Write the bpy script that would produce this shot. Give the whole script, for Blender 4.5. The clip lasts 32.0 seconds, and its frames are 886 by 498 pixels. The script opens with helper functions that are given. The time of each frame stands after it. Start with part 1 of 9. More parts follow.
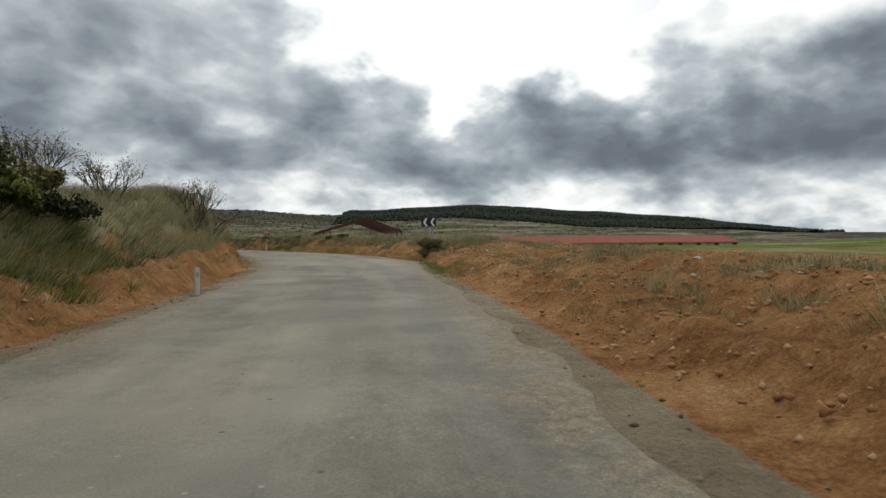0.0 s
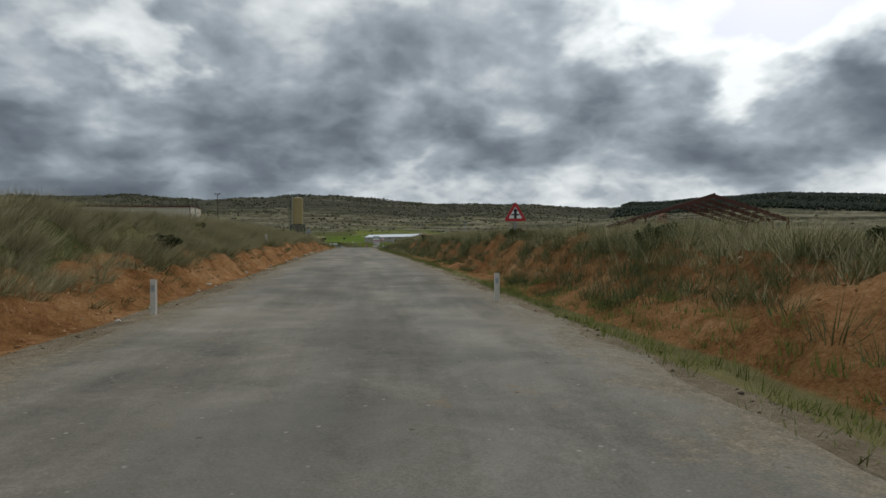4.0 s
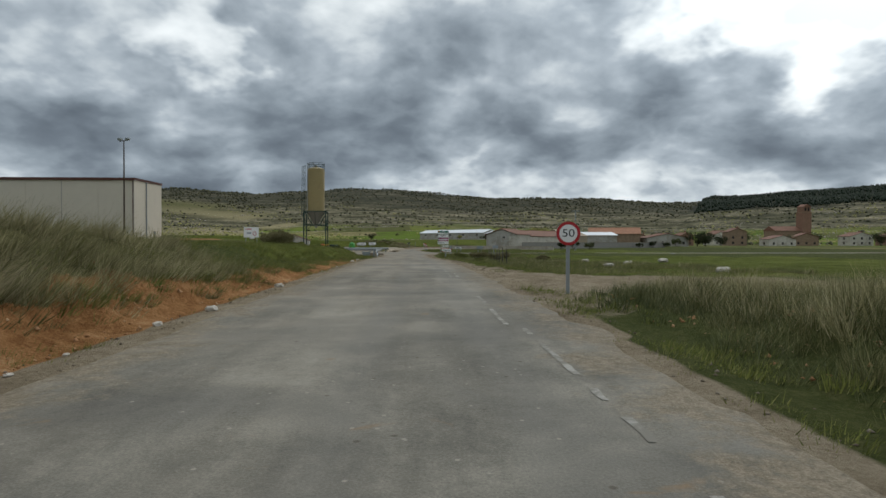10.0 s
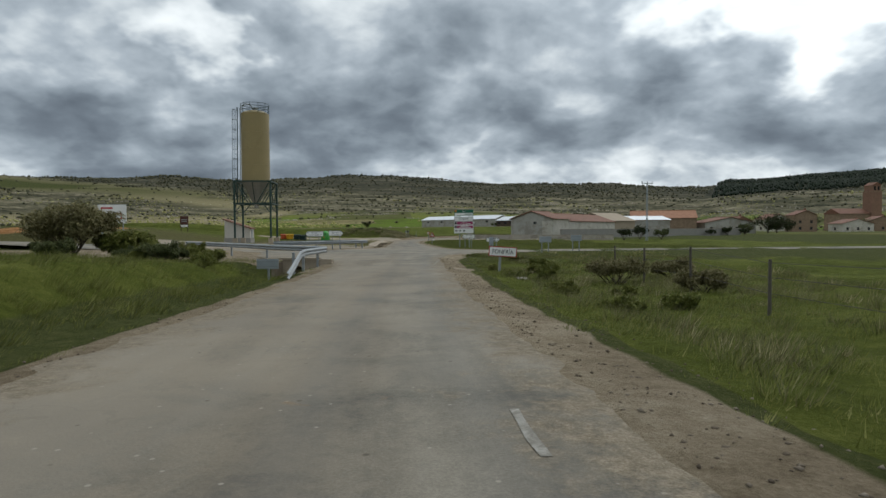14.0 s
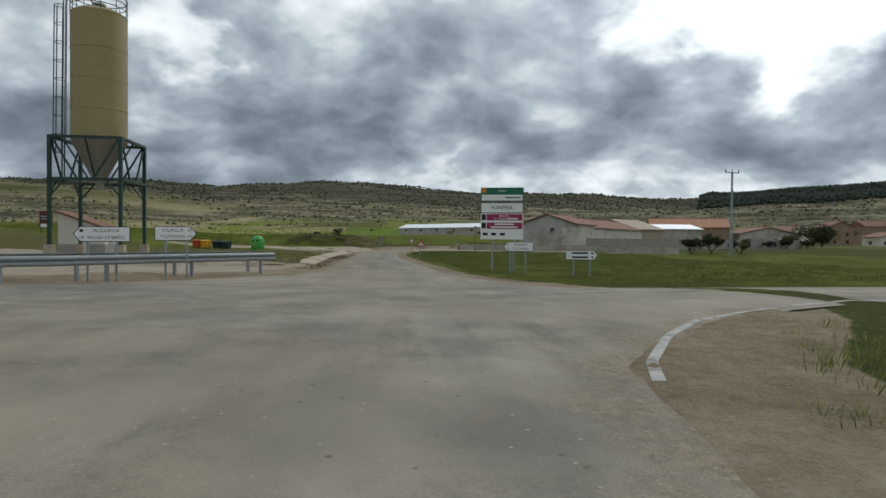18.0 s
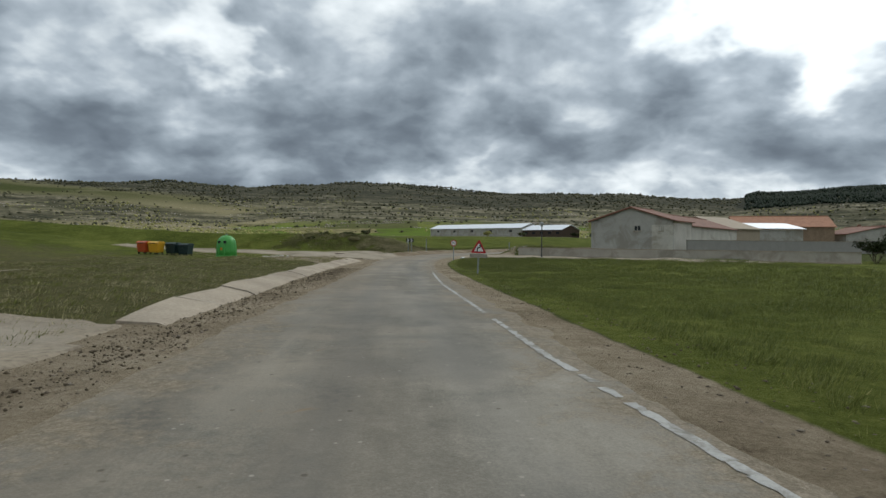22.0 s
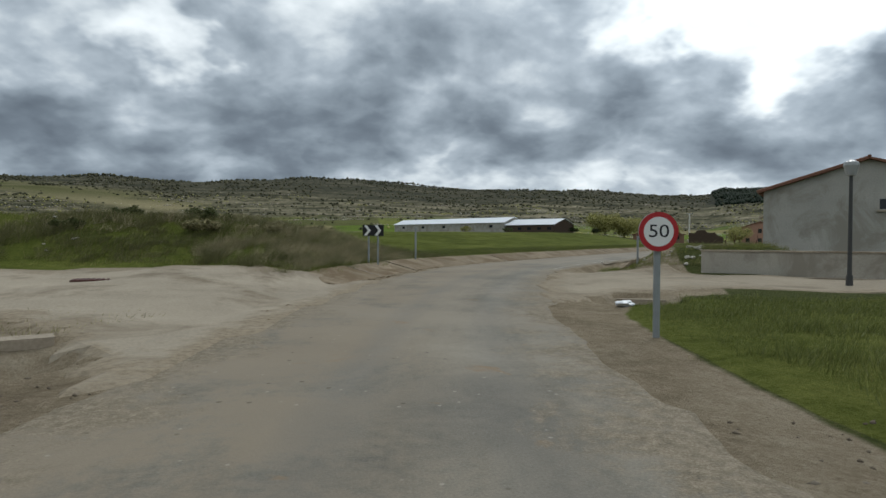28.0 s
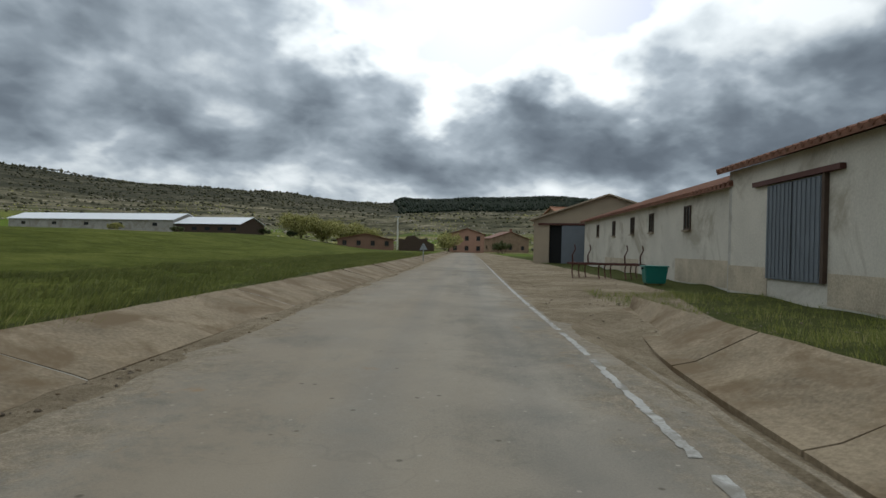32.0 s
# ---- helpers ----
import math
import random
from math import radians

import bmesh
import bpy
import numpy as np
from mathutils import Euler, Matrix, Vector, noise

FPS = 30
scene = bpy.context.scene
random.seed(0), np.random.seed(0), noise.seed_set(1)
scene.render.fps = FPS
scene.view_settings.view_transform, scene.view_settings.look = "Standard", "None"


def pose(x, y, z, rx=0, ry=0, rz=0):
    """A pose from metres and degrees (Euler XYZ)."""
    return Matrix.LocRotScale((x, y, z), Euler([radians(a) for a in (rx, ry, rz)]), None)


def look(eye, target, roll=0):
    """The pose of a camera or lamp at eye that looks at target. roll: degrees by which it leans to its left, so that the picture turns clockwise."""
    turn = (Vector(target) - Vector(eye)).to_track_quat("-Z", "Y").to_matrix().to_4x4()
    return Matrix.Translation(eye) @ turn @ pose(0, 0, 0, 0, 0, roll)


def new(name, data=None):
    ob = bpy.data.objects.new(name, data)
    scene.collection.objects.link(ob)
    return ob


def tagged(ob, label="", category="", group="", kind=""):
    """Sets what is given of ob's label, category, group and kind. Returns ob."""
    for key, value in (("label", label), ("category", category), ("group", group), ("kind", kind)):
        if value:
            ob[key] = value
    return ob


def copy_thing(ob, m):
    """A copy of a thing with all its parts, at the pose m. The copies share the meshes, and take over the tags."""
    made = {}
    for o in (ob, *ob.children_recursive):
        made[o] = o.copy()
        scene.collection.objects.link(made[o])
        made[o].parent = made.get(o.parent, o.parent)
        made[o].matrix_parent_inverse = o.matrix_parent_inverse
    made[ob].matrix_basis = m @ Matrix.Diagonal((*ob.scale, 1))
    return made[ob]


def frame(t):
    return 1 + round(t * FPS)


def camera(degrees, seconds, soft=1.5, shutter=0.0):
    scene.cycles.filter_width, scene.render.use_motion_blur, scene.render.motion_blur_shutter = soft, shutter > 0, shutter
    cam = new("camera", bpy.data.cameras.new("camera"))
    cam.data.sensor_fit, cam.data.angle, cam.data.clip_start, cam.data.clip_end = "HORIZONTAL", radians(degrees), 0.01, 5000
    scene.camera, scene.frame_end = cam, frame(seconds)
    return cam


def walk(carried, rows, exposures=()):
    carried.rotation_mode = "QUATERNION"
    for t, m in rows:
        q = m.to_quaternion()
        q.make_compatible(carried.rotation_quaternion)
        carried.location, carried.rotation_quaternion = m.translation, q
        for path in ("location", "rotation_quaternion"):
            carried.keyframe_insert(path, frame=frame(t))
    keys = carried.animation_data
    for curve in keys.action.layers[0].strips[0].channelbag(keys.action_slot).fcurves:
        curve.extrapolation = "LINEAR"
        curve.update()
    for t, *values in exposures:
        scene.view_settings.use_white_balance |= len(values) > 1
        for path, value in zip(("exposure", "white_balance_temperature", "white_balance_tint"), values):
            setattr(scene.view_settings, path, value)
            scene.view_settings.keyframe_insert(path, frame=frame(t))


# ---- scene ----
# ---------- camera and its way ----------
cam = camera(73.3, 32.0, soft=1.5, shutter=0.0)
ROWS = [
    (0.0, (0.000, 0.000, 1.400), (5.427, 8.399, 1.383), -0.58),
    (0.5, (3.080, 5.815, 1.545), (8.323, 14.330, 1.535), 0.09),
    (1.0, (5.994, 11.720, 1.701), (10.957, 20.401, 1.744), 0.69),
    (1.5, (8.919, 17.623, 1.880), (13.386, 26.569, 1.952), 1.16),
    (2.0, (11.209, 24.048, 2.043), (14.987, 33.306, 2.143), 2.17),
    (2.5, (13.133, 30.624, 2.174), (16.343, 40.095, 2.162), 1.22),
    (3.0, (14.601, 37.358, 2.291), (17.036, 47.056, 2.387), 0.71),
    (3.5, (15.545, 44.207, 2.420), (17.279, 54.055, 2.463), 0.18),
    (4.0, (16.014, 51.080, 2.527), (17.213, 61.007, 2.440), -0.20),
    (4.5, (16.264, 57.825, 2.574), (17.142, 67.786, 2.462), 0.28),
    (5.0, (16.359, 64.742, 2.664), (16.951, 74.724, 2.604), 0.16),
    (5.5, (16.282, 71.810, 2.769), (16.669, 81.802, 2.760), 0.10),
    (6.0, (16.091, 79.008, 2.878), (16.368, 89.004, 2.922), 0.00),
    (6.5, (15.850, 86.321, 2.984), (16.105, 96.317, 3.081), -0.30),
    (7.0, (15.611, 93.732, 3.075), (15.906, 103.726, 2.911), -0.80),
    (7.5, (15.412, 101.212, 3.130), (15.778, 111.202, 2.871), -2.51),
    (8.0, (15.259, 108.756, 3.133), (15.552, 118.747, 2.832), -1.05),
    (8.5, (15.054, 116.319, 3.086), (15.315, 126.315, 2.986), 0.06),
    (9.0, (14.724, 123.714, 3.128), (14.983, 133.710, 3.007), 0.34),
    (9.5, (14.489, 131.090, 3.170), (14.744, 141.086, 3.024), -0.51),
    (10.0, (14.280, 138.274, 3.208), (14.576, 148.269, 3.065), 0.15),
    (10.5, (14.298, 145.143, 3.220), (14.660, 155.136, 3.117), -0.67),
    (11.0, (14.368, 152.133, 3.262), (14.816, 162.119, 2.987), -1.06),
    (11.5, (14.283, 158.924, 3.296), (14.777, 168.910, 3.100), -1.01),
    (12.0, (14.078, 165.490, 3.309), (14.472, 175.477, 3.002), 0.19),
    (12.5, (13.981, 171.789, 3.309), (14.263, 181.781, 3.034), -0.32),
    (13.0, (13.712, 177.946, 3.255), (14.007, 187.937, 2.967), -1.05),
    (13.5, (13.733, 183.976, 3.144), (14.123, 193.962, 2.780), -0.93),
    (14.0, (13.565, 189.774, 3.003), (13.835, 199.765, 2.660), -0.28),
    (14.5, (13.336, 195.372, 2.852), (13.494, 205.366, 2.536), -0.11),
    (15.0, (13.085, 200.801, 2.714), (13.253, 210.795, 2.424), -0.18),
    (15.5, (12.876, 206.094, 2.607), (13.166, 216.086, 2.348), -0.58),
    (16.0, (12.765, 211.282, 2.553), (13.174, 221.268, 2.227), -0.01),
    (16.5, (12.673, 216.009, 2.530), (13.160, 225.995, 2.328), -1.09),
    (17.0, (12.663, 220.326, 2.521), (13.230, 230.304, 2.192), -0.32),
    (17.5, (12.642, 224.351, 2.501), (13.243, 234.328, 2.191), -0.06),
    (18.0, (12.671, 228.094, 2.477), (13.344, 238.069, 2.300), 0.47),
    (18.5, (12.708, 231.643, 2.455), (13.344, 241.619, 2.193), 0.51),
    (19.0, (12.713, 235.083, 2.435), (13.282, 245.063, 2.152), 0.64),
    (19.5, (12.612, 238.496, 2.420), (13.046, 248.484, 2.218), 0.74),
    (20.0, (12.467, 241.843, 2.407), (12.791, 251.837, 2.259), 0.67),
    (20.5, (12.362, 245.101, 2.400), (12.601, 255.093, 2.093), 0.30),
    (21.0, (12.270, 248.327, 2.399), (12.466, 258.325, 2.333), 0.41),
    (21.5, (12.123, 251.660, 2.398), (12.329, 261.655, 2.133), 0.25),
    (22.0, (11.971, 255.097, 2.373), (12.129, 265.094, 2.225), 0.49),
    (22.5, (11.827, 258.631, 2.326), (11.963, 268.628, 2.149), 0.43),
    (23.0, (11.614, 262.332, 2.299), (11.712, 272.330, 2.126), 0.88),
    (23.5, (11.414, 266.109, 2.248), (11.418, 276.100, 1.825), 0.99),
    (24.0, (11.112, 270.068, 2.176), (11.015, 280.062, 1.858), 0.75),
    (24.5, (10.822, 274.219, 2.129), (10.680, 284.216, 1.908), 0.60),
    (25.0, (10.534, 278.409, 2.091), (10.457, 288.405, 1.809), 1.01),
    (25.5, (10.345, 282.497, 2.047), (10.362, 292.494, 1.799), 1.28),
    (26.0, (10.124, 286.539, 2.000), (10.237, 296.536, 1.775), 0.47),
    (26.5, (9.950, 290.615, 1.960), (10.198, 300.610, 1.752), 0.29),
    (27.0, (9.838, 294.803, 1.936), (10.262, 304.792, 1.743), 0.46),
    (27.5, (9.803, 299.179, 1.937), (10.436, 309.158, 1.754), 1.24),
    (28.0, (9.891, 303.820, 1.975), (10.713, 313.784, 1.803), 0.29),
    (28.5, (10.121, 308.173, 1.963), (11.187, 318.113, 1.703), -0.08),
    (29.0, (10.499, 312.486, 1.912), (12.146, 322.345, 1.628), 0.06),
    (29.5, (11.166, 316.923, 1.864), (13.442, 326.660, 1.749), -0.94),
    (30.0, (12.280, 321.358, 1.874), (15.245, 330.906, 1.698), -1.31),
    (30.5, (13.546, 325.480, 1.912), (17.137, 334.813, 2.008), -1.30),
    (31.0, (14.924, 329.964, 1.999), (19.271, 338.969, 1.931), -0.51),
    (31.5, (16.873, 333.767, 2.093), (21.863, 342.433, 2.065), 0.64),
    (32.0, (19.083, 337.699, 2.123), (24.701, 345.972, 2.091), 1.38),
]
walk(cam, [(t, look(e, a, r)) for t, e, a, r in ROWS], exposures=((0.0, -0.08, 6780, 10), (2.0, -0.10, 6650, 9.8), (3.0, -0.46, 6560, 9.6), (4.0, -0.40, 6500, 9.5), (9.0, -0.24, 6380, 9), (13.0, -0.18, 6360, 9), (20.0, -0.12, 6340, 9), (29.0, -0.15, 6260, 8.6), (32.0, -0.26, 6330, 9)))

# ---------- world and sun ----------
SUN_AZ, SUN_EL = 38.0, 38.0


def build_world():
    w = bpy.data.worlds.new("overcast_sky")
    scene.world = w
    w.use_nodes = True
    nt = w.node_tree
    nt.nodes.clear()
    N = lambda t, **k: make_node(nt, t, **k)
    co = N("ShaderNodeTexCoord")
    sep = N("ShaderNodeSeparateXYZ")
    nt.links.new(co.outputs["Generated"], sep.inputs[0])
    zc = math_node(nt, "MAXIMUM", sep.outputs[2], 0.0)
    # the cloud deck is a flat layer: the view's way meets it further off towards the horizon
    far = math_node(nt, "DIVIDE", 1.0, math_node(nt, "ADD", zc, 0.45))

    def deck(k):
        comb = N("ShaderNodeCombineXYZ")
        nt.links.new(math_node(nt, "MULTIPLY", math_node(nt, "MULTIPLY", sep.outputs[0], far), k), comb.inputs[0])
        nt.links.new(math_node(nt, "MULTIPLY", math_node(nt, "MULTIPLY", sep.outputs[1], far), k), comb.inputs[1])
        comb.inputs[2].default_value = 4.2
        return comb.outputs[0]

    here, above = deck(1.0), deck(0.972)
    big = noise_node(nt, here, 1.9, 3.0, 0.5, warp=0.3)
    mid = noise_node(nt, here, 4.3, 8.0, 0.50, warp=0.25)
    mid_up = noise_node(nt, above, 4.3, 8.0, 0.50, warp=0.25)
    fine = noise_node(nt, here, 13.0, 4.0, 0.5, warp=0.3)
    dens = math_node(nt, "MULTIPLY_ADD", mid, 0.56, math_node(nt, "MULTIPLY_ADD", fine, 0.10, math_node(nt, "MULTIPLY_ADD", big, 0.40, -0.03)))
    # billows, whose upper flanks catch more light
    swirl = N("ShaderNodeTexNoise")
    swirl.inputs["Scale"].default_value, swirl.inputs["Detail"].default_value = 5.0, 4.0
    nt.links.new(here, swirl.inputs["Vector"])

    def bent(v, k):
        n = N("ShaderNodeVectorMath", operation="MULTIPLY_ADD")
        nt.links.new(swirl.outputs["Color"], n.inputs[0])
        n.inputs[1].default_value = (k, k, k)
        nt.links.new(v, n.inputs[2])
        return n.outputs[0]

    def puffs(v):
        n = N("ShaderNodeTexVoronoi")
        n.feature = "SMOOTH_F1"
        n.inputs["Scale"].default_value, n.inputs["Detail"].default_value = 5.0, 2.0
        n.inputs["Roughness"].default_value, n.inputs["Smoothness"].default_value = 0.55, 0.7
        nt.links.new(bent(v, 0.28), n.inputs["Vector"])
        return n.outputs["Distance"]

    puff, puff_up = puffs(here), puffs(above)
    dens = math_node(nt, "MULTIPLY_ADD", puff, -0.075, math_node(nt, "ADD", dens, 0.078))
    dens = math_node(nt, "MULTIPLY_ADD", math_node(nt, "SUBTRACT", puff, puff_up), 0.13, dens)
    dens = math_node(nt, "MULTIPLY_ADD", math_node(nt, "SUBTRACT", mid_up, mid), 0.35, dens)
    # thin far edge of the deck near the horizon, dark flat base over it, lighter flanks above
    lay = ramp_node(nt, zc, [(0.0, (0.37, 0.37, 0.37)), (0.098, (0.385, 0.385, 0.385)), (0.13, (0.55, 0.55, 0.55)), (0.18, (0.565, 0.565, 0.565)), (0.25, (0.52, 0.52, 0.52)), (0.36, (0.49, 0.485, 0.485)), (0.6, (0.395, 0.395, 0.395))])
    dens = math_node(nt, "ADD", dens, math_node(nt, "MULTIPLY_ADD", lay, 1.0, -0.5))

    def ramped(v, a, b, c, d):
        r = N("ShaderNodeMapRange")
        r.interpolation_type = "SMOOTHSTEP"
        for i, q in enumerate((a, b, c, d)):
            r.inputs[i + 1].default_value = q
        nt.links.new(v, r.inputs[0])
        return r.outputs[0]

    # to the west the deck reaches down to the hills
    dens = math_node(nt, "ADD", dens, math_node(nt, "MULTIPLY", ramped(sep.outputs[0], 0.02, -0.24, 0.0, 0.17), ramped(zc, 0.13, 0.09, 0.0, 1.0)))
    shift = N("ShaderNodeVectorMath", operation="ADD")
    shift.inputs[1].default_value = (-0.16, -0.16, -0.16)
    nt.links.new(bent(co.outputs["Generated"], 0.32), shift.inputs[0])
    ragged = N("ShaderNodeVectorMath", operation="NORMALIZE")
    nt.links.new(shift.outputs[0], ragged.inputs[0])
    # thin places and a thick puff in the deck: azimuth, elevation, radius, thickness
    for az, el, rad, thick in ((26, 23.5, 6.5, -0.20), (32, 20, 6.0, -0.16), (38.5, 17.5, 4.5, -0.13), (42, 25, 9.0, -0.19), (57, 23, 11, -0.19), (45.5, 17.0, 5.5, 0.02), (-31, 18.5, 6.5, -0.11), (-21, 16.5, 3.5, -0.12), (-23, 22, 6.0, -0.09), (56, 8, 11.0, 0.07)):
        d = Vector((math.sin(radians(az)) * math.cos(radians(el)), math.cos(radians(az)) * math.cos(radians(el)), math.sin(radians(el))))
        dot = N("ShaderNodeVectorMath", operation="DOT_PRODUCT")
        nt.links.new(ragged.outputs[0], dot.inputs[0])
        dot.inputs[1].default_value = d
        dens = math_node(nt, "ADD", dens, ramped(dot.outputs["Value"], math.cos(radians(rad * 1.5)), 1.0, 0.0, thick))
    # brighter cloud towards the sun
    sd = Vector((math.sin(radians(SUN_AZ)) * math.cos(radians(SUN_EL)), math.cos(radians(SUN_AZ)) * math.cos(radians(SUN_EL)), math.sin(radians(SUN_EL))))
    dot = N("ShaderNodeVectorMath", operation="DOT_PRODUCT")
    nt.links.new(co.outputs["Generated"], dot.inputs[0])
    dot.inputs[1].default_value = sd
    gl = math_node(nt, "POWER", ramped(dot.outputs["Value"], 0.80, 1.0, 0.0, 1.0), 1.4)
    gain = math_node(nt, "MULTIPLY_ADD", gl, 0.35, 1.0)
    dens = math_node(nt, "MULTIPLY_ADD", gl, -0.06, dens)
    shade = ramp_node(nt, dens, [(0.32, (1.10, 1.15, 1.16)), (0.40, (0.79, 0.85, 0.88)), (0.465, (0.488, 0.553, 0.61)), (0.53, (0.326, 0.382, 0.434)), (0.61, (0.203, 0.243, 0.286)), (0.70, (0.140, 0.170, 0.205))])
    cover = ramp_node(nt, dens, [(0.17, (0, 0, 0)), (0.25, (1, 1, 1))])
    lit = N("ShaderNodeVectorMath", operation="SCALE")
    nt.links.new(shade, lit.inputs[0])
    nt.links.new(gain, lit.inputs["Scale"])
    sky = N("ShaderNodeTexSky", sky_type="NISHITA")
    sky.sun_disc = False
    sky.sun_elevation, sky.sun_rotation = radians(SUN_EL), radians(SUN_AZ)
    blue = N("ShaderNodeVectorMath", operation="SCALE")
    blue.inputs["Scale"].default_value = 0.12
    nt.links.new(sky.outputs[0], blue.inputs[0])
    mix = N("ShaderNodeMix", data_type="RGBA")
    nt.links.new(cover, mix.inputs[0])
    nt.links.new(blue.outputs[0], mix.inputs[6])
    nt.links.new(lit.outputs[0], mix.inputs[7])
    bg = N("ShaderNodeBackground")
    bg.inputs[1].default_value = 1.0
    nt.links.new(mix.outputs[2], bg.inputs[0])
    out = N("ShaderNodeOutputWorld")
    nt.links.new(bg.outputs[0], out.inputs[0])


def make_node(nt, kind, operation=None, data_type=None, sky_type=None, attribute_name=None):
    n = nt.nodes.new(kind)
    if operation:
        n.operation = operation
    if data_type:
        n.data_type = data_type
    if sky_type:
        n.sky_type = sky_type
    if attribute_name:
        n.attribute_name = attribute_name
    return n


def math_node(nt, op, a, b=None, c=None):
    n = nt.nodes.new("ShaderNodeMath")
    n.operation = op
    for i, v in enumerate((a, b, c)):
        if v is None:
            continue
        if isinstance(v, (int, float)):
            n.inputs[i].default_value = v
        else:
            nt.links.new(v, n.inputs[i])
    return n.outputs[0]


def noise_node(nt, vec, scale, detail=4.0, rough=0.5, warp=0.0):
    n = nt.nodes.new("ShaderNodeTexNoise")
    n.inputs["Scale"].default_value = scale
    n.inputs["Detail"].default_value = detail
    n.inputs["Roughness"].default_value = rough
    n.inputs["Distortion"].default_value = warp
    if vec is not None:
        nt.links.new(vec, n.inputs["Vector"])
    return n.outputs[0]


def ramp_node(nt, fac, stops):
    n = nt.nodes.new("ShaderNodeValToRGB")
    el = n.color_ramp.elements
    while len(el) < len(stops):
        el.new(0.5)
    for e, (p, c) in zip(el, stops):
        e.position, e.color = p, (*c, 1.0)
    nt.links.new(fac, n.inputs[0])
    return n.outputs[0]


build_world()
sun = new("sun", bpy.data.lights.new("sun", "SUN"))
sun.data.energy, sun.data.angle, sun.data.color = 0.7, radians(14), (1.0, 0.97, 0.92)
sun.matrix_world = look((0, 0, 60), (-60 * math.sin(radians(SUN_AZ)), -60 * math.cos(radians(SUN_AZ)), 60 - 60 * math.tan(radians(SUN_EL))))

# ---------- materials ----------
MATS = {}


def material(name, base, rough=0.8, metal=0.0, var=0.15, scale=3.0, fine=40.0, bump=0.2, stain=None, spec=0.4, dist=0.01):
    """A painted, metal, earthen or wooden surface: base colour with variation at two scales and fine relief."""
    if name in MATS:
        return MATS[name]
    m = bpy.data.materials.new(name)
    m.use_nodes = True
    nt = m.node_tree
    b = nt.nodes["Principled BSDF"]
    co = nt.nodes.new("ShaderNodeTexCoord").outputs["Object"]
    n1 = noise_node(nt, co, scale, 5.0, 0.6)
    n2 = noise_node(nt, co, fine, 4.0, 0.6)
    mixv = math_node(nt, "MULTIPLY_ADD", n2, 0.5, math_node(nt, "MULTIPLY", n1, 0.5))
    lo = tuple(max(0.0, c * (1 - var)) for c in base)
    hi = tuple(min(1.0, c * (1 + var)) for c in base)
    col = ramp_node(nt, mixv, [(0.32, lo), (0.68, hi)])
    if stain:
        n3 = noise_node(nt, co, scale * 0.7, 8.0, 0.7, warp=0.6)
        f = ramp_node(nt, n3, [(stain[1], (0, 0, 0)), (stain[1] + 0.12, (1, 1, 1))])
        mx = make_node(nt, "ShaderNodeMix", data_type="RGBA")
        nt.links.new(f, mx.inputs[0])
        nt.links.new(col, mx.inputs[6])
        mx.inputs[7].default_value = (*stain[0], 1)
        col = mx.outputs[2]
    nt.links.new(col, b.inputs["Base Color"])
    b.inputs["Roughness"].default_value = rough
    b.inputs["Metallic"].default_value = metal
    b.inputs["Specular IOR Level"].default_value = spec
    if bump:
        bp = nt.nodes.new("ShaderNodeBump")
        bp.inputs["Strength"].default_value = bump
        bp.inputs["Distance"].default_value = dist
        nt.links.new(mixv, bp.inputs["Height"])
        nt.links.new(bp.outputs[0], b.inputs["Normal"])
    MATS[name] = m
    return m


# ---------- mesh helpers ----------
def mesh_of(name, verts, faces, mat=None, smooth=False):
    me = bpy.data.meshes.new(name)
    me.from_pydata([tuple(v) for v in verts], [], [tuple(f) for f in faces])
    if mat:
        me.materials.append(mat)
    if smooth:
        me.polygons.foreach_set("use_smooth", [True] * len(me.polygons))
    me.update()
    return me


def thing(name, at=(0, 0, 0), yaw=0.0, label="", category="", group="", kind=""):
    ob = new(name)
    ob.empty_display_size = 0.2
    ob.matrix_world = pose(*at, 0, 0, yaw)
    return tagged(ob, label, category, group, kind)


def part(name, bm, mat, parent=None, label="", at=None, smooth=False):
    me = bpy.data.meshes.new(name)
    bm.normal_update()
    bm.to_mesh(me)
    bm.free()
    me.materials.append(mat)
    if smooth:
        me.polygons.foreach_set("use_smooth", [True] * len(me.polygons))
    ob = new(name, me)
    if parent is not None:
        ob.parent = parent
    if at is not None:
        ob.matrix_basis = at
    if label:
        ob["label"] = label
    return ob


def bm_box(bm, x0, x1, y0, y1, z0, z1, bevel=0.0):
    r = bmesh.ops.create_cube(bm, size=1.0)
    for v in r["verts"]:
        v.co = Vector((x0 + (v.co.x + 0.5) * (x1 - x0), y0 + (v.co.y + 0.5) * (y1 - y0), z0 + (v.co.z + 0.5) * (z1 - z0)))
    if bevel:
        edges = list({e for v in r["verts"] for e in v.link_edges})
        bmesh.ops.bevel(bm, geom=edges, offset=bevel, segments=1, affect="EDGES")
    return bm


def box(x0, x1, y0, y1, z0, z1, bevel=0.0):
    return bm_box(bmesh.new(), x0, x1, y0, y1, z0, z1, bevel)


def bm_rod(bm, a, b, r0, r1=None, seg=10):
    a, b = Vector(a), Vector(b)
    d = b - a
    m = Matrix.Translation((a + b) / 2) @ d.to_track_quat("Z", "Y").to_matrix().to_4x4()
    bmesh.ops.create_cone(bm, cap_ends=True, segments=seg, radius1=r0, radius2=r0 if r1 is None else r1, depth=d.length, matrix=m)
    return bm


def rod(a, b, r0, r1=None, seg=10):
    return bm_rod(bmesh.new(), a, b, r0, r1, seg)


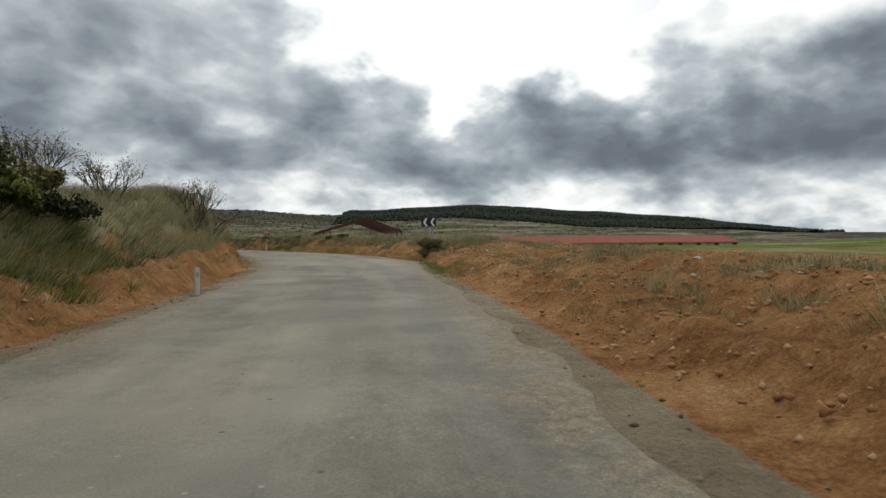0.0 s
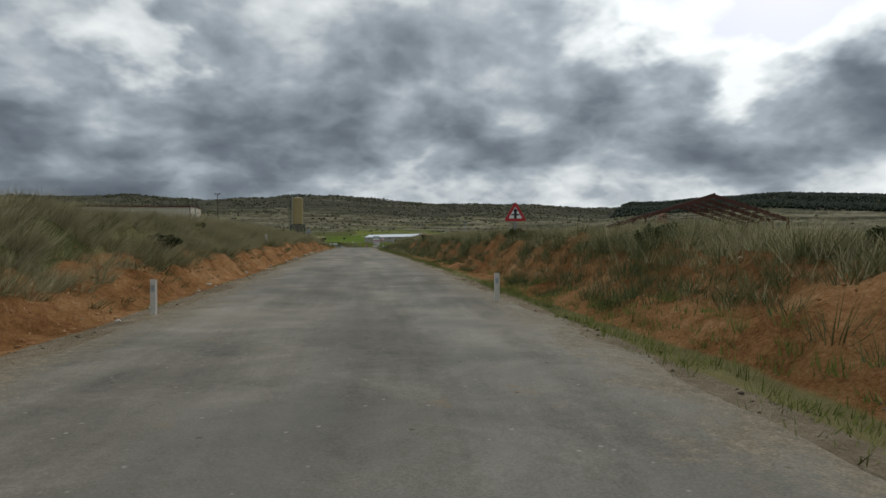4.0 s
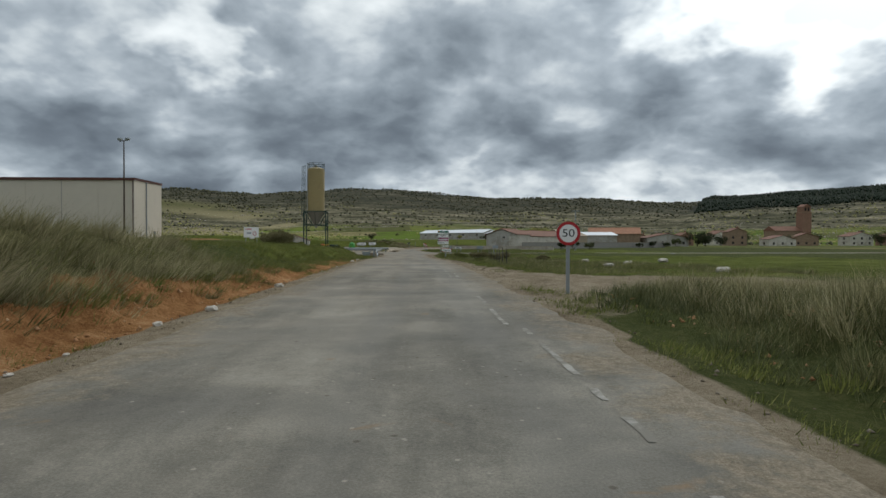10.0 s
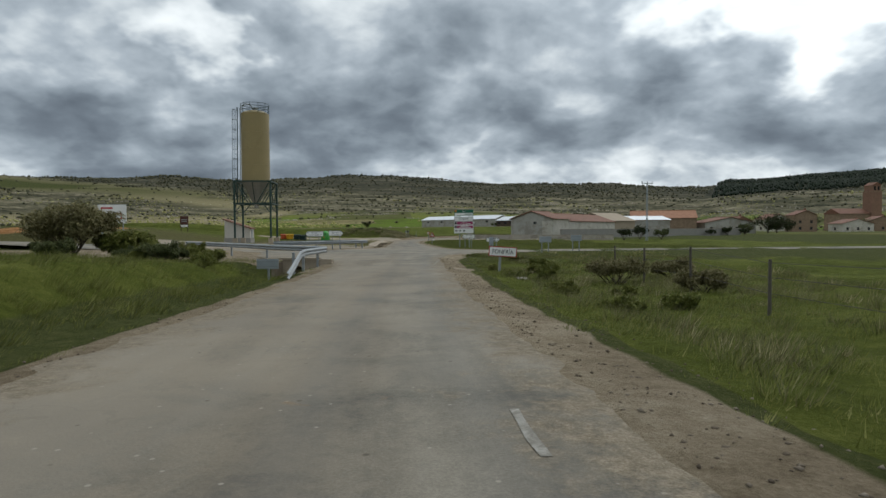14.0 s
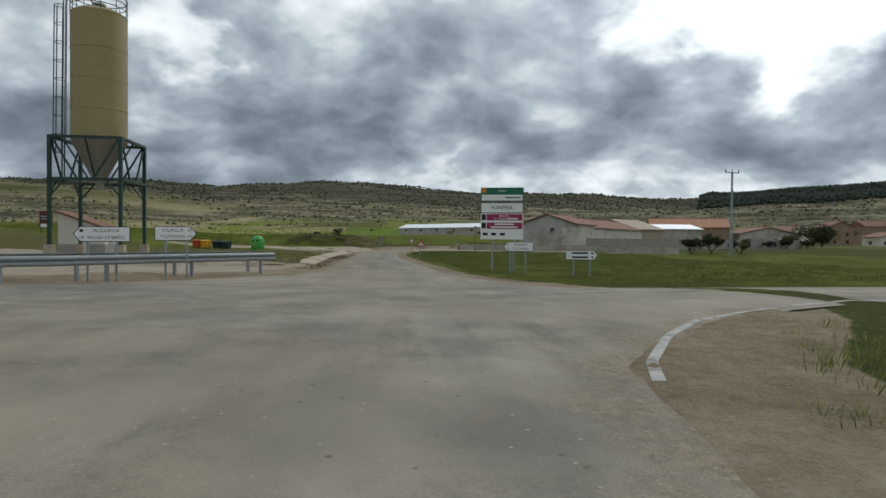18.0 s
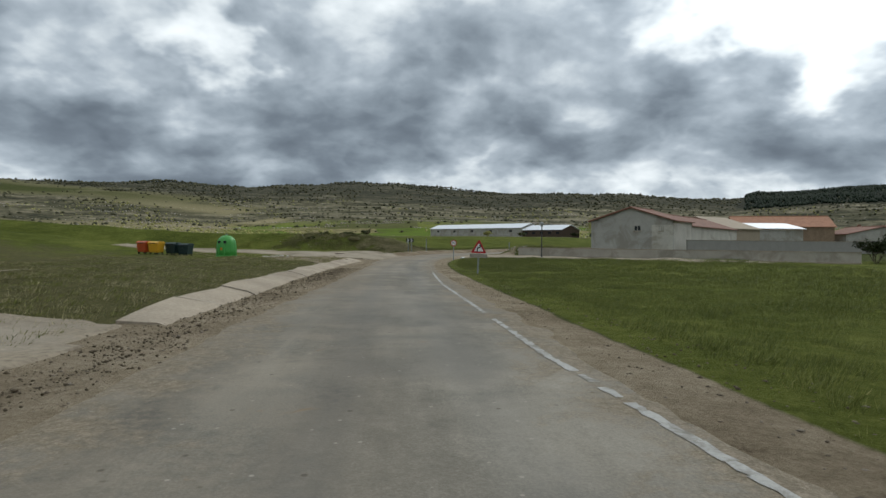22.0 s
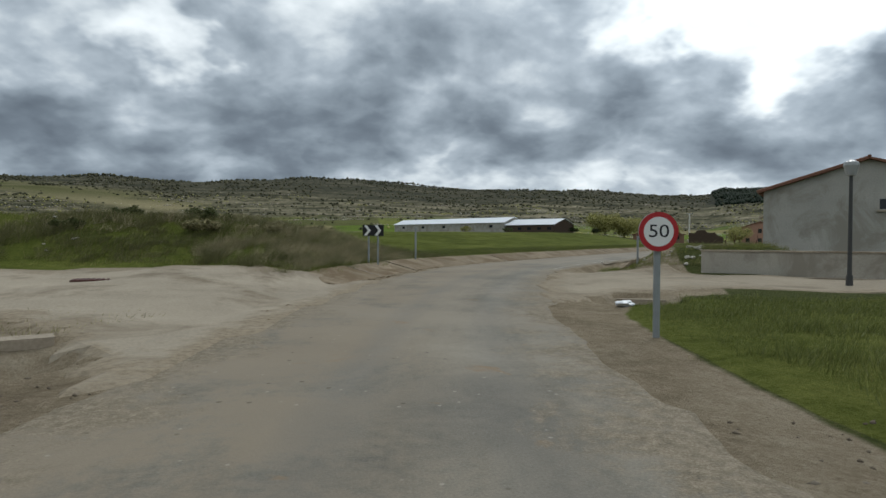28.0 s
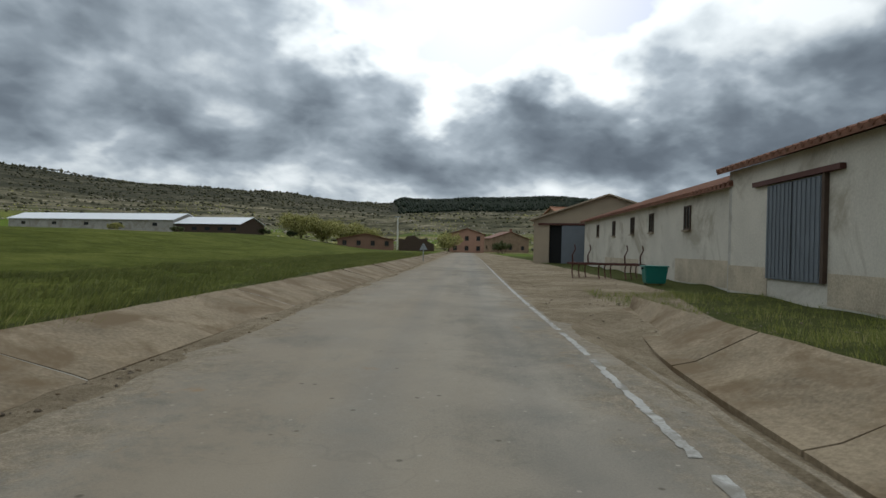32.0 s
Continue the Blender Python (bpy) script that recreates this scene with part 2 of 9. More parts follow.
def bm_beam(bm, a, b, w, h):
    """A square bar from a to b."""
    a, b = Vector(a), Vector(b)
    d = b - a
    m = Matrix.Translation((a + b) / 2) @ d.to_track_quat("Z", "Y").to_matrix().to_4x4() @ Matrix.Diagonal((w, h, d.length, 1))
    bmesh.ops.create_cube(bm, size=1.0, matrix=m)
    return bm


def prism(pts, y0, y1):
    """An outline in x and z, pushed from y0 to y1."""
    bm = bmesh.new()
    a = [bm.verts.new((x, y0, z)) for x, z in pts]
    b = [bm.verts.new((x, y1, z)) for x, z in pts]
    n = len(pts)
    bm.faces.new(a)
    bm.faces.new(b[::-1])
    for i in range(n):
        bm.faces.new((a[(i + 1) % n], a[i], b[i], b[(i + 1) % n]))
    bmesh.ops.recalc_face_normals(bm, faces=bm.faces)
    return bm


# ---------- the road's line ----------
CTR = np.array([
    (-14.77, -26.11, -0), (-4.92, -8.7, 0.06), (0, 0, 0.09), (5.48, 10.68, 0.3), (10.68, 22.57, 0.58),
    (14.11, 35.09, 0.84), (15.87, 48.96, 1.06), (16.33, 66.95, 1.31), (15.53, 96.94, 1.65), (14.62, 126.93, 1.76),
    (14.31, 156.92, 1.87), (13.73, 183.91, 1.7), (12.88, 205.89, 1.27), (12.66, 236.89, 1.03), (11.36, 266.86, 0.83),
    (9.82, 296.82, 0.56), (10.18, 308.81, 0.53), (11.61, 318.69, 0.52), (14.11, 327.33, 0.57), (16.86, 333.74, 0.58),
    (21.16, 340.49, 0.6), (26.89, 348.68, 0.62), (41.09, 368.03, 0.66), (64.88, 400.19, 0.7), (94.62, 440.38, 0.75),
    (136.26, 496.65, 0.8),
])


def spline(t, knots, vals):
    """Natural cubic spline."""
    n = len(knots)
    h = np.diff(knots)
    A = np.eye(n)
    r = np.zeros(n)
    for i in range(1, n - 1):
        A[i, i - 1 : i + 2] = h[i - 1], 2 * (h[i - 1] + h[i]), h[i]
        r[i] = 6 * ((vals[i + 1] - vals[i]) / h[i] - (vals[i] - vals[i - 1]) / h[i - 1])
    m = np.linalg.solve(A, r)
    i = np.clip(np.searchsorted(knots, t) - 1, 0, n - 2)
    a, b = (knots[i + 1] - t) / h[i], (t - knots[i]) / h[i]
    return a * vals[i] + b * vals[i + 1] + ((a**3 - a) * m[i] + (b**3 - b) * m[i + 1]) * h[i] ** 2 / 6


KNOT = np.r_[0, np.cumsum(np.hypot(*np.diff(CTR[:, :2], axis=0).T))] - 30.0
S_END = KNOT[-1]


def center(s):
    """Points of the road's line, and the unit way to the right of it, at the lengths s."""
    s = np.asarray(s, float)
    c = np.clip(s, KNOT[0], S_END)
    p = np.stack([spline(c, KNOT, CTR[:, k]) for k in range(3)], -1)
    d = np.stack([spline(np.clip(c + 0.5, KNOT[0], S_END), KNOT, CTR[:, k]) - spline(np.clip(c - 0.5, KNOT[0], S_END), KNOT, CTR[:, k]) for k in range(2)], -1)
    d /= np.hypot(d[..., 0], d[..., 1])[..., None]
    past, before = np.maximum(s - S_END, 0), np.minimum(s - KNOT[0], 0)
    p[..., 1] += past + before
    n = np.stack([d[..., 1], -d[..., 0]], -1)
    return p, n


def keyed(s, *rows):
    return np.interp(s, [r[0] for r in rows], [r[1] for r in rows])


def smooth01(x):
    x = np.clip(x, 0, 1)
    return x * x * (3 - 2 * x)


def edge_left(s):
    return keyed(s, (-30, 4.3), (20, 4.5), (45, 4.5), (80, 4.4), (120, 4.2), (160, 4.1), (190, 4.2), (215, 4.0), (224, 4.2), (229, 5.5), (233, 9), (238, 13), (247, 13), (249, 12), (253, 7.5), (256.3, 4.4), (259.6, 3.2), (266, 3.2), (277, 2.9), (289, 2.5), (300, 2.5), (312, 3.3), (322, 3.6), (332, 3.9), (346, 3.8), (380, 3.3), (540, 3.2))


def edge_right(s):
    return keyed(s, (-30, 1.8), (4.5, 1.8), (9, 2.0), (21, 2.1), (30, 3.5), (37, 3.7), (45, 3.9), (59, 3.1), (68, 2.9), (90, 2.6), (130, 2.6), (150, 2.6), (190, 2.1), (232, 1.9), (237.7, 2.9), (239.7, 4.2), (242.5, 7.1), (244.6, 9), (247, 9), (249.7, 5.4), (254, 3.5), (258, 2.8), (263.8, 2.5), (300, 2.4), (312, 2.3), (335, 2.2), (339, 2.5), (350, 2.6), (356, 2.3), (540, 2.2))


LK = ((-30, 0.7, 2.3), (8, 0.7, 2.3), (20, 0.8, 2.6), (30, 1.1, 3.0), (42, 1.3, 3.0), (54, 1.1, 2.5), (64, 0.5, 1.8), (82, 0.8, 1.9), (110, 1.1, 1.8), (128, 1.3, 1.8), (150, 0.6, 1.5), (168, 0.15, 1.0), (190, 0.06, 1.0), (210, 0.0, 0.9), (224, -0.1, 0.1), (235, 0.0, 0.0), (262, 0.0, 0.0), (270, 0.0, 0.15), (305, 0.0, 0.2), (318, 0.0, 0.0), (326, 0.3, 0.6), (340, 0.25, 0.3), (540, 0.2, 0.2))
RK = ((-30, 0.4, 0.75), (8, 0.4, 0.75), (20, 0.4, 0.75), (35, 0.5, 0.95), (60, 0.45, 1.2), (68, 0.1, 1.2), (90, 0.1, 1.25), (125, 0.15, 1.1), (140, 0.1, 0.9), (152, 0.05, 0.3), (158, 0.0, -0.05), (166, 0.0, -0.1), (180, -0.1, -0.3), (200, -0.2, -0.45), (222, -0.15, -0.4), (232, 0.0, -0.05), (250, 0.0, -0.05), (256, -0.05, -0.15), (300, -0.08, -0.2), (314, 0.0, 0.0), (540, 0.05, 0.15))


def rel_height(s, lat):
    """Height over the road of the ground beside it."""
    s, lat = np.broadcast_arrays(np.asarray(s, float), np.asarray(lat, float))
    ks = [k[0] for k in LK]
    l6, l8 = np.interp(s, ks, [k[1] for k in LK]), np.interp(s, ks, [k[2] for k in LK])
    el = edge_left(s)
    a = -lat
    toe = el + 0.5
    left = np.where(a < toe, -0.03 * smooth01((a - el) / 0.5), np.where(a < 6, -0.06 + (l6 + 0.06) * smooth01((a - toe) / np.maximum(6 - toe, 0.3)), np.where(a < 8, l6 + (l8 - l6) * smooth01((a - 6) / 2.0), l8)))
    rise_l = keyed(s, (-30, 0.02), (100, 0.02), (170, 0.035), (220, 0.03), (235, 0.004), (320, 0.008), (540, 0.0))
    left = left + np.clip(a - 8, 0, 45) * rise_l
    # grassy mound by the drive, and the terrace behind the bins
    left = left + keyed(s, (325.5, 0), (330, 1.7), (335, 1.6), (342, 0)) * smooth01((a - 6.3) / 6.0) + keyed(s, (258, 0), (280, 2.4), (318, 2.8), (334, 0.8), (345, 0)) * smooth01((a - 26) / 34.0)
    ks = [k[0] for k in RK]
    r4, r6 = np.interp(s, ks, [k[1] for k in RK]), np.interp(s, ks, [k[2] for k in RK])
    er = edge_right(s)
    t1 = er + keyed(s, (-30, 0.7), (20, 0.7), (45, 0.3), (100, 0.35), (125, 0.7), (540, 0.7))
    foot, face = keyed(s, (40, 1.2), (56, 1.0), (150, 1.0), (160, 1.2)), keyed(s, (40, 2.0), (56, 1.3), (150, 1.3), (160, 2.0))
    right = np.where(lat < t1, -0.03 * smooth01((lat - er) / 0.7), np.where(lat < t1 + foot, -0.05 + (r4 + 0.05) * smooth01((lat - t1) / foot), np.where(lat < t1 + foot + face, r4 + (r6 - r4) * smooth01((lat - t1 - foot) / face), r6)))
    right = right - np.clip(lat - er - 5, 0, 45) * keyed(s, (-30, 0.0), (5, 0.012), (25, 0.035), (110, 0.03), (150, 0.0))
    right = right + 1.05 * keyed(s, (333.2, 0), (336.5, 1), (346, 0.8), (353, 0)) * smooth01((lat - 4.6) / 2.2) * smooth01((13.5 - lat) / 3.0)
    return np.where(lat < 0, left, right)


def vnoise(x, y):
    """Smooth value noise in 0 to 1."""
    x, y = np.asarray(x, float), np.asarray(y, float)
    i, j = np.floor(x), np.floor(y)
    u, v = smooth01(x - i), smooth01(y - j)
    def h(a, c):
        q = np.sin(a * 127.1 + c * 311.7) * 43758.5453
        return q - np.floor(q)
    return (h(i, j) * (1 - u) + h(i + 1, j) * u) * (1 - v) + (h(i, j + 1) * (1 - u) + h(i + 1, j + 1) * u) * v


def fbm(x, y, octaves=4):
    t, a, n = 0.0, 0.5, 0.0
    for k in range(octaves):
        t, n = t + a * vnoise(x * 2**k + 17 * k, y * 2**k - 9 * k), n + a
        a *= 0.5
    return t / n


RIDGE = ((-180, 2.0), (-120, 2.5), (-90, 3.4), (-60, 3.9), (-41, 4.1), (-33, 4.4), (-25, 4.85), (-17, 4.4), (-8.6, 5.15), (-3.6, 5.2), (3, 4.5), (15, 4.15), (27.6, 3.75), (28.9, 4.25), (39, 4.45), (46, 4.3), (56, 3.5), (66, 2.4), (76, 1.2), (95, 0.5), (180, 2.0))
EYE = (11.0, 270.0)


def far_height(x, y):
    """Height of the hills that ring the valley, over the valley's floor."""
    dx, dy = x - EYE[0], y - EYE[1]
    r = np.hypot(dx, dy)
    az = np.degrees(np.arctan2(dx, dy))
    top = 1250 * np.tan(np.radians(np.interp(az, [k[0] for k in RIDGE], [k[1] for k in RIDGE])))
    u = smooth01((r - 300) / 950.0)
    bumps = 6 * np.sin(x * 0.011 + 1.3) * np.sin(y * 0.009) + 3 * np.sin(x * 0.031) * np.sin(y * 0.027 + 0.7)
    h = top * (0.35 * u + 0.65 * u**2.2) + bumps * smooth01((r - 450) / 400.0) * smooth01((1350 - r) / 200)
    return h * np.where(r > 1300, np.maximum(0.2, 1 - (r - 1300) / 2500), 1.0)


def swell(x, y):
    """Gentle rise of the valley's floor ahead of the junction."""
    dx, dy = x - EYE[0], y - EYE[1]
    az = np.degrees(np.arctan2(dx, dy))
    return 2.7 * smooth01((np.hypot(dx, dy) - 70) / 130) * smooth01((24 - az) / 10) * smooth01((az + 80) / 20)


def sheet(s, lat):
    """World place of a point of the ground, by the length along the road and the distance to its right."""
    s, lat = np.broadcast_arrays(np.asarray(s, float), np.asarray(lat, float))
    p, n = center(s)
    near = np.clip(lat, -13, 13)
    x = p[..., 0] + n[..., 0] * near + (lat - near)
    y = p[..., 1] + n[..., 1] * near
    fade = smooth01((np.abs(lat) - 60) / 200.0)
    rise = swell(x, y) * np.maximum(smooth01((np.abs(lat) - 12) / 40), smooth01((s - S_END) / 60))
    road_z = p[..., 2]
    z = road_z * (1 - fade) + 1.0 * fade + rel_height(s, lat) * (1 - smooth01((np.abs(lat) - 70) / 80.0)) + far_height(x, y) + rise
    z = np.where(np.abs(lat) > 4, z + 0.10 * np.sin(x * 0.9 + 0.5 * np.sin(y)) * np.sin(y * 0.7) * smooth01((np.abs(lat) - 7) / 4), z)
    # broken faces and uneven crests of the cut banks
    a = np.where(lat < 0, -lat - edge_left(s), lat - edge_right(s))
    cut = np.where(lat < 0, keyed(s, (-30, 1), (150, 1), (172, 0.5), (215, 0.3), (224, 0)), keyed(s, (-30, 1), (140, 1), (156, 0.3), (224, 0.3), (228, 0)))
    face = smooth01((a - 0.5) / 0.7) * smooth01((9 - a) / 4) * cut
    z = z + face * (0.55 * (fbm(x * 0.55, y * 0.55, 3) - 0.5) + 0.46 * (fbm(x * 2.1, y * 2.1, 3) - 0.5))
    # crumbling edge: earth washed over the asphalt here and there
    band = smooth01((a + 0.35) / 0.3) * smooth01((1.5 - a) / 0.5) * (s > -31) * (s < S_END)
    z = z + band * (0.05 * (fbm(x * 0.7, y * 0.7, 2) - 0.5) + 0.06 * (fbm(x * 2.6, y * 2.6, 3) - 0.5) - 0.012) - np.where((a < 0) & (a > -3), 0.075 * np.clip(-a - 0.1, 0, 1.0), 0)
    # ditch that ends at the culvert, and the ditch of the bend
    z = z - 0.8 * smooth01((7.9 - x) / 1.2) * smooth01((x - 3.2) / 1.2) * smooth01((y - 211) / 3.5) * smooth01((223.3 - y) / 0.6)
    z = z - 0.34 * smooth01((lat - 2.45) / 0.5) * smooth01((4.3 - lat) / 0.9) * keyed(s, (333.5, 0), (335.5, 1), (350, 0.8), (356, 0))
    for bx, by in ((16.0, 318.0), (4.9, 311.2)):
        z = z - 0.5 * smooth01((1.25 - np.hypot(x - bx, y - by)) / 0.6)
    wild = smooth01((np.abs(lat) - 14) / 10) * smooth01((400 - np.abs(lat)) / 200)
    z = z + wild * 0.5 * (fbm(x * 0.12, y * 0.12, 3) - 0.5)
    return np.stack([x, y, z], -1)


def ground_at(x, y):
    """Height of the ground at a place."""
    s, lat = locate(x, y)
    return float(sheet(s, lat)[2])


def locate(x, y):
    """Length along the road and distance to its right for a place."""
    s = np.arange(-30, S_END, 1.0)
    p, n = center(s)
    d = np.hypot(p[:, 0] - x, p[:, 1] - y)
    i = int(d.argmin())
    s0, lat = s[i], (x - p[i, 0]) * n[i, 0] + (y - p[i, 1]) * n[i, 1]
    for _ in range(40):
        q = sheet(s0, lat)
        e = np.array([x - q[0], y - q[1]])
        if abs(e).max() < 1e-3:
            break
        ds, dl = (sheet(s0 + 0.5, lat)[:2] - q[:2]) / 0.5, (sheet(s0, lat + 0.5)[:2] - q[:2]) / 0.5
        step = np.linalg.solve(np.stack([ds, dl], 1), e)
        s0, lat = s0 + np.clip(step[0], -20, 20), lat + step[1]
    return float(s0), float(lat)


def grow(a, b, first, ratio):
    out, d = [a], first
    while out[-1] < b:
        out.append(out[-1] + d)
        d *= ratio
    return out


def build_ground():
    S = np.r_[[-x for x in grow(35, 2500, 3, 1.25)][::-1], np.arange(-34, 230, 0.5), np.arange(230, 430, 0.55), grow(431, 4500, 1.5, 1.08)]
    near = np.r_[np.arange(-16, -9.9, 0.5), np.arange(-9.5, -1.2, 0.22), [-0.6, 0, 0.5], np.arange(0.9, 7.5, 0.22), np.arange(7.7, 16.1, 0.5)]
    L = np.r_[[-x for x in grow(17, 3500, 1.2, 1.11)][::-1], near, grow(17, 3500, 1.2, 1.11)]
    P = sheet(S[:, None], L[None, :])
    er, el = edge_right(S)[:, None], edge_left(S)[:, None]
    LL = np.broadcast_to(L[None, :], P.shape[:2])
    under = (LL < er - 1.0) & (LL > -el + 1.0) & (S[:, None] > -31) & (S[:, None] < S_END)
    P[..., 2] -= np.where(under, 0.12, 0.0)
    ns, nl = P.shape[:2]
    idx = np.arange(ns * nl).reshape(ns, nl)
    q = np.stack([idx[:-1, :-1], idx[:-1, 1:], idx[1:, 1:], idx[1:, :-1]], -1).reshape(-1, 4)
    me = bpy.data.meshes.new("ground")
    me.from_pydata(P.reshape(-1, 3).tolist(), [], q.tolist())
    me.polygons.foreach_set("use_smooth", [True] * len(me.polygons))
    a = me.color_attributes.new("zone", "FLOAT_COLOR", "POINT")
    a.data.foreach_set("color", zones(S[:, None], LL, P).reshape(-1))
    b = me.color_attributes.new("cover", "FLOAT_COLOR", "POINT")
    b.data.foreach_set("color", covers(S[:, None], LL, P).reshape(-1))
    c = me.attributes.new("stubble", "FLOAT", "POINT")
    c.data.foreach_set("value", tan_field(P[..., 0], P[..., 1]).astype(np.float32).reshape(-1))
    me.materials.append(ground_material())
    me.update()
    return tagged(new("ground", me), "grassy valley ground with red earth banks and scrub hills", "ground", kind="structure")


def zones(S, L, P):
    """Red: bare red earth. Green: green crop or grass. Blue: pale gravel and dirt. Alpha: dry straw grass."""
    S = np.broadcast_to(S, L.shape)
    a, el, er = -L, edge_left(S), edge_right(S)
    cut = keyed(S, (-30, 1), (148, 1), (160, 0.5), (180, 0.42), (205, 0.2), (220, 0), (540, 0))
    earth = np.where(L < 0, cut * smooth01((a - el + 0.1) / 0.4) * smooth01((el + 2.6 - a) / 0.8), 0)
    field = keyed(S, (-30, 1), (36, 1), (46, 0), (540, 0))
    rc = keyed(S, (-30, 1), (30, 0.9), (60, 0.75), (120, 0.7), (132, 0.55), (144, 0.25), (156, 0.0), (540, 0))
    earth = np.where(L > 0, rc * smooth01((L - er - keyed(S, (-30, -0.2), (14, -0.2), (24, 0.4), (45, 0.3), (100, 0.45), (125, 0.9))) / 0.4) * smooth01((er + 3.1 - L) / 0.6), earth)
    earth = np.maximum(earth, np.where(L > 4, 0.9 * field * smooth01((L - 4) / 1) * smooth01((60 - L) / 15), 0))
    earth = np.maximum(earth, 0.75 * keyed(S, (266, 0), (276, 1), (306, 1), (314, 0)) * smooth01((a - 50) / 2) * smooth01((56 - a) / 2))
    green = np.zeros_like(L)
    green = np.maximum(green, np.where((L > 3.5), keyed(S, (160, 0), (168, 0.6), (225, 0.6), (238, 0.0), (246, 0), (249, 1), (312, 1), (321.5, 1), (323, 0), (540, 0)), 0) * smooth01((70 - L) / 15))
    green = np.maximum(green, np.where((a > 6), keyed(S, (160, 0), (180, 1), (215, 1), (226, 0.3), (262, 0.2), (306, 0.3), (318, 0.45), (323, 1), (520, 1), (540, 0)), 0) * smooth01((a - 6) / 1.2) * smooth01((90 - a) / 30))
    dirt = np.where(L > 0, keyed(S, (-30, 1), (16, 1), (24, 0), (150, 0), (157, 1), (166, 1), (170, 0.8), (225, 0.8), (236, 1), (246, 1), (252, 1), (312, 1), (318, 1), (540, 1)) * smooth01((er + keyed(S, (-30, 0.5), (16, 0.6), (150, 2.0), (156, 2.0), (157.5, 13.0), (163, 13.0), (166.5, 3.0), (175, 1.4), (230, 1.2), (234, 2.0), (240, 3.0), (246, 1.0), (251, 1.4), (258, 1.2), (308, 1.2), (319, 1.5), (322, 2.4), (324, 5), (330, 6), (350, 2.5), (365, 6), (420, 6), (540, 2)) - L) / 0.8), 0)
    dirt = np.where(L < 0, keyed(S, (215, 0), (226, 1), (300, 1), (540, 1)) * smooth01((el + keyed(S, (215, 0.5), (226, 3), (234, 40), (252, 40), (258, 4), (264, 2.4), (302, 2.6), (308, 12), (316, 12), (320, 1.2), (540, 1.0)) - a) / 0.8), dirt)
    dirt = dirt * (S < S_END - 6)
    off = np.where(L < 0, a - el, L - er)
    dirt = np.maximum(dirt, smooth01((np.where((L > 0) & (S > 24) & (S < 150), 0.25, 0.5) - off) / 0.4) * (off > -3) * (S < S_END) * (S > -31))
    straw = np.where(a > el + 2.0, keyed(S, (-30, 0.6), (30, 0.7), (60, 0.9), (150, 0.8), (170, 0.0), (258, 0.0), (267, 0.6), (316, 0.55), (322, 0.0), (540, 0)), 0) + np.where(L > er + 2.8, keyed(S, (34, 0), (50, 0.7), (120, 0.6), (150, 0.4), (160, 0.1), (540, 0)), 0)
    straw = straw * smooth01((80 - np.abs(L)) / 30)
    return np.stack([earth, green, dirt, np.clip(straw, 0, 1)], -1).astype(np.float32)


def tan_field(x, y):
    """Share of the pale stubble field that lies along the flank of the western hill."""
    dx, dy = x - EYE[0], y - EYE[1]
    r = np.hypot(dx, dy)
    az = np.degrees(np.arctan2(dx, dy))
    el = np.degrees(np.arctan2(far_height(x, y) + swell(x, y), np.maximum(r, 1.0)))
    mid = np.interp(az, [-48, -38, -31, -25, -19, -14], [4.0, 4.0, 3.85, 3.35, 2.5, 1.6])
    half = np.interp(az, [-50, -46, -25, -16, -13], [0.0, 0.36, 0.42, 0.22, 0.0])
    return smooth01((half - np.abs(el - mid)) / 0.06) * (r > 320) * (r < 1250)


def covers(S, L, P):
    """Red: scrub hillside. Green: pine forest. Blue: terraced green plots. Alpha: straw-coloured slopes."""
    x, y = P[..., 0], P[..., 1]
    dx, dy = x - EYE[0], y - EYE[1]
    r = np.hypot(dx, dy)
    az = np.degrees(np.arctan2(dx, dy))
    scrub = smooth01((r - 520) / 330)
    forest = smooth01((az - 28.0) / 1.2) * smooth01((r - 850) / 150) * smooth01((80 - az) / 10)
    forest = np.maximum(forest, smooth01((r - 740) / 200) * 0.4)
    plots = smooth01((r - 130) / 60) * smooth01((980 - r) / 250)
    slope = smooth01((-az - 14) / 8) * smooth01((r - 150) / 100) * smooth01((1080 - r) / 150) * 0.55
    tan = tan_field(x, y)
    scrub, forest, slope = scrub * (1 - tan), forest * (1 - tan), np.maximum(slope, tan)
    return np.stack([scrub, forest, plots, slope], -1).astype(np.float32)


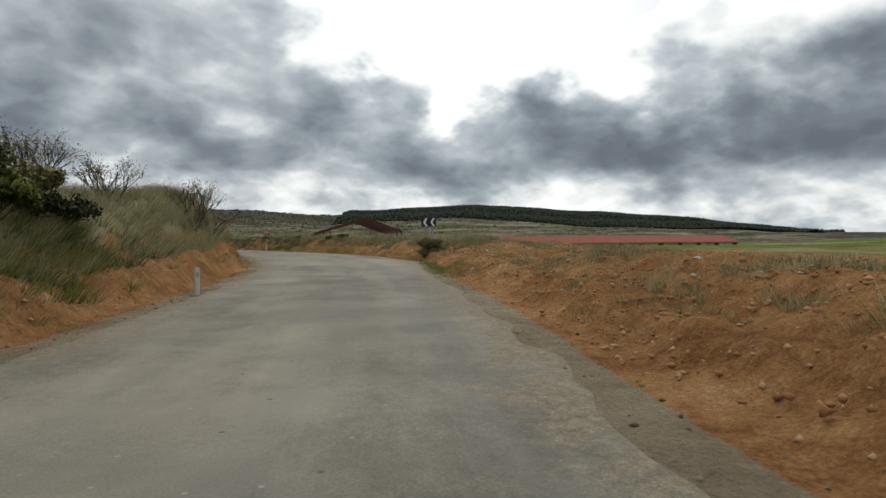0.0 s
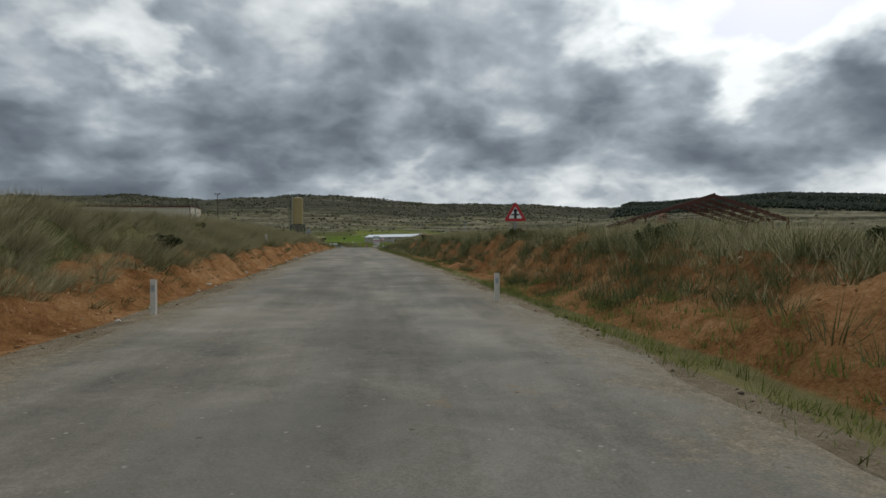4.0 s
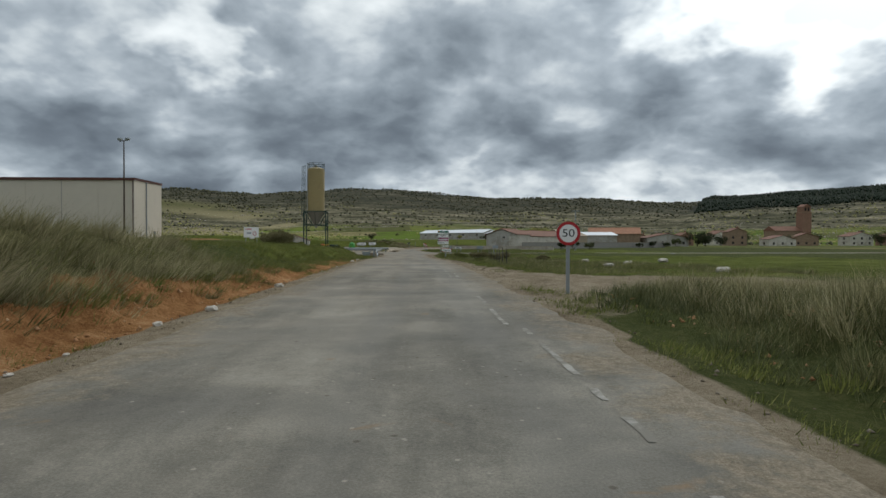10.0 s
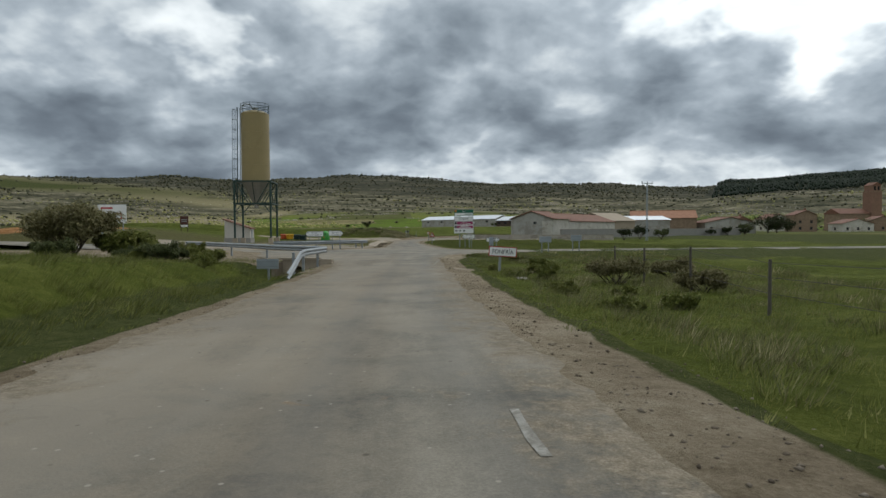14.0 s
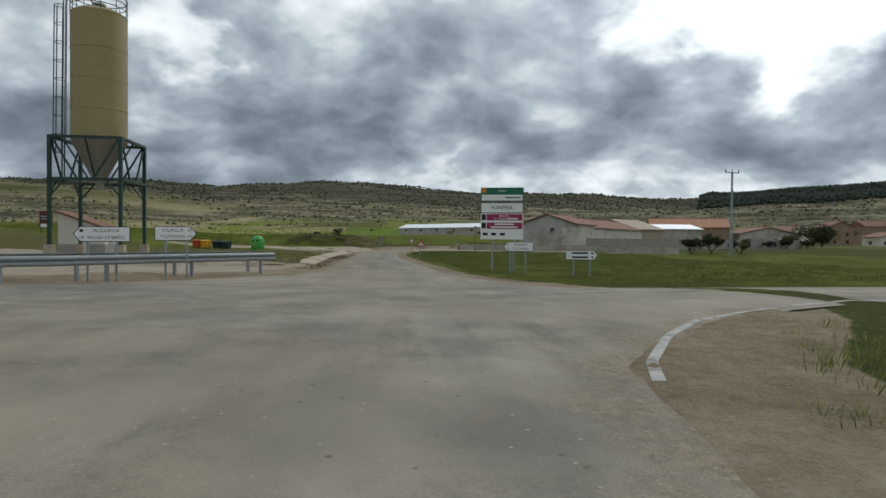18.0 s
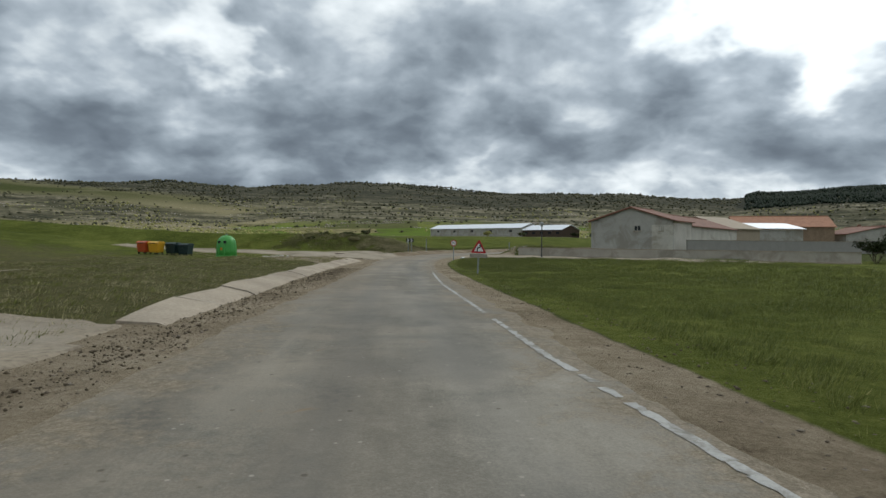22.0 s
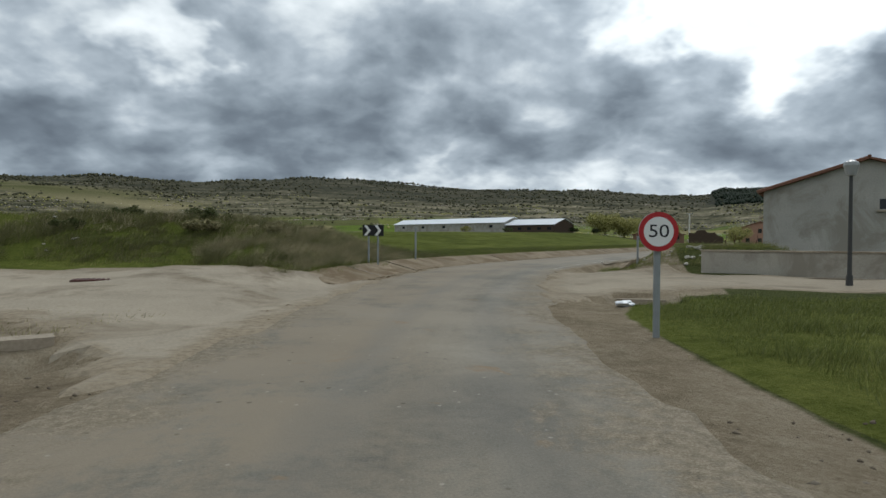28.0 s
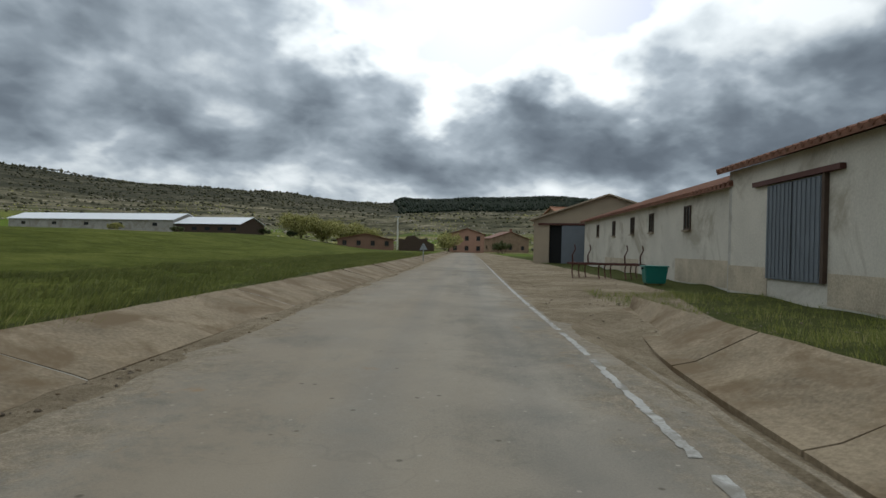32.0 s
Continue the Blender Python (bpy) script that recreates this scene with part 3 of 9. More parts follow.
def ground_material():
    m = bpy.data.materials.new("ground_cover")
    m.use_nodes = True
    nt = m.node_tree
    b = nt.nodes["Principled BSDF"]
    b.inputs["Roughness"].default_value = 0.95
    b.inputs["Specular IOR Level"].default_value = 0.02
    geo = nt.nodes.new("ShaderNodeNewGeometry").outputs["Position"]
    za = make_node(nt, "ShaderNodeAttribute", attribute_name="zone")
    ca = make_node(nt, "ShaderNodeAttribute", attribute_name="cover")
    zs, cs = nt.nodes.new("ShaderNodeSeparateColor"), nt.nodes.new("ShaderNodeSeparateColor")
    nt.links.new(za.outputs["Color"], zs.inputs[0])
    nt.links.new(ca.outputs["Color"], cs.inputs[0])
    n_big = noise_node(nt, geo, 0.035, 6, 0.6)
    n_mid = noise_node(nt, geo, 0.5, 7, 0.65)
    n_small = noise_node(nt, geo, 3.5, 8, 0.7)
    n_fine = noise_node(nt, geo, 22.0, 6, 0.7)

    def blend(f, a, c):
        mx = make_node(nt, "ShaderNodeMix", data_type="RGBA")
        nt.links.new(f, mx.inputs[0])
        nt.links.new(a, mx.inputs[6])
        nt.links.new(c, mx.inputs[7])
        return mx.outputs[2]

    def mask(w, n, soft=0.12):
        t = math_node(nt, "SUBTRACT", math_node(nt, "ADD", w, n), 1.0)
        r = make_node(nt, "ShaderNodeMapRange")
        r.inputs[1].default_value, r.inputs[2].default_value = -soft, soft
        nt.links.new(math_node(nt, "ADD", t, math_node(nt, "MULTIPLY_ADD", w, 0.6, -0.1)), r.inputs[0])
        return r.outputs[0]

    half = math_node(nt, "MULTIPLY_ADD", n_fine, 0.5, math_node(nt, "MULTIPLY", n_small, 0.5))
    base = ramp_node(nt, half, [(0.3, (0.03, 0.037, 0.013)), (0.5, (0.065, 0.075, 0.024)), (0.7, (0.14, 0.13, 0.055))])
    straw = ramp_node(nt, half, [(0.3, (0.04, 0.04, 0.016)), (0.5, (0.095, 0.09, 0.038)), (0.7, (0.20, 0.175, 0.085))])
    field = math_node(nt, "MULTIPLY_ADD", half, 0.5, math_node(nt, "MULTIPLY_ADD", n_mid, 0.25, math_node(nt, "MULTIPLY", noise_node(nt, geo, 0.09, 5, 0.6, warp=0.5), 0.25)))
    green = ramp_node(nt, field, [(0.40, (0.042, 0.051, 0.011)), (0.5, (0.09, 0.106, 0.021)), (0.60, (0.165, 0.172, 0.043))])
    earth = ramp_node(nt, math_node(nt, "MULTIPLY_ADD", n_mid, 0.4, math_node(nt, "MULTIPLY", half, 0.6)), [(0.36, (0.10, 0.046, 0.018)), (0.45, (0.225, 0.107, 0.041)), (0.54, (0.375, 0.198, 0.086)), (0.64, (0.56, 0.37, 0.205))])
    dirt = ramp_node(nt, math_node(nt, "MULTIPLY_ADD", n_mid, 0.4, math_node(nt, "MULTIPLY", half, 0.6)), [(0.36, (0.12, 0.092, 0.060)), (0.45, (0.212, 0.168, 0.112)), (0.54, (0.295, 0.242, 0.168)), (0.66, (0.41, 0.35, 0.26))])
    col = blend(mask(za.outputs["Alpha"], n_mid), base, straw)
    col = blend(mask(zs.outputs[1], n_mid), col, green)
    # far cover
    cell = make_node(nt, "ShaderNodeTexVoronoi")
    cell.inputs["Scale"].default_value = 0.019
    warp = make_node(nt, "ShaderNodeVectorMath", operation="MULTIPLY")
    warp.inputs[1].default_value = (0.75, 0.6, 0.0)
    nt.links.new(geo, warp.inputs[0])
    nt.links.new(warp.outputs[0], cell.inputs["Vector"])
    plot = ramp_node(nt, sep_red(nt, cell.outputs["Color"]), [(0.0, (0.13, 0.19, 0.025)), (0.2, (0.19, 0.21, 0.05)), (0.38, (0.28, 0.245, 0.11)), (0.55, (0.13, 0.13, 0.05)), (0.76, (0.35, 0.29, 0.15)), (0.9, (0.16, 0.21, 0.035))])
    plot.node.color_ramp.interpolation = "CONSTANT"
    terr = make_node(nt, "ShaderNodeVectorMath", operation="MULTIPLY")
    terr.inputs[1].default_value = (0.012, 0.012, 0.22)
    nt.links.new(geo, terr.inputs[0])
    n_terr = noise_node(nt, terr.outputs[0], 1.0, 6, 0.65)
    plot = blend(math_node(nt, "MULTIPLY", n_mid, 0.35), plot, base)
    scrub = ramp_node(nt, math_node(nt, "MULTIPLY_ADD", n_terr, 0.6, math_node(nt, "MULTIPLY", noise_node(nt, geo, 0.11, 6, 0.65), 0.4)), [(0.39, (0.035, 0.036, 0.023)), (0.46, (0.080, 0.076, 0.047)), (0.52, (0.145, 0.131, 0.083)), (0.585, (0.25, 0.22, 0.148)), (0.65, (0.38, 0.33, 0.23))])
    pine = ramp_node(nt, n_mid, [(0.35, (0.024, 0.027, 0.02)), (0.65, (0.07, 0.069, 0.05))])
    slope = ramp_node(nt, math_node(nt, "MULTIPLY_ADD", n_big, 0.6, math_node(nt, "MULTIPLY", n_mid, 0.4)), [(0.35, (0.13, 0.118, 0.06)), (0.5, (0.255, 0.222, 0.122)), (0.68, (0.36, 0.305, 0.18))])
    far = blend(cs.outputs[2], base, plot)
    ledge = ramp_node(nt, n_terr, [(0.40, (0.0, 0.0, 0.0)), (0.46, (1, 1, 1)), (0.50, (0, 0, 0)), (0.55, (0, 0, 0)), (0.59, (0.9, 0.9, 0.9)), (0.63, (0, 0, 0))])
    far = blend(math_node(nt, "MULTIPLY", ledge, math_node(nt, "MULTIPLY", cs.outputs[2], 0.75)), far, base)
    far = blend(mask(ca.outputs["Alpha"], n_big), far, slope)
    far = blend(mask(cs.outputs[0], n_big, 0.2), far, scrub)
    stubble = ramp_node(nt, n_mid, [(0.3, (0.24, 0.205, 0.115)), (0.7, (0.37, 0.315, 0.185))])
    far = blend(make_node(nt, "ShaderNodeAttribute", attribute_name="stubble").outputs["Fac"], far, stubble)
    far = blend(mask(cs.outputs[1], n_mid), far, pine)
    dist = make_node(nt, "ShaderNodeMath", operation="MAXIMUM")
    nt.links.new(cs.outputs[2], dist.inputs[0])
    nt.links.new(cs.outputs[0], dist.inputs[1])
    col = blend(math_node(nt, "MULTIPLY", dist.outputs[0], math_node(nt, "SUBTRACT", 1.0, zs.outputs[1])), col, far)
    col = blend(mask(zs.outputs[0], n_mid), col, earth)
    col = blend(mask(zs.outputs[2], n_mid), col, dirt)
    nt.links.new(col, b.inputs["Base Color"])
    bp = nt.nodes.new("ShaderNodeBump")
    bp.inputs["Strength"].default_value, bp.inputs["Distance"].default_value = 0.9, 0.16
    nt.links.new(math_node(nt, "MULTIPLY_ADD", n_small, 0.7, math_node(nt, "MULTIPLY", n_fine, 0.3)), bp.inputs["Height"])
    nt.links.new(bp.outputs[0], b.inputs["Normal"])
    return m


def sep_red(nt, col):
    n = nt.nodes.new("ShaderNodeSeparateColor")
    nt.links.new(col, n.inputs[0])
    return n.outputs[0]


def road_material():
    m = bpy.data.materials.new("worn_asphalt")
    m.use_nodes = True
    nt = m.node_tree
    b = nt.nodes["Principled BSDF"]
    b.inputs["Roughness"].default_value = 0.85
    b.inputs["Specular IOR Level"].default_value = 0.14
    geo = nt.nodes.new("ShaderNodeNewGeometry").outputs["Position"]
    uv = nt.nodes.new("ShaderNodeUVMap").outputs[0]
    st = make_node(nt, "ShaderNodeVectorMath", operation="MULTIPLY")
    st.inputs[1].default_value = (0.8, 0.09, 1.0)
    nt.links.new(uv, st.inputs[0])
    streak = noise_node(nt, st.outputs[0], 1.0, 6, 0.6)
    across = make_node(nt, "ShaderNodeVectorMath", operation="MULTIPLY")
    across.inputs[1].default_value = (0.3, 0.55, 1.0)
    nt.links.new(uv, across.inputs[0])
    band = noise_node(nt, across.outputs[0], 1.0, 5, 0.65, warp=0.8)
    patch = noise_node(nt, geo, 0.7, 8, 0.62, warp=0.5)
    large = noise_node(nt, geo, 0.11, 5, 0.6, warp=0.6)
    grit = noise_node(nt, geo, 45.0, 4, 0.7)
    speck = noise_node(nt, geo, 9.0, 6, 0.7)
    v = math_node(nt, "MULTIPLY_ADD", streak, 0.42, math_node(nt, "MULTIPLY_ADD", patch, 0.30, math_node(nt, "MULTIPLY", large, 0.28)))
    v = math_node(nt, "MULTIPLY_ADD", grit, 0.26, math_node(nt, "MULTIPLY_ADD", speck, 0.14, math_node(nt, "ADD", v, -0.20)))
    col = ramp_node(nt, v, [(0.36, (0.105, 0.098, 0.083)), (0.45, (0.170, 0.159, 0.132)), (0.50, (0.228, 0.212, 0.176)), (0.55, (0.29, 0.268, 0.222)), (0.64, (0.40, 0.37, 0.31))])

    def over(f, a, c):
        mx = make_node(nt, "ShaderNodeMix", data_type="RGBA")
        nt.links.new(f, mx.inputs[0])
        nt.links.new(a, mx.inputs[6])
        mx.inputs[7].default_value = (*c, 1)
        return mx.outputs[2]

    sep = nt.nodes.new("ShaderNodeSeparateXYZ")
    nt.links.new(uv, sep.inputs[0])
    along = math_node(nt, "DIVIDE", sep.outputs[1], 400.0)
    muddy = ramp_node(nt, along, [(0.0, (0.25, 0.25, 0.25)), (0.36, (0.15, 0.15, 0.15)), (0.46, (0.5, 0.5, 0.5)), (0.52, (0.75, 0.75, 0.75)), (0.63, (0.45, 0.45, 0.45)), (0.74, (0.55, 0.55, 0.55)), (0.785, (0.98, 0.98, 0.98)), (0.9, (0.75, 0.75, 0.75))])
    west = ramp_node(nt, math_node(nt, "MULTIPLY_ADD", sep.outputs[0], -0.12, 0.5), [(0.44, (0.45, 0.45, 0.45)), (0.62, (1, 1, 1))])
    muddy = math_node(nt, "MULTIPLY", muddy, west)
    mud = math_node(nt, "MULTIPLY", muddy, ramp_node(nt, math_node(nt, "MULTIPLY_ADD", patch, 0.6, math_node(nt, "MULTIPLY", speck, 0.4)), [(0.31, (0, 0, 0)), (0.52, (0.92, 0.92, 0.92))]))
    col = over(mud, col, (0.258, 0.210, 0.150))
    # dust and washed-in earth, thin tar repairs, rusty stains
    dust = ramp_node(nt, large, [(0.46, (0, 0, 0)), (0.66, (0.6, 0.6, 0.6))])
    col = over(dust, col, (0.282, 0.240, 0.182))
    worn = noise_node(nt, geo, 0.33, 4, 0.5, warp=0.35)
    tar = ramp_node(nt, math_node(nt, "MULTIPLY_ADD", speck, 0.16, math_node(nt, "MULTIPLY_ADD", streak, 0.3, math_node(nt, "MULTIPLY", worn, 0.54))), [(0.515, (0, 0, 0)), (0.56, (0.35, 0.35, 0.35)), (0.64, (0.55, 0.55, 0.55))])
    col = over(math_node(nt, "MULTIPLY", tar, math_node(nt, "MULTIPLY_ADD", muddy, -0.75, 1.0)), col, (0.125, 0.119, 0.107))
    # polished wheel tracks
    lane = math_node(nt, "ABSOLUTE", math_node(nt, "ADD", math_node(nt, "ABSOLUTE", math_node(nt, "MULTIPLY_ADD", streak, 0.5, math_node(nt, "ADD", sep.outputs[0], -0.25))), -0.78))
    track = ramp_node(nt, lane, [(0.0, (0.30, 0.30, 0.30)), (0.22, (0.18, 0.18, 0.18)), (0.42, (0, 0, 0))])
    col = over(track, col, (0.165, 0.157, 0.140))
    # pale chips and dark crumbs
    chip = make_node(nt, "ShaderNodeTexVoronoi")
    chip.inputs["Scale"].default_value = 5.5
    nt.links.new(geo, chip.inputs["Vector"])
    few = math_node(nt, "GREATER_THAN", sep_red(nt, chip.outputs["Color"]), 0.58)
    dot = math_node(nt, "MULTIPLY", few, ramp_node(nt, chip.outputs["Distance"], [(0.07, (0.8, 0.8, 0.8)), (0.12, (0, 0, 0))]))
    col = over(dot, col, (0.36, 0.325, 0.27))
    crumb = make_node(nt, "ShaderNodeTexVoronoi")
    crumb.inputs["Scale"].default_value = 3.1
    nt.links.new(geo, crumb.inputs["Vector"])
    few = math_node(nt, "GREATER_THAN", sep_red(nt, crumb.outputs["Color"]), 0.52)
    dot = math_node(nt, "MULTIPLY", few, ramp_node(nt, crumb.outputs["Distance"], [(0.05, (0.7, 0.7, 0.7)), (0.10, (0, 0, 0))]))
    col = over(dot, col, (0.085, 0.07, 0.05))
    crack = make_node(nt, "ShaderNodeTexVoronoi")
    crack.feature = "DISTANCE_TO_EDGE"
    crack.inputs["Scale"].default_value = 0.42
    bent = make_node(nt, "ShaderNodeVectorMath", operation="MULTIPLY_ADD")
    wob = nt.nodes.new("ShaderNodeTexNoise")
    wob.inputs["Scale"].default_value = 1.6
    nt.links.new(geo, wob.inputs["Vector"])
    nt.links.new(wob.outputs["Color"], bent.inputs[0])
    bent.inputs[1].default_value = (1.4, 1.4, 0.0)
    nt.links.new(geo, bent.inputs[2])
    nt.links.new(bent.outputs[0], crack.inputs["Vector"])
    line = ramp_node(nt, crack.outputs["Distance"], [(0.0, (0.10, 0.10, 0.10)), (0.004, (0.07, 0.07, 0.07)), (0.008, (0, 0, 0))])
    col = over(math_node(nt, "MULTIPLY", line, ramp_node(nt, large, [(0.45, (0.1, 0.1, 0.1)), (0.55, (1, 1, 1))])), col, (0.05, 0.046, 0.04))
    rust = ramp_node(nt, noise_node(nt, geo, 1.3, 4, 0.6, warp=0.4), [(0.665, (0, 0, 0)), (0.74, (0.55, 0.55, 0.55))])
    col = over(rust, col, (0.27, 0.17, 0.085))
    rim = make_node(nt, "ShaderNodeAttribute", attribute_name="rim").outputs["Fac"]
    wash = math_node(nt, "MULTIPLY_ADD", noise_node(nt, geo, 1.1, 7, 0.7, warp=0.4), 1.5, math_node(nt, "MULTIPLY_ADD", rim, -0.36, -0.52))
    wash = ramp_node(nt, math_node(nt, "MULTIPLY_ADD", speck, 0.5, math_node(nt, "ADD", wash, 0.25)), [(0.34, (0, 0, 0)), (0.62, (0.95, 0.95, 0.95))])
    soil = ramp_node(nt, math_node(nt, "MULTIPLY_ADD", speck, 0.5, math_node(nt, "MULTIPLY", grit, 0.5)), [(0.38, (0.12, 0.095, 0.065)), (0.5, (0.215, 0.176, 0.122)), (0.62, (0.32, 0.268, 0.196))])
    mx = make_node(nt, "ShaderNodeMix", data_type="RGBA")
    nt.links.new(wash, mx.inputs[0])
    nt.links.new(col, mx.inputs[6])
    nt.links.new(soil, mx.inputs[7])
    col = mx.outputs[2]
    nt.links.new(col, b.inputs["Base Color"])
    bp = nt.nodes.new("ShaderNodeBump")
    bp.inputs["Strength"].default_value, bp.inputs["Distance"].default_value = 0.35, 0.015
    nt.links.new(math_node(nt, "MULTIPLY_ADD", patch, 1.5, grit), bp.inputs["Height"])
    nt.links.new(bp.outputs[0], b.inputs["Normal"])
    return m


def ribbon(name, s0, s1, lo, hi, mat, lift, step=0.5, across=17, wob=0.0, kind_label=None):
    """A strip of paving along the road between the side distances lo(s) and hi(s)."""
    s = np.arange(s0, s1 + step, step)
    p, n = center(s)
    a, b = np.asarray(lo(s)) + 0 * s, np.asarray(hi(s)) + 0 * s
    if wob:
        rng = np.random.default_rng(7)
        a, b = a + wob * np.convolve(rng.normal(size=len(s)), np.ones(2) / 2, "same"), b + wob * np.convolve(rng.normal(size=len(s)), np.ones(2) / 2, "same")
    t = np.linspace(0, 1, across)
    lat = a[:, None] + (b - a)[:, None] * t
    xy = p[:, None, :2] + n[:, None, :] * lat[..., None]
    z = p[:, None, 2] + lift + 0 * lat
    V = np.concatenate([xy, z[..., None]], -1)
    V[:, 0, 2] -= 0.03
    V[:, -1, 2] -= 0.03
    idx = np.arange(V.shape[0] * across).reshape(-1, across)
    q = np.stack([idx[:-1, :-1], idx[:-1, 1:], idx[1:, 1:], idx[1:, :-1]], -1).reshape(-1, 4)
    me = bpy.data.meshes.new(name)
    me.from_pydata(V.reshape(-1, 3).tolist(), [], q.tolist())
    uvl = me.uv_layers.new(name="along")
    uv = np.stack([lat, np.broadcast_to(s[:, None], lat.shape)], -1).reshape(-1, 2)
    rim = me.attributes.new("rim", "FLOAT", "POINT")
    rim.data.foreach_set("value", np.minimum(lat - a[:, None], b[:, None] - lat).astype(np.float32).reshape(-1))
    loops = np.empty(len(me.loops), dtype=np.int32)
    me.loops.foreach_get("vertex_index", loops)
    uvl.data.foreach_set("uv", uv[loops].reshape(-1))
    me.polygons.foreach_set("use_smooth", [True] * len(me.polygons))
    me.materials.append(mat)
    me.update()
    return new(name, me)


GROUND = build_ground()
bpy.context.view_layer.update()
DEPS = bpy.context.evaluated_depsgraph_get()


def ground_at(x, y):
    """Height of the ground at a place."""
    ok, at, _, _ = GROUND.ray_cast(Vector((x, y, 600.0)), Vector((0, 0, -1)), depsgraph=DEPS)
    return float(at.z) if ok else 0.0


ASPHALT = road_material()
ROAD = tagged(ribbon("road", -31, S_END - 1, lambda s: -edge_left(s), edge_right, ASPHALT, 0.0, wob=0.09), "worn grey patched asphalt country road", "road", kind="structure")

# ---------- paints and building materials ----------
CREAM = material("cream_metal_cladding", (0.60, 0.54, 0.44), rough=0.55, var=0.06, scale=0.4, fine=9, bump=0.05)
BROWN_TRIM = material("brown_steel_trim", (0.10, 0.035, 0.025), rough=0.5, var=0.15)
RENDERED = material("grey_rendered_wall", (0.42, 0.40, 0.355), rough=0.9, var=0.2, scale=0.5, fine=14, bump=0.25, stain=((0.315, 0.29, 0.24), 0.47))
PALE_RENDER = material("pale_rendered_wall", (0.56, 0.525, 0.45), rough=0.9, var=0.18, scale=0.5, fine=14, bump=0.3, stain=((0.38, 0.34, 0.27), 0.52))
DAMP = material("damp_stained_plaster", (0.46, 0.39, 0.29), rough=0.95, var=0.35, scale=0.9, fine=18, bump=0.4)
TILE = material("red_clay_roof", (0.20, 0.095, 0.06), rough=0.85, var=0.35, scale=0.8, fine=6, bump=0.4)
ORANGE_TILE = material("orange_clay_roof", (0.36, 0.175, 0.10), rough=0.85, var=0.3, scale=0.8, fine=6, bump=0.4)
BRIGHT_TILE = material("bright_red_sheet_roof", (0.28, 0.068, 0.034), rough=0.95, var=0.15, scale=0.3, fine=4, bump=0.15)
WHITE_ROOF = material("white_sheet_roof", (0.82, 0.84, 0.86), rough=0.4, var=0.05, scale=0.3, fine=5, bump=0.05)
SILO_PAINT = material("ochre_silo_paint", (0.30, 0.235, 0.105), rough=0.5, var=0.10, scale=0.5, fine=8, bump=0.05, stain=((0.24, 0.18, 0.08), 0.6))
CONE_STEEL = material("grey_cone_steel", (0.30, 0.29, 0.26), rough=0.45, metal=0.5, var=0.15)
GREEN_STEEL = material("dark_green_steel", (0.018, 0.045, 0.036), rough=0.5, var=0.2)
GALV = material("galvanised_steel", (0.30, 0.32, 0.325), rough=0.6, metal=0.35, var=0.2, scale=4, fine=60, bump=0.05)
SIGN_BACK = material("grey_sign_back", (0.33, 0.36, 0.38), rough=0.5, metal=0.4, var=0.08)
SIGN_WHITE = material("white_sign_face", (0.78, 0.78, 0.76), rough=0.45, var=0.04, bump=0.0)
SIGN_RED = material("red_sign_border", (0.42, 0.02, 0.025), rough=0.45, var=0.08, bump=0.0)
SIGN_BLACK = material("black_sign_print", (0.012, 0.012, 0.014), rough=0.5, var=0.1, bump=0.0)
SIGN_GREEN = material("green_sign_panel", (0.012, 0.13, 0.075), rough=0.45, var=0.06, bump=0.0)
SIGN_PURPLE = material("magenta_sign_strip", (0.30, 0.025, 0.105), rough=0.45, var=0.06, bump=0.0)
SIGN_ORANGE = material("orange_sign_square", (0.62, 0.20, 0.02), rough=0.45, var=0.06, bump=0.0)
STEEL_RUST = material("dark_red_primed_steel", (0.085, 0.03, 0.022), rough=0.7, var=0.3, scale=1.5)
CONCRETE = material("weathered_concrete", (0.37, 0.31, 0.235), rough=0.92, var=0.32, scale=0.5, fine=14, bump=0.45, stain=((0.25, 0.20, 0.145), 0.52), spec=0.15)
DARK_CONCRETE = material("dark_culvert_concrete", (0.22, 0.18, 0.13), rough=0.95, var=0.25, scale=1.2, fine=20, bump=0.4)
# near-black colour for solid sheets that stand in for shade inside openings
OPENING_SHADE = material("painted_opening_shade", (0.012, 0.012, 0.012), rough=0.9, var=0.2)
DOOR_GREY = material("grey_sheet_door", (0.155, 0.175, 0.195), rough=0.6, metal=0.2, var=0.12, scale=1.0, fine=20, bump=0.1)
BLOCK = material("grey_block_wall", (0.30, 0.285, 0.255), rough=0.93, var=0.13, scale=1.0, fine=16, bump=0.3)
BRICK = material("orange_brickwork", (0.25, 0.145, 0.098), rough=0.9, var=0.25, scale=0.6, fine=6, bump=0.3)
STONE_WALL = material("brown_stone_masonry", (0.27, 0.19, 0.125), rough=0.95, var=0.35, scale=0.9, fine=5, bump=0.5)
WOOD_DARK = material("dark_timber", (0.075, 0.05, 0.035), rough=0.9, var=0.3, scale=3, fine=40)
PLASTIC_GREEN = material("green_plastic", (0.07, 0.33, 0.06), rough=0.4, var=0.12, scale=1.5, bump=0.03)
PLASTIC_TEAL = material("teal_plastic", (0.012, 0.16, 0.13), rough=0.45, var=0.15, scale=2, bump=0.03)
PLASTIC_YELLOW = material("yellow_plastic", (0.68, 0.36, 0.02), rough=0.42, var=0.1, scale=1.5, bump=0.03)
PLASTIC_ORANGE = material("orange_red_plastic", (0.50, 0.085, 0.02), rough=0.45, var=0.12, scale=1.5, bump=0.03)
PLASTIC_DARK = material("dark_green_plastic", (0.014, 0.035, 0.035), rough=0.5, var=0.15, scale=1.5, bump=0.03)
RUBBER = material("black_rubber", (0.015, 0.015, 0.016), rough=0.85, var=0.2)
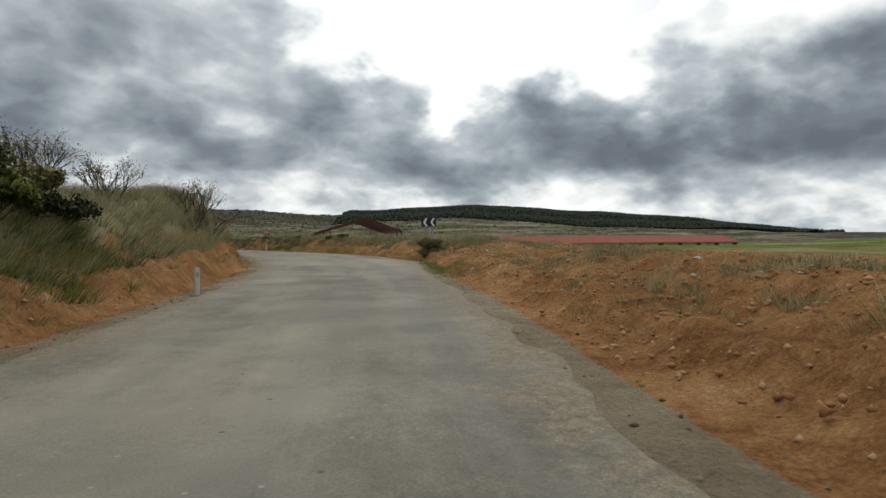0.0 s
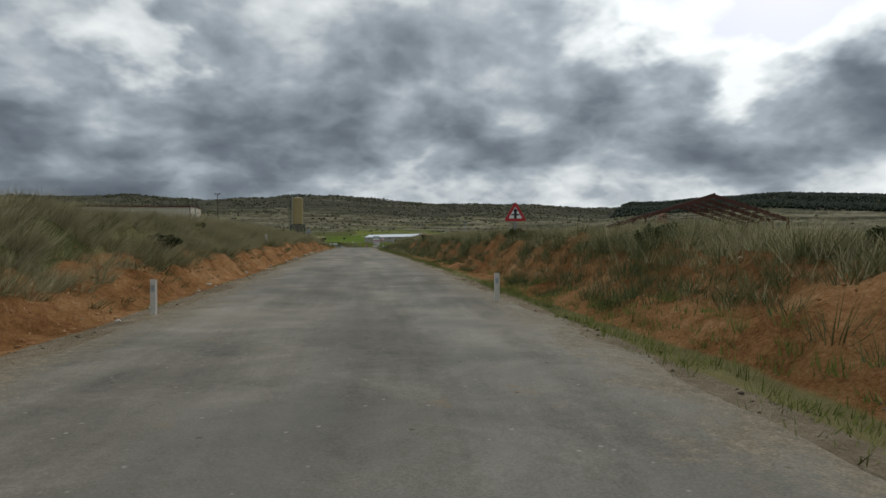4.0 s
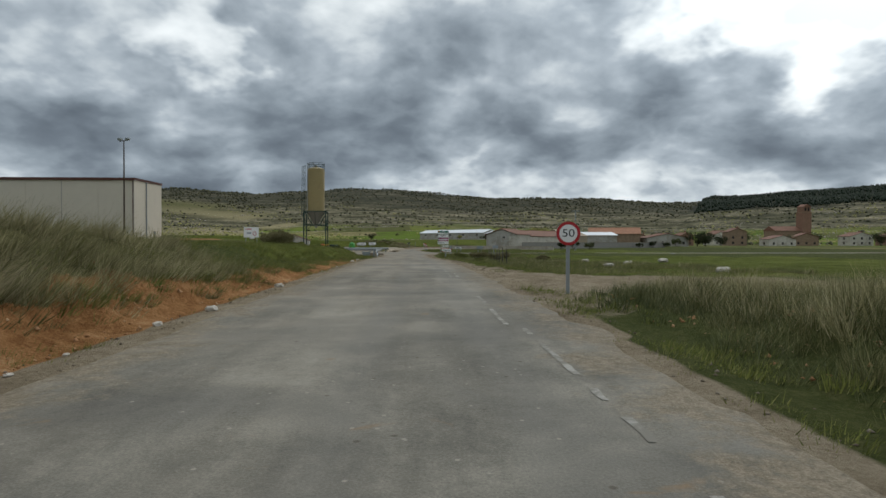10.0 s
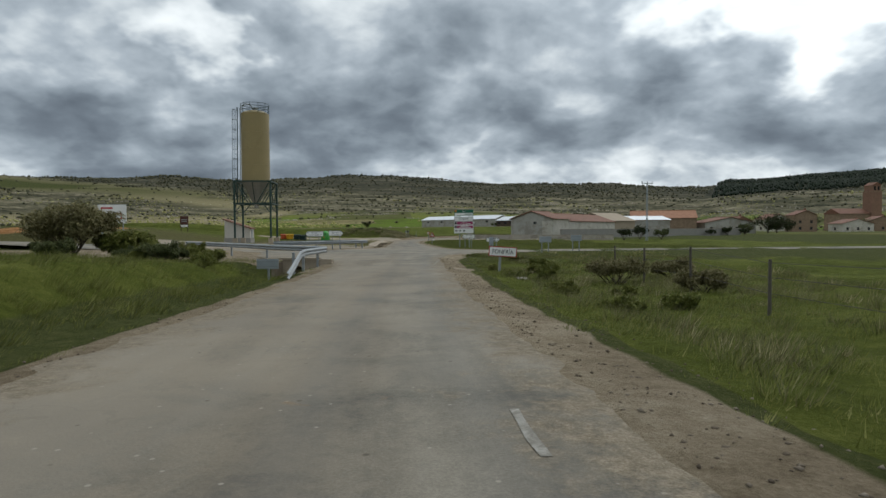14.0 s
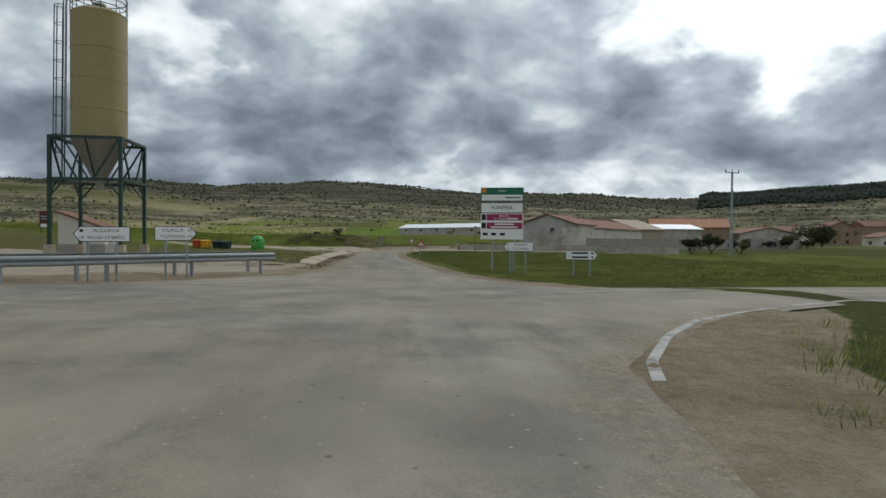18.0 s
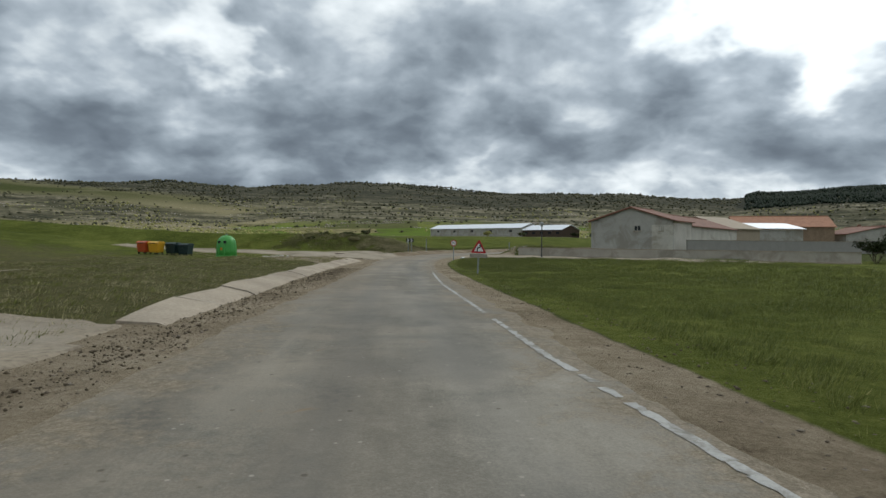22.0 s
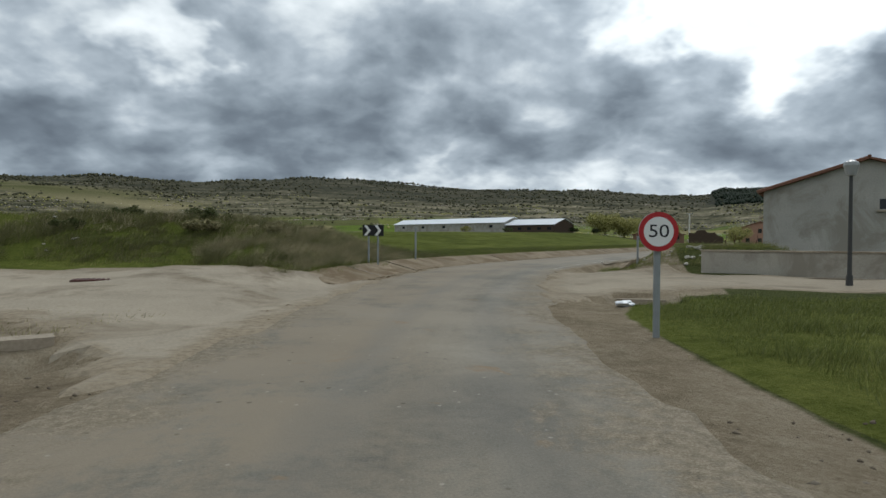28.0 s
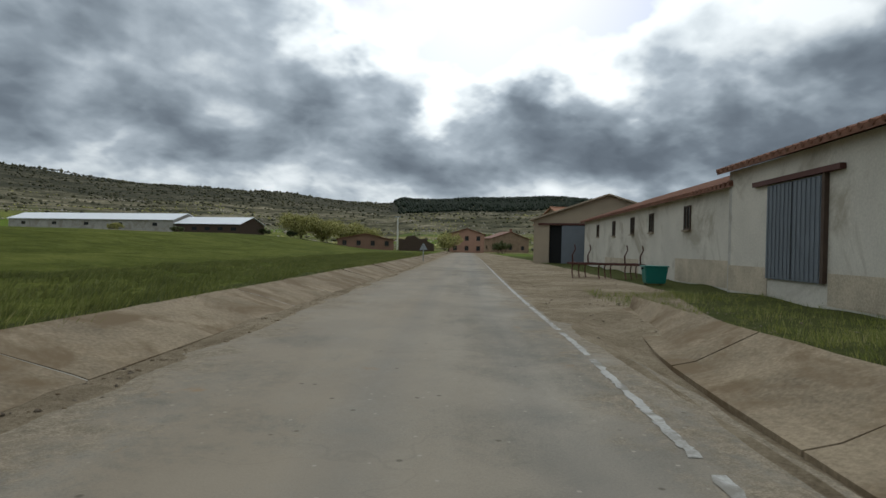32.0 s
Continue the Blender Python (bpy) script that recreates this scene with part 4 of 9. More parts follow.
POST_WHITE = material("dirty_white_post", (0.55, 0.53, 0.48), rough=0.7, var=0.15, scale=5, fine=30, stain=((0.32, 0.26, 0.19), 0.6))
PAINT = material("worn_white_road_paint", (0.40, 0.39, 0.36), rough=0.85, var=0.25, scale=3, fine=30, stain=((0.225, 0.21, 0.178), 0.47), spec=0.15)
FAINT_PAINT = material("almost_worn_off_road_paint", (0.335, 0.318, 0.28), rough=0.85, var=0.3, scale=4, fine=30, stain=((0.215, 0.2, 0.168), 0.43), spec=0.15)
GLASS_DARK = material("dark_window_glass", (0.02, 0.025, 0.03), rough=0.15, var=0.2, bump=0.0, spec=0.6)


# ---------- buildings ----------
def gable_shed(name, corner, yaw, width, length, eave, ridge, wall_mat, roof_mat, label, category="shed", over=0.35, base=-0.8, gable_mat=None):
    """A shed whose gable faces -y in its own frame: x from 0 to width, y from 0 to length."""
    t = thing(name, corner, yaw, label, category)
    g = [(0, base), (width, base), (width, eave), (width / 2, ridge), (0, eave)]
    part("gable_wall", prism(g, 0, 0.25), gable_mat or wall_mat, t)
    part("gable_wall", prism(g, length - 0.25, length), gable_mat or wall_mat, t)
    part("side_wall", box(0, 0.25, 0.25, length - 0.25, base, eave - 0.02), wall_mat, t)
    part("side_wall", box(width - 0.25, width, 0.25, length - 0.25, base, eave - 0.02), wall_mat, t)
    k = (ridge - eave) / (width / 2)
    for sgn in (0, 1):
        xe, xm = (-over, width / 2) if sgn == 0 else (width + over, width / 2)
        ze = eave - k * over
        pts = [(xe, ze + 0.02), (xm, ridge + 0.02), (xm, ridge + 0.17), (xe, ze + 0.17)]
        part("roof_slope", prism(pts, -over, length + over), roof_mat, t)
    bm = bmesh.new()
    bm_rod(bm, (width / 2, -over, ridge + 0.17), (width / 2, length + over, ridge + 0.17), 0.12, seg=8)
    part("ridge_cap", bm, roof_mat, t)
    return t


def wall_window(t, side, along, z, w, h, depth=0.08, mat=None, frame_mat=None):
    """A window on a shed: side 'x0' is the wall at x=0, 'y0' the gable at y=0."""
    fm, gm = frame_mat or WOOD_DARK, mat or GLASS_DARK
    if side == "x0":
        win = part("window", box(-0.02, 0.03, along - w / 2, along + w / 2, z - h / 2, z + h / 2), gm, t)
        bm = bmesh.new()
        for a, b, c, d in ((along - w / 2 - 0.07, along + w / 2 + 0.07, z - h / 2 - 0.07, z - h / 2), (along - w / 2 - 0.07, along + w / 2 + 0.07, z + h / 2, z + h / 2 + 0.07), (along - w / 2 - 0.07, along - w / 2, z - h / 2, z + h / 2), (along + w / 2, along + w / 2 + 0.07, z - h / 2, z + h / 2), (along - 0.03, along + 0.03, z - h / 2, z + h / 2)):
            bm_box(bm, -0.06, 0.04, a, b, c, d)
        part("window_frame", bm, fm, win)
        part("window_sill", box(-0.14, 0.02, along - w / 2 - 0.12, along + w / 2 + 0.12, z - h / 2 - 0.15, z - h / 2 - 0.075), CONCRETE, win)
    else:
        win = part("window", box(along - w / 2, along + w / 2, -0.02, 0.03, z - h / 2, z + h / 2), gm, t)
        bm = bmesh.new()
        for a, b, c, d in ((along - w / 2 - 0.07, along + w / 2 + 0.07, z - h / 2 - 0.07, z - h / 2), (along - w / 2 - 0.07, along + w / 2 + 0.07, z + h / 2, z + h / 2 + 0.07), (along - w / 2 - 0.07, along - w / 2, z - h / 2, z + h / 2), (along + w / 2, along + w / 2 + 0.07, z - h / 2, z + h / 2), (along - 0.03, along + 0.03, z - h / 2, z + h / 2)):
            bm_box(bm, a, b, -0.06, 0.04, c, d)
        part("window_frame", bm, fm, win)
        part("window_sill", box(along - w / 2 - 0.12, along + w / 2 + 0.12, -0.14, 0.02, z - h / 2 - 0.15, z - h / 2 - 0.075), CONCRETE, win)
    return win


def build_warehouse():
    yaw, gz = -37.8, 1.35
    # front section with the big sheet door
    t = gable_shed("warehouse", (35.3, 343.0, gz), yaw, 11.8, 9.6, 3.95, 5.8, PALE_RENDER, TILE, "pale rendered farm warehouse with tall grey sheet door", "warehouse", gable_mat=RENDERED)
    door = part("sheet_door", box(-0.09, -0.01, 3.1, 6.35, 0.0, 3.05), DOOR_GREY, t, "grey sheet steel double door")
    bm = bmesh.new()
    for i in range(13):
        y = 3.2 + i * 0.25
        bm_box(bm, -0.115, -0.09, y, y + 0.05, 0.02, 3.03)
    part("door_rib", bm, DOOR_GREY, door)
    part("door_post", box(-0.13, 0.0, 2.95, 3.1, 0.0, 3.1), WOOD_DARK, door)
    part("door_rail", box(-0.17, 0.0, 2.2, 7.3, 3.1, 3.26), STEEL_RUST, t, "rusty sliding door rail")
    # dark strip laid on the door face, painting the shade between the leaves
    part("door_gap_shade", box(-0.12, -0.088, 4.70, 4.74, 0.02, 3.03), OPENING_SHADE, door)
    part("damp_patch", box(-0.015, 0.0, 0.2, 2.9, -0.6, 0.3), DAMP, t)
    part("damp_patch", box(-0.015, 0.0, 6.4, 9.5, -0.6, 0.35), DAMP, t)
    wall_window(t, "y0", 6.9, 2.95, 0.85, 0.65, frame_mat=RENDERED)
    wall_window(t, "y0", 10.2, 2.9, 0.5, 0.6, frame_mat=RENDERED)
    part("pilaster", box(8.9, 11.8, -0.05, 0.0, -0.6, 3.4), PALE_RENDER, t)
    tile_rows(t, 11.8, 9.6, 3.95, 5.8, 0.35)
    # rear section
    c, s = math.cos(radians(yaw)), math.sin(radians(yaw))
    off = (35.3 - s * 9.62 + c * 0.25, 343.0 + c * 9.62 + s * 0.25)
    t = gable_shed("long_barn", (off[0], off[1], gz), yaw, 11.3, 33.5, 3.45, 5.4, PALE_RENDER, TILE, "long rendered barn with small dark windows and tile roof", "barn")
    for y, h in ((5.3, 1.0), (11.3, 0.95), (15.6, 0.95), (21.0, 0.95), (27.0, 0.9)):
        wall_window(t, "x0", y, 2.45, 0.75, h)
    part("damp_patch", box(-0.015, 0.0, 0.2, 7.0, -0.6, 0.5), DAMP, t)
    part("damp_patch", box(-0.015, 0.0, 14.0, 24.0, -0.6, 0.3), DAMP, t)
    tile_rows(t, 11.3, 33.5, 3.45, 5.4, 0.35)


def tile_rows(t, width, length, eave, ridge, over):
    """Barrel-tile ribs down the slope that faces the road, joined."""
    bm = bmesh.new()
    k = (ridge - eave) / (width / 2)
    n = int((length + 2 * over) / 0.42)
    for i in range(n):
        y = -over + 0.1 + i * (length + 2 * over - 0.2) / (n - 1)
        a = Vector((-over - 0.05, y, eave - k * over + 0.15))
        b = Vector((width / 2, y, ridge + 0.16))
        bm_rod(bm, a, b, 0.085, seg=6)
    ob = part("tile_rib", bm, TILE, t, "rows of red barrel tiles")
    ob["kind"] = "stuff"


def build_metal_shed():
    t = thing("metal_shed", (-44.0, 259.2, 3.5), 0, "large cream metal clad farm shed with brown eaves", "shed")
    W, D, Hh = 35.5, 12.5, 11.7
    part("front_wall", box(-W, 0, 0, 0.3, -1.2, Hh), CREAM, t)
    part("rear_wall", box(-W, 0, D - 0.3, D, -1.2, Hh), CREAM, t)
    part("end_wall", box(-0.3, 0, 0.3, D - 0.3, -1.2, Hh), CREAM, t)
    part("end_wall", box(-W, -W + 0.3, 0.3, D - 0.3, -1.2, Hh), CREAM, t)
    part("eave_trim", box(-W - 0.2, 0.25, -0.25, 0.0, Hh - 0.15, Hh + 0.35), BROWN_TRIM, t)
    part("eave_trim", box(0.0, 0.2, 0.0, D, Hh - 0.05, Hh + 0.22), BROWN_TRIM, t)
    part("roof_slope", prism([(-W - 0.2, Hh + 0.3), (0.2, Hh + 0.3), (0.2, Hh + 0.4), (-W - 0.2, Hh + 0.4)], 0.0, D + 0.2), BROWN_TRIM, t)
    for i in range(6):
        x = -W + i * (W - 0.06) / 5
        part("wall_seam", box(x, x + 0.12, -0.07, 0.0, -1.0, Hh - 0.15), RENDERED if i % 2 else CREAM, t)
    part("corner_trim", box(-0.25, 0.06, -0.06, 0.0, -1.0, Hh - 0.15), BROWN_TRIM, t)
    part("downpipe", rod((0.12, 5.2, -1.0), (0.12, 5.2, Hh), 0.12), SIGN_BACK, t)
    part("side_door", box(0.0, 0.06, 8.6, 9.6, -0.6, 1.5), DOOR_GREY, t)


def build_silo():
    z0 = 1.45
    t = thing("silo", (-10.9, 276.2, z0), 4, "tall ochre steel silo on a dark green lattice stand", "silo")
    bm = bmesh.new()
    R = 1.95
    prof = [(0.0, 18.55), (0.5, 18.5), (1.5, 18.3), (R, 18.0), (R, 8.3)]
    add_lathe(bm, prof, 40)
    part("body", bm, SILO_PAINT, t, smooth=False)
    for z in (10.6, 12.9, 15.2, 17.9):
        bm = bmesh.new()
        add_lathe(bm, [(R, z), (R + 0.025, z + 0.02), (R + 0.025, z + 0.06), (R, z + 0.08)], 40)
        part("weld_band", bm, SILO_PAINT, t)
    bm = bmesh.new()
    add_lathe(bm, [(R, 8.3), (R * 0.95, 8.1), (0.28, 5.0), (0.25, 4.6), (0.0, 4.55)], 32)
    part("cone", bm, CONE_STEEL, t)
    a = 2.45
    for x, y in ((-a, -a), (a, -a), (a, a), (-a, a)):
        part("leg", bm_beam(bmesh.new(), (x, y, -0.6), (x, y, 8.35), 0.24, 0.24), GREEN_STEEL, t)
        part("foot", box(x - 0.3, x + 0.3, y - 0.3, y + 0.3, -0.7, 0.35), CONCRETE, t)
    for z in (8.3, 5.2):
        for p, q in (((-a, -a), (a, -a)), ((a, -a), (a, a)), ((a, a), (-a, a)), ((-a, a), (-a, -a))):
            part("ring_beam", bm_beam(bmesh.new(), (*p, z), (*q, z), 0.26 if z > 6 else 0.4, 0.2), GREEN_STEEL, t)
    for p, q in (((-a, -a), (a, -a)), ((a, -a), (a, a)), ((a, a), (-a, a)), ((-a, a), (-a, -a))):
        m = ((p[0] + q[0]) / 2, (p[1] + q[1]) / 2)
        for e in (p, q):
            part("brace", bm_beam(bmesh.new(), (e[0] * 0.93 + m[0] * 0.07, e[1] * 0.93 + m[1] * 0.07, 8.2), (m[0] * 0.75 + e[0] * 0.25, m[1] * 0.75 + e[1] * 0.25, 5.3), 0.12, 0.12), GREEN_STEEL, t)
            part("knee", bm_beam(bmesh.new(), (e[0], e[1], 3.9), (e[0] * 0.6 + m[0] * 0.4, e[1] * 0.6 + m[1] * 0.4, 5.1), 0.1, 0.1), GREEN_STEEL, t)
        part("hanger", bm_beam(bmesh.new(), (m[0], m[1], 8.2), (m[0] * 0.3, m[1] * 0.3, 5.3), 0.1, 0.1), GREEN_STEEL, t)
    # caged ladder
    lx, ly = -R - 0.55, -0.5
    lad = part("ladder", bm_rod(rod((lx, ly, 5.2), (lx + 0.15, ly, 18.9), 0.05), (lx - 0.1, ly + 0.6, 5.2), (lx + 0.05, ly + 0.6, 18.9), 0.05), GREEN_STEEL, t)
    for i in range(38):
        z = 5.4 + i * 0.35
        u = (z - 5.2) / 13.7 * 0.15
        part("rung", rod((lx + u, ly, z), (lx - 0.1 + u, ly + 0.6, z), 0.02, seg=5), GREEN_STEEL, lad)
    bm = bmesh.new()
    for i in range(9):
        z = 7.4 + i * 1.4
        u = (z - 5.2) / 13.7 * 0.15
        pts = [(lx + u + 0.4 * math.cos(g) - 0.35, ly + 0.3 + 0.4 * math.sin(g), z) for g in np.linspace(0.6, 2 * math.pi - 0.6, 9)]
        for p, q in zip(pts, pts[1:]):
            bm_rod(bm, p, q, 0.025, seg=5)
    for gang in (1.6, 2.6, 3.14, 3.7, 4.7):
        bm_rod(bm, (lx - 0.35 + 0.4 * math.cos(gang), ly + 0.3 + 0.4 * math.sin(gang), 7.4), (lx - 0.22 + 0.4 * math.cos(gang), ly + 0.3 + 0.4 * math.sin(gang), 18.6), 0.022, seg=5)
    part("cage", bm, GREEN_STEEL, lad)
    bm = bmesh.new()
    n = 22
    for z in (18.5, 18.95, 19.35):
        for i in range(n):
            a0, a1 = 2 * math.pi * i / n, 2 * math.pi * (i + 1) / n
            bm_rod(bm, (R * math.cos(a0), R * math.sin(a0), z), (R * math.cos(a1), R * math.sin(a1), z), 0.035, seg=5)
    for i in range(0, n, 2):
        a0 = 2 * math.pi * i / n
        bm_rod(bm, (R * math.cos(a0), R * math.sin(a0), 18.0), (R * math.cos(a0), R * math.sin(a0), 19.35), 0.03, seg=5)
    part("top_railing", bm, GREEN_STEEL, t)
    bm = bmesh.new()
    add_lathe(bm, [(0, 19.0), (0.45, 18.95), (0.5, 18.8), (0.3, 18.75), (0.3, 18.45)], 16)
    part("vent_cap", bm, GALV, t)
    bm = bmesh.new()
    pts = [(-0.2, -0.4, 18.6), (-0.5, -0.6, 19.3), (-1.2, -1.0, 19.3), (-1.75, -1.35, 18.6), (-1.8, -1.4, 12.0), (-1.8, -1.4, 8.6)]
    for p, q in zip(pts, pts[1:]):
        bm_rod(bm, p, q, 0.07, seg=8)
    part("fill_pipe", bm, GALV, t)


def add_lathe(bm, prof, seg):
    rings = []
    for r, z in prof:
        if r < 1e-6:
            rings.append([bm.verts.new((0, 0, z))])
        else:
            rings.append([bm.verts.new((r * math.cos(2 * math.pi * i / seg), r * math.sin(2 * math.pi * i / seg), z)) for i in range(seg)])
    for a, b in zip(rings, rings[1:]):
        for i in range(seg):
            j = (i + 1) % seg
            if len(a) == 1:
                bm.faces.new((a[0], b[i], b[j]))
            elif len(b) == 1:
                bm.faces.new((a[i], b[0], a[j]))
            else:
                bm.faces.new((a[i], b[i], b[j], a[j]))
    bmesh.ops.recalc_face_normals(bm, faces=bm.faces)
    return bm


def build_pump_hut():
    z = ground_at(-15.5, 284.0)
    t = thing("block_hut", (-15.8, 283.0, z), 6, "small white block hut with a sloping tile roof", "hut")
    pts = [(-1.9, -0.5), (1.9, -0.5), (1.9, 2.2), (-1.9, 3.5)]
    part("wall", prism(pts, 0, 3.2), material("white_block_wall", (0.58, 0.55, 0.49), rough=0.92, var=0.1, scale=2, fine=15, bump=0.3), t)
    part("plinth", box(-1.97, 1.97, -0.07, 3.27, -0.5, 0.75), BLOCK, t)
    part("roof", prism([(-2.15, 3.62), (2.15, 2.12), (2.15, 2.27), (-2.15, 3.77)], -0.25, 3.45), TILE, t)
    bm = bmesh.new()
    for i in range(8):
        for k in range(5):
            x0 = -1.85 + k * 0.75 + (0.37 if i % 2 else 0)
            ztop = 3.5 - (x0 + 0.7 + 1.9) / 3.8 * 1.3
            z0 = 0.78 + i * 0.3
            if z0 + 0.27 < ztop and x0 + 0.68 < 1.88:
                bm_box(bm, x0, x0 + 0.7, -0.022, 0.0, z0, z0 + 0.27)
    ob = part("block", bm, MATS["white_block_wall"], t)
    ob["kind"] = "stuff"
    part("door", box(1.9, 1.96, 1.0, 1.9, 0.05, 1.95), SIGN_BACK, t)


def build_frame_shed():
    z = 2.3
    t = thing("open_frame_shed", (54.4, 114.0, z), -18, "unfinished shed of dark red steel frames without cladding", "shed frame")
    wl, wr, el, er, ridge, L = -10.4, 7.6, 2.4, 2.7, 5.5, 20.0
    n = 5
    for i in range(n):
        y = i * L / (n - 1)
        fr = part("portal_frame", bm_beam(bmesh.new(), (wl, y, el), (0, y, ridge), 0.28, 0.4), STEEL_RUST, t)
        part("rafter", bm_beam(bmesh.new(), (wr, y, er), (0, y, ridge), 0.28, 0.4), STEEL_RUST, fr)
        part("column", bm_beam(bmesh.new(), (wl, y, -3.0), (wl, y, el), 0.3, 0.3), STEEL_RUST, fr)
        part("column", bm_beam(bmesh.new(), (wr, y, -3.0), (wr, y, er), 0.3, 0.3), STEEL_RUST, fr)
        if i == 0:
            for x in (wl + 1.6, wl + 3.0):
                part("gable_post", bm_beam(bmesh.new(), (x, y, -3.0), (x, y, el + (x - wl) * 0.29), 0.2, 0.2), STEEL_RUST, fr)
    for xe, ze in ((wl, el), (wr, er)):
        for k in range(8):
            u = k / 7.0
            x, zz = xe * (1 - u), ze + (ridge - ze) * u + 0.22
            part("purlin", bm_beam(bmesh.new(), (x, -0.2, zz), (x, L + 0.2, zz), 0.12, 0.2), STEEL_RUST, t)


def simple_house(name, at, yaw, w, d, h, pitch, wall, roof, label, wins=2, floors=1, chimney=False):
    t = gable_shed(name, at, yaw, w, d, h, h + pitch, wall, roof, label, "house", over=0.4, base=-1.5)
    for f in range(floors):
        for i in range(wins):
            x = w * (i + 0.5) / wins
            wall_window(t, "y0", x, 1.4 + f * 2.7, 0.9, 1.1)
        for i in range(max(1, int(d / 5))):
            wall_window(t, "x0", d * (i + 0.5) / max(1, int(d / 5)), 1.4 + f * 2.7, 0.9, 1.1)
    if chimney:
        part("chimney", box(w * 0.6, w * 0.6 + 0.7, d * 0.4, d * 0.4 + 0.7, h, h + pitch + 1.1), BRICK, t)
    return t


def build_far_buildings():
    # long barn with a white sheet roof in two steps
    d = Vector((69.7 - 10.4, 521.7 - 597.0, 0))
    yaw = math.degrees(math.atan2(d.y, d.x)) + 180
    z1 = ground_at(34, 567)
    ln = d.length * 0.75
    u = d.normalized()
    c = Vector((10.4, 597.0, 0)) + Vector((u.y, -u.x, 0)) * 0
    for nm, a, b, h, wall, lab in (("white_roof_barn", 0.0, 0.74, 10.9, RENDERED, "long low barn with white sheet roof"), ("open_hay_barn", 0.75, 1.0, 9.8, WOOD_DARK, "open dark hay barn with white sheet roof")):
        p0, p1 = c + d * a, c + d * b
        L = (p1 - p0).length
        t = thing(nm, (p0.x, p0.y, z1), math.degrees(math.atan2(u.y, u.x)), lab, "barn")
        top = h - z1
        part("front_wall", box(0, L, -0.3, 0, -2.5, top - 2.2), wall, t)
        part("rear_wall", box(0, L, 11.7, 12.0, -2.5, top - 2.2), wall, t)
        part("end_wall", prism_y([(0, -2.5), (11.7, -2.5), (11.7, top - 2.2), (5.8, top - 0.2), (0, top - 2.2)], 0, 0.3), wall, t)
        part("end_wall", prism_y([(0, -2.5), (11.7, -2.5), (11.7, top - 2.2), (5.8, top - 0.2), (0, top - 2.2)], L - 0.3, L), wall, t)
        part("roof_slope", prism_y([(-0.8, top - 2.35), (5.85, top), (5.85, top + 0.15), (-0.8, top - 2.2)], -0.4, L + 0.4), WHITE_ROOF, t)
        part("roof_slope", prism_y([(12.5, top - 2.35), (5.85, top), (5.85, top + 0.15), (12.5, top - 2.2)], -0.4, L + 0.4), WHITE_ROOF, t)
        for i in range(5):
            x = L * (i + 0.5) / 5
            part("window", box(x - 0.9, x + 0.9, -0.4, -0.3, top - 4.2, top - 3.2), GLASS_DARK, t)
    # roofs behind the warehouse
    t = gable_shed("red_roof_barn", (108.5, 397.0, 1.0), 72.5, 12, 22, 5.4, 8.0, STONE_WALL, ORANGE_TILE, "stone barn with orange tile roof", "barn")
    t = thing("white_roof_shed", (82.0, 387.5, 1.0), 4, "low shed with grey white sheet roof", "shed")
    part("wall", box(0, 13.5, 0, 6, -1.0, 4.3), RENDERED, t)
    part("roof", prism_y([(-0.5, 4.5), (6.5, 5.9), (6.5, 6.05), (-0.5, 4.65)], -0.4, 13.9), WHITE_ROOF, t)
    t = simple_house("village_house", (112, 398, 1.0), 8, 20, 9, 3.6, 1.9, RENDERED, TILE, "low rendered house with red tile roof", wins=4)
    rows = (
        (146, 443, 10, 8, 7, 5.0, 1.6, BRICK, TILE, "orange brick house with flat red roof", 2, 2),
        (168, 436, -6, 9, 8, 7.0, 1.8, STONE_WALL, TILE, "tall brown stone house with few windows", 2, 2),
        (192, 441, 5, 15, 8, 3.6, 1.9, PALE_RENDER, TILE, "pale low village house with tile roof", 3, 1),
        (214, 455, -12, 12, 9, 4.6, 2.2, STONE_WALL, TILE, "brown stone village house with tile roof", 3, 1),
        (250, 462, 4, 14, 9, 5.2, 2.2, PALE_RENDER, TILE, "pale village house with red tile roof", 3, 2),
        (276, 470, -8, 12, 9, 5.0, 2.0, BRICK, TILE, "brick village house with red tile roof", 2, 2),
        (302, 452, 6, 16, 10, 4.2, 2.0, STONE_WALL, TILE, "stone village house among trees", 3, 1),
        (181, 478, 12, 13, 9, 6.0, 2.4, PALE_RENDER, TILE, "two storey pale house with tile roof", 3, 2),
        (132, 478, -20, 12, 9, 4.2, 2.0, STONE_WALL, TILE, "stone house beside the village road", 3, 1),
    )
    for x, y, yaw, w, dd, h, p, wall, roof, lab, wins, fl in rows:
        simple_house("village_house", (x, y, ground_at(x, y)), yaw, w, dd, h, p, wall, roof, lab, wins, fl, chimney=(x % 2 == 0))
    # church
    t = thing("church", (236.0, 482.0, ground_at(238, 482)), 6, "village church with a square brick bell tower", "church")
    tw = part("tower", box(0, 5.6, 0, 5.6, -1, 19.5), BRICK, t)
    part("belfry", box(0.35, 5.25, 0.35, 5.25, 19.5, 22.6), BRICK, tw)
    part("tower_cap", prism([(0.1, 22.6), (5.5, 22.6), (2.8, 24.2)], 0.1, 5.5), TILE, tw)
    part("cornice", box(-0.25, 5.85, -0.25, 5.85, 19.2, 19.55), STONE_WALL, tw)
    for x in (1.3, 3.3):
        # dark box on the solid belfry, coloured as a shaded opening
        part("bell_opening_shade", box(x, x + 1.1, 0.28, 0.36, 20.2, 22.2), OPENING_SHADE, tw)
    nave = part("nave", box(-17, 0, 1, 11, -1, 8.5), STONE_WALL, t)
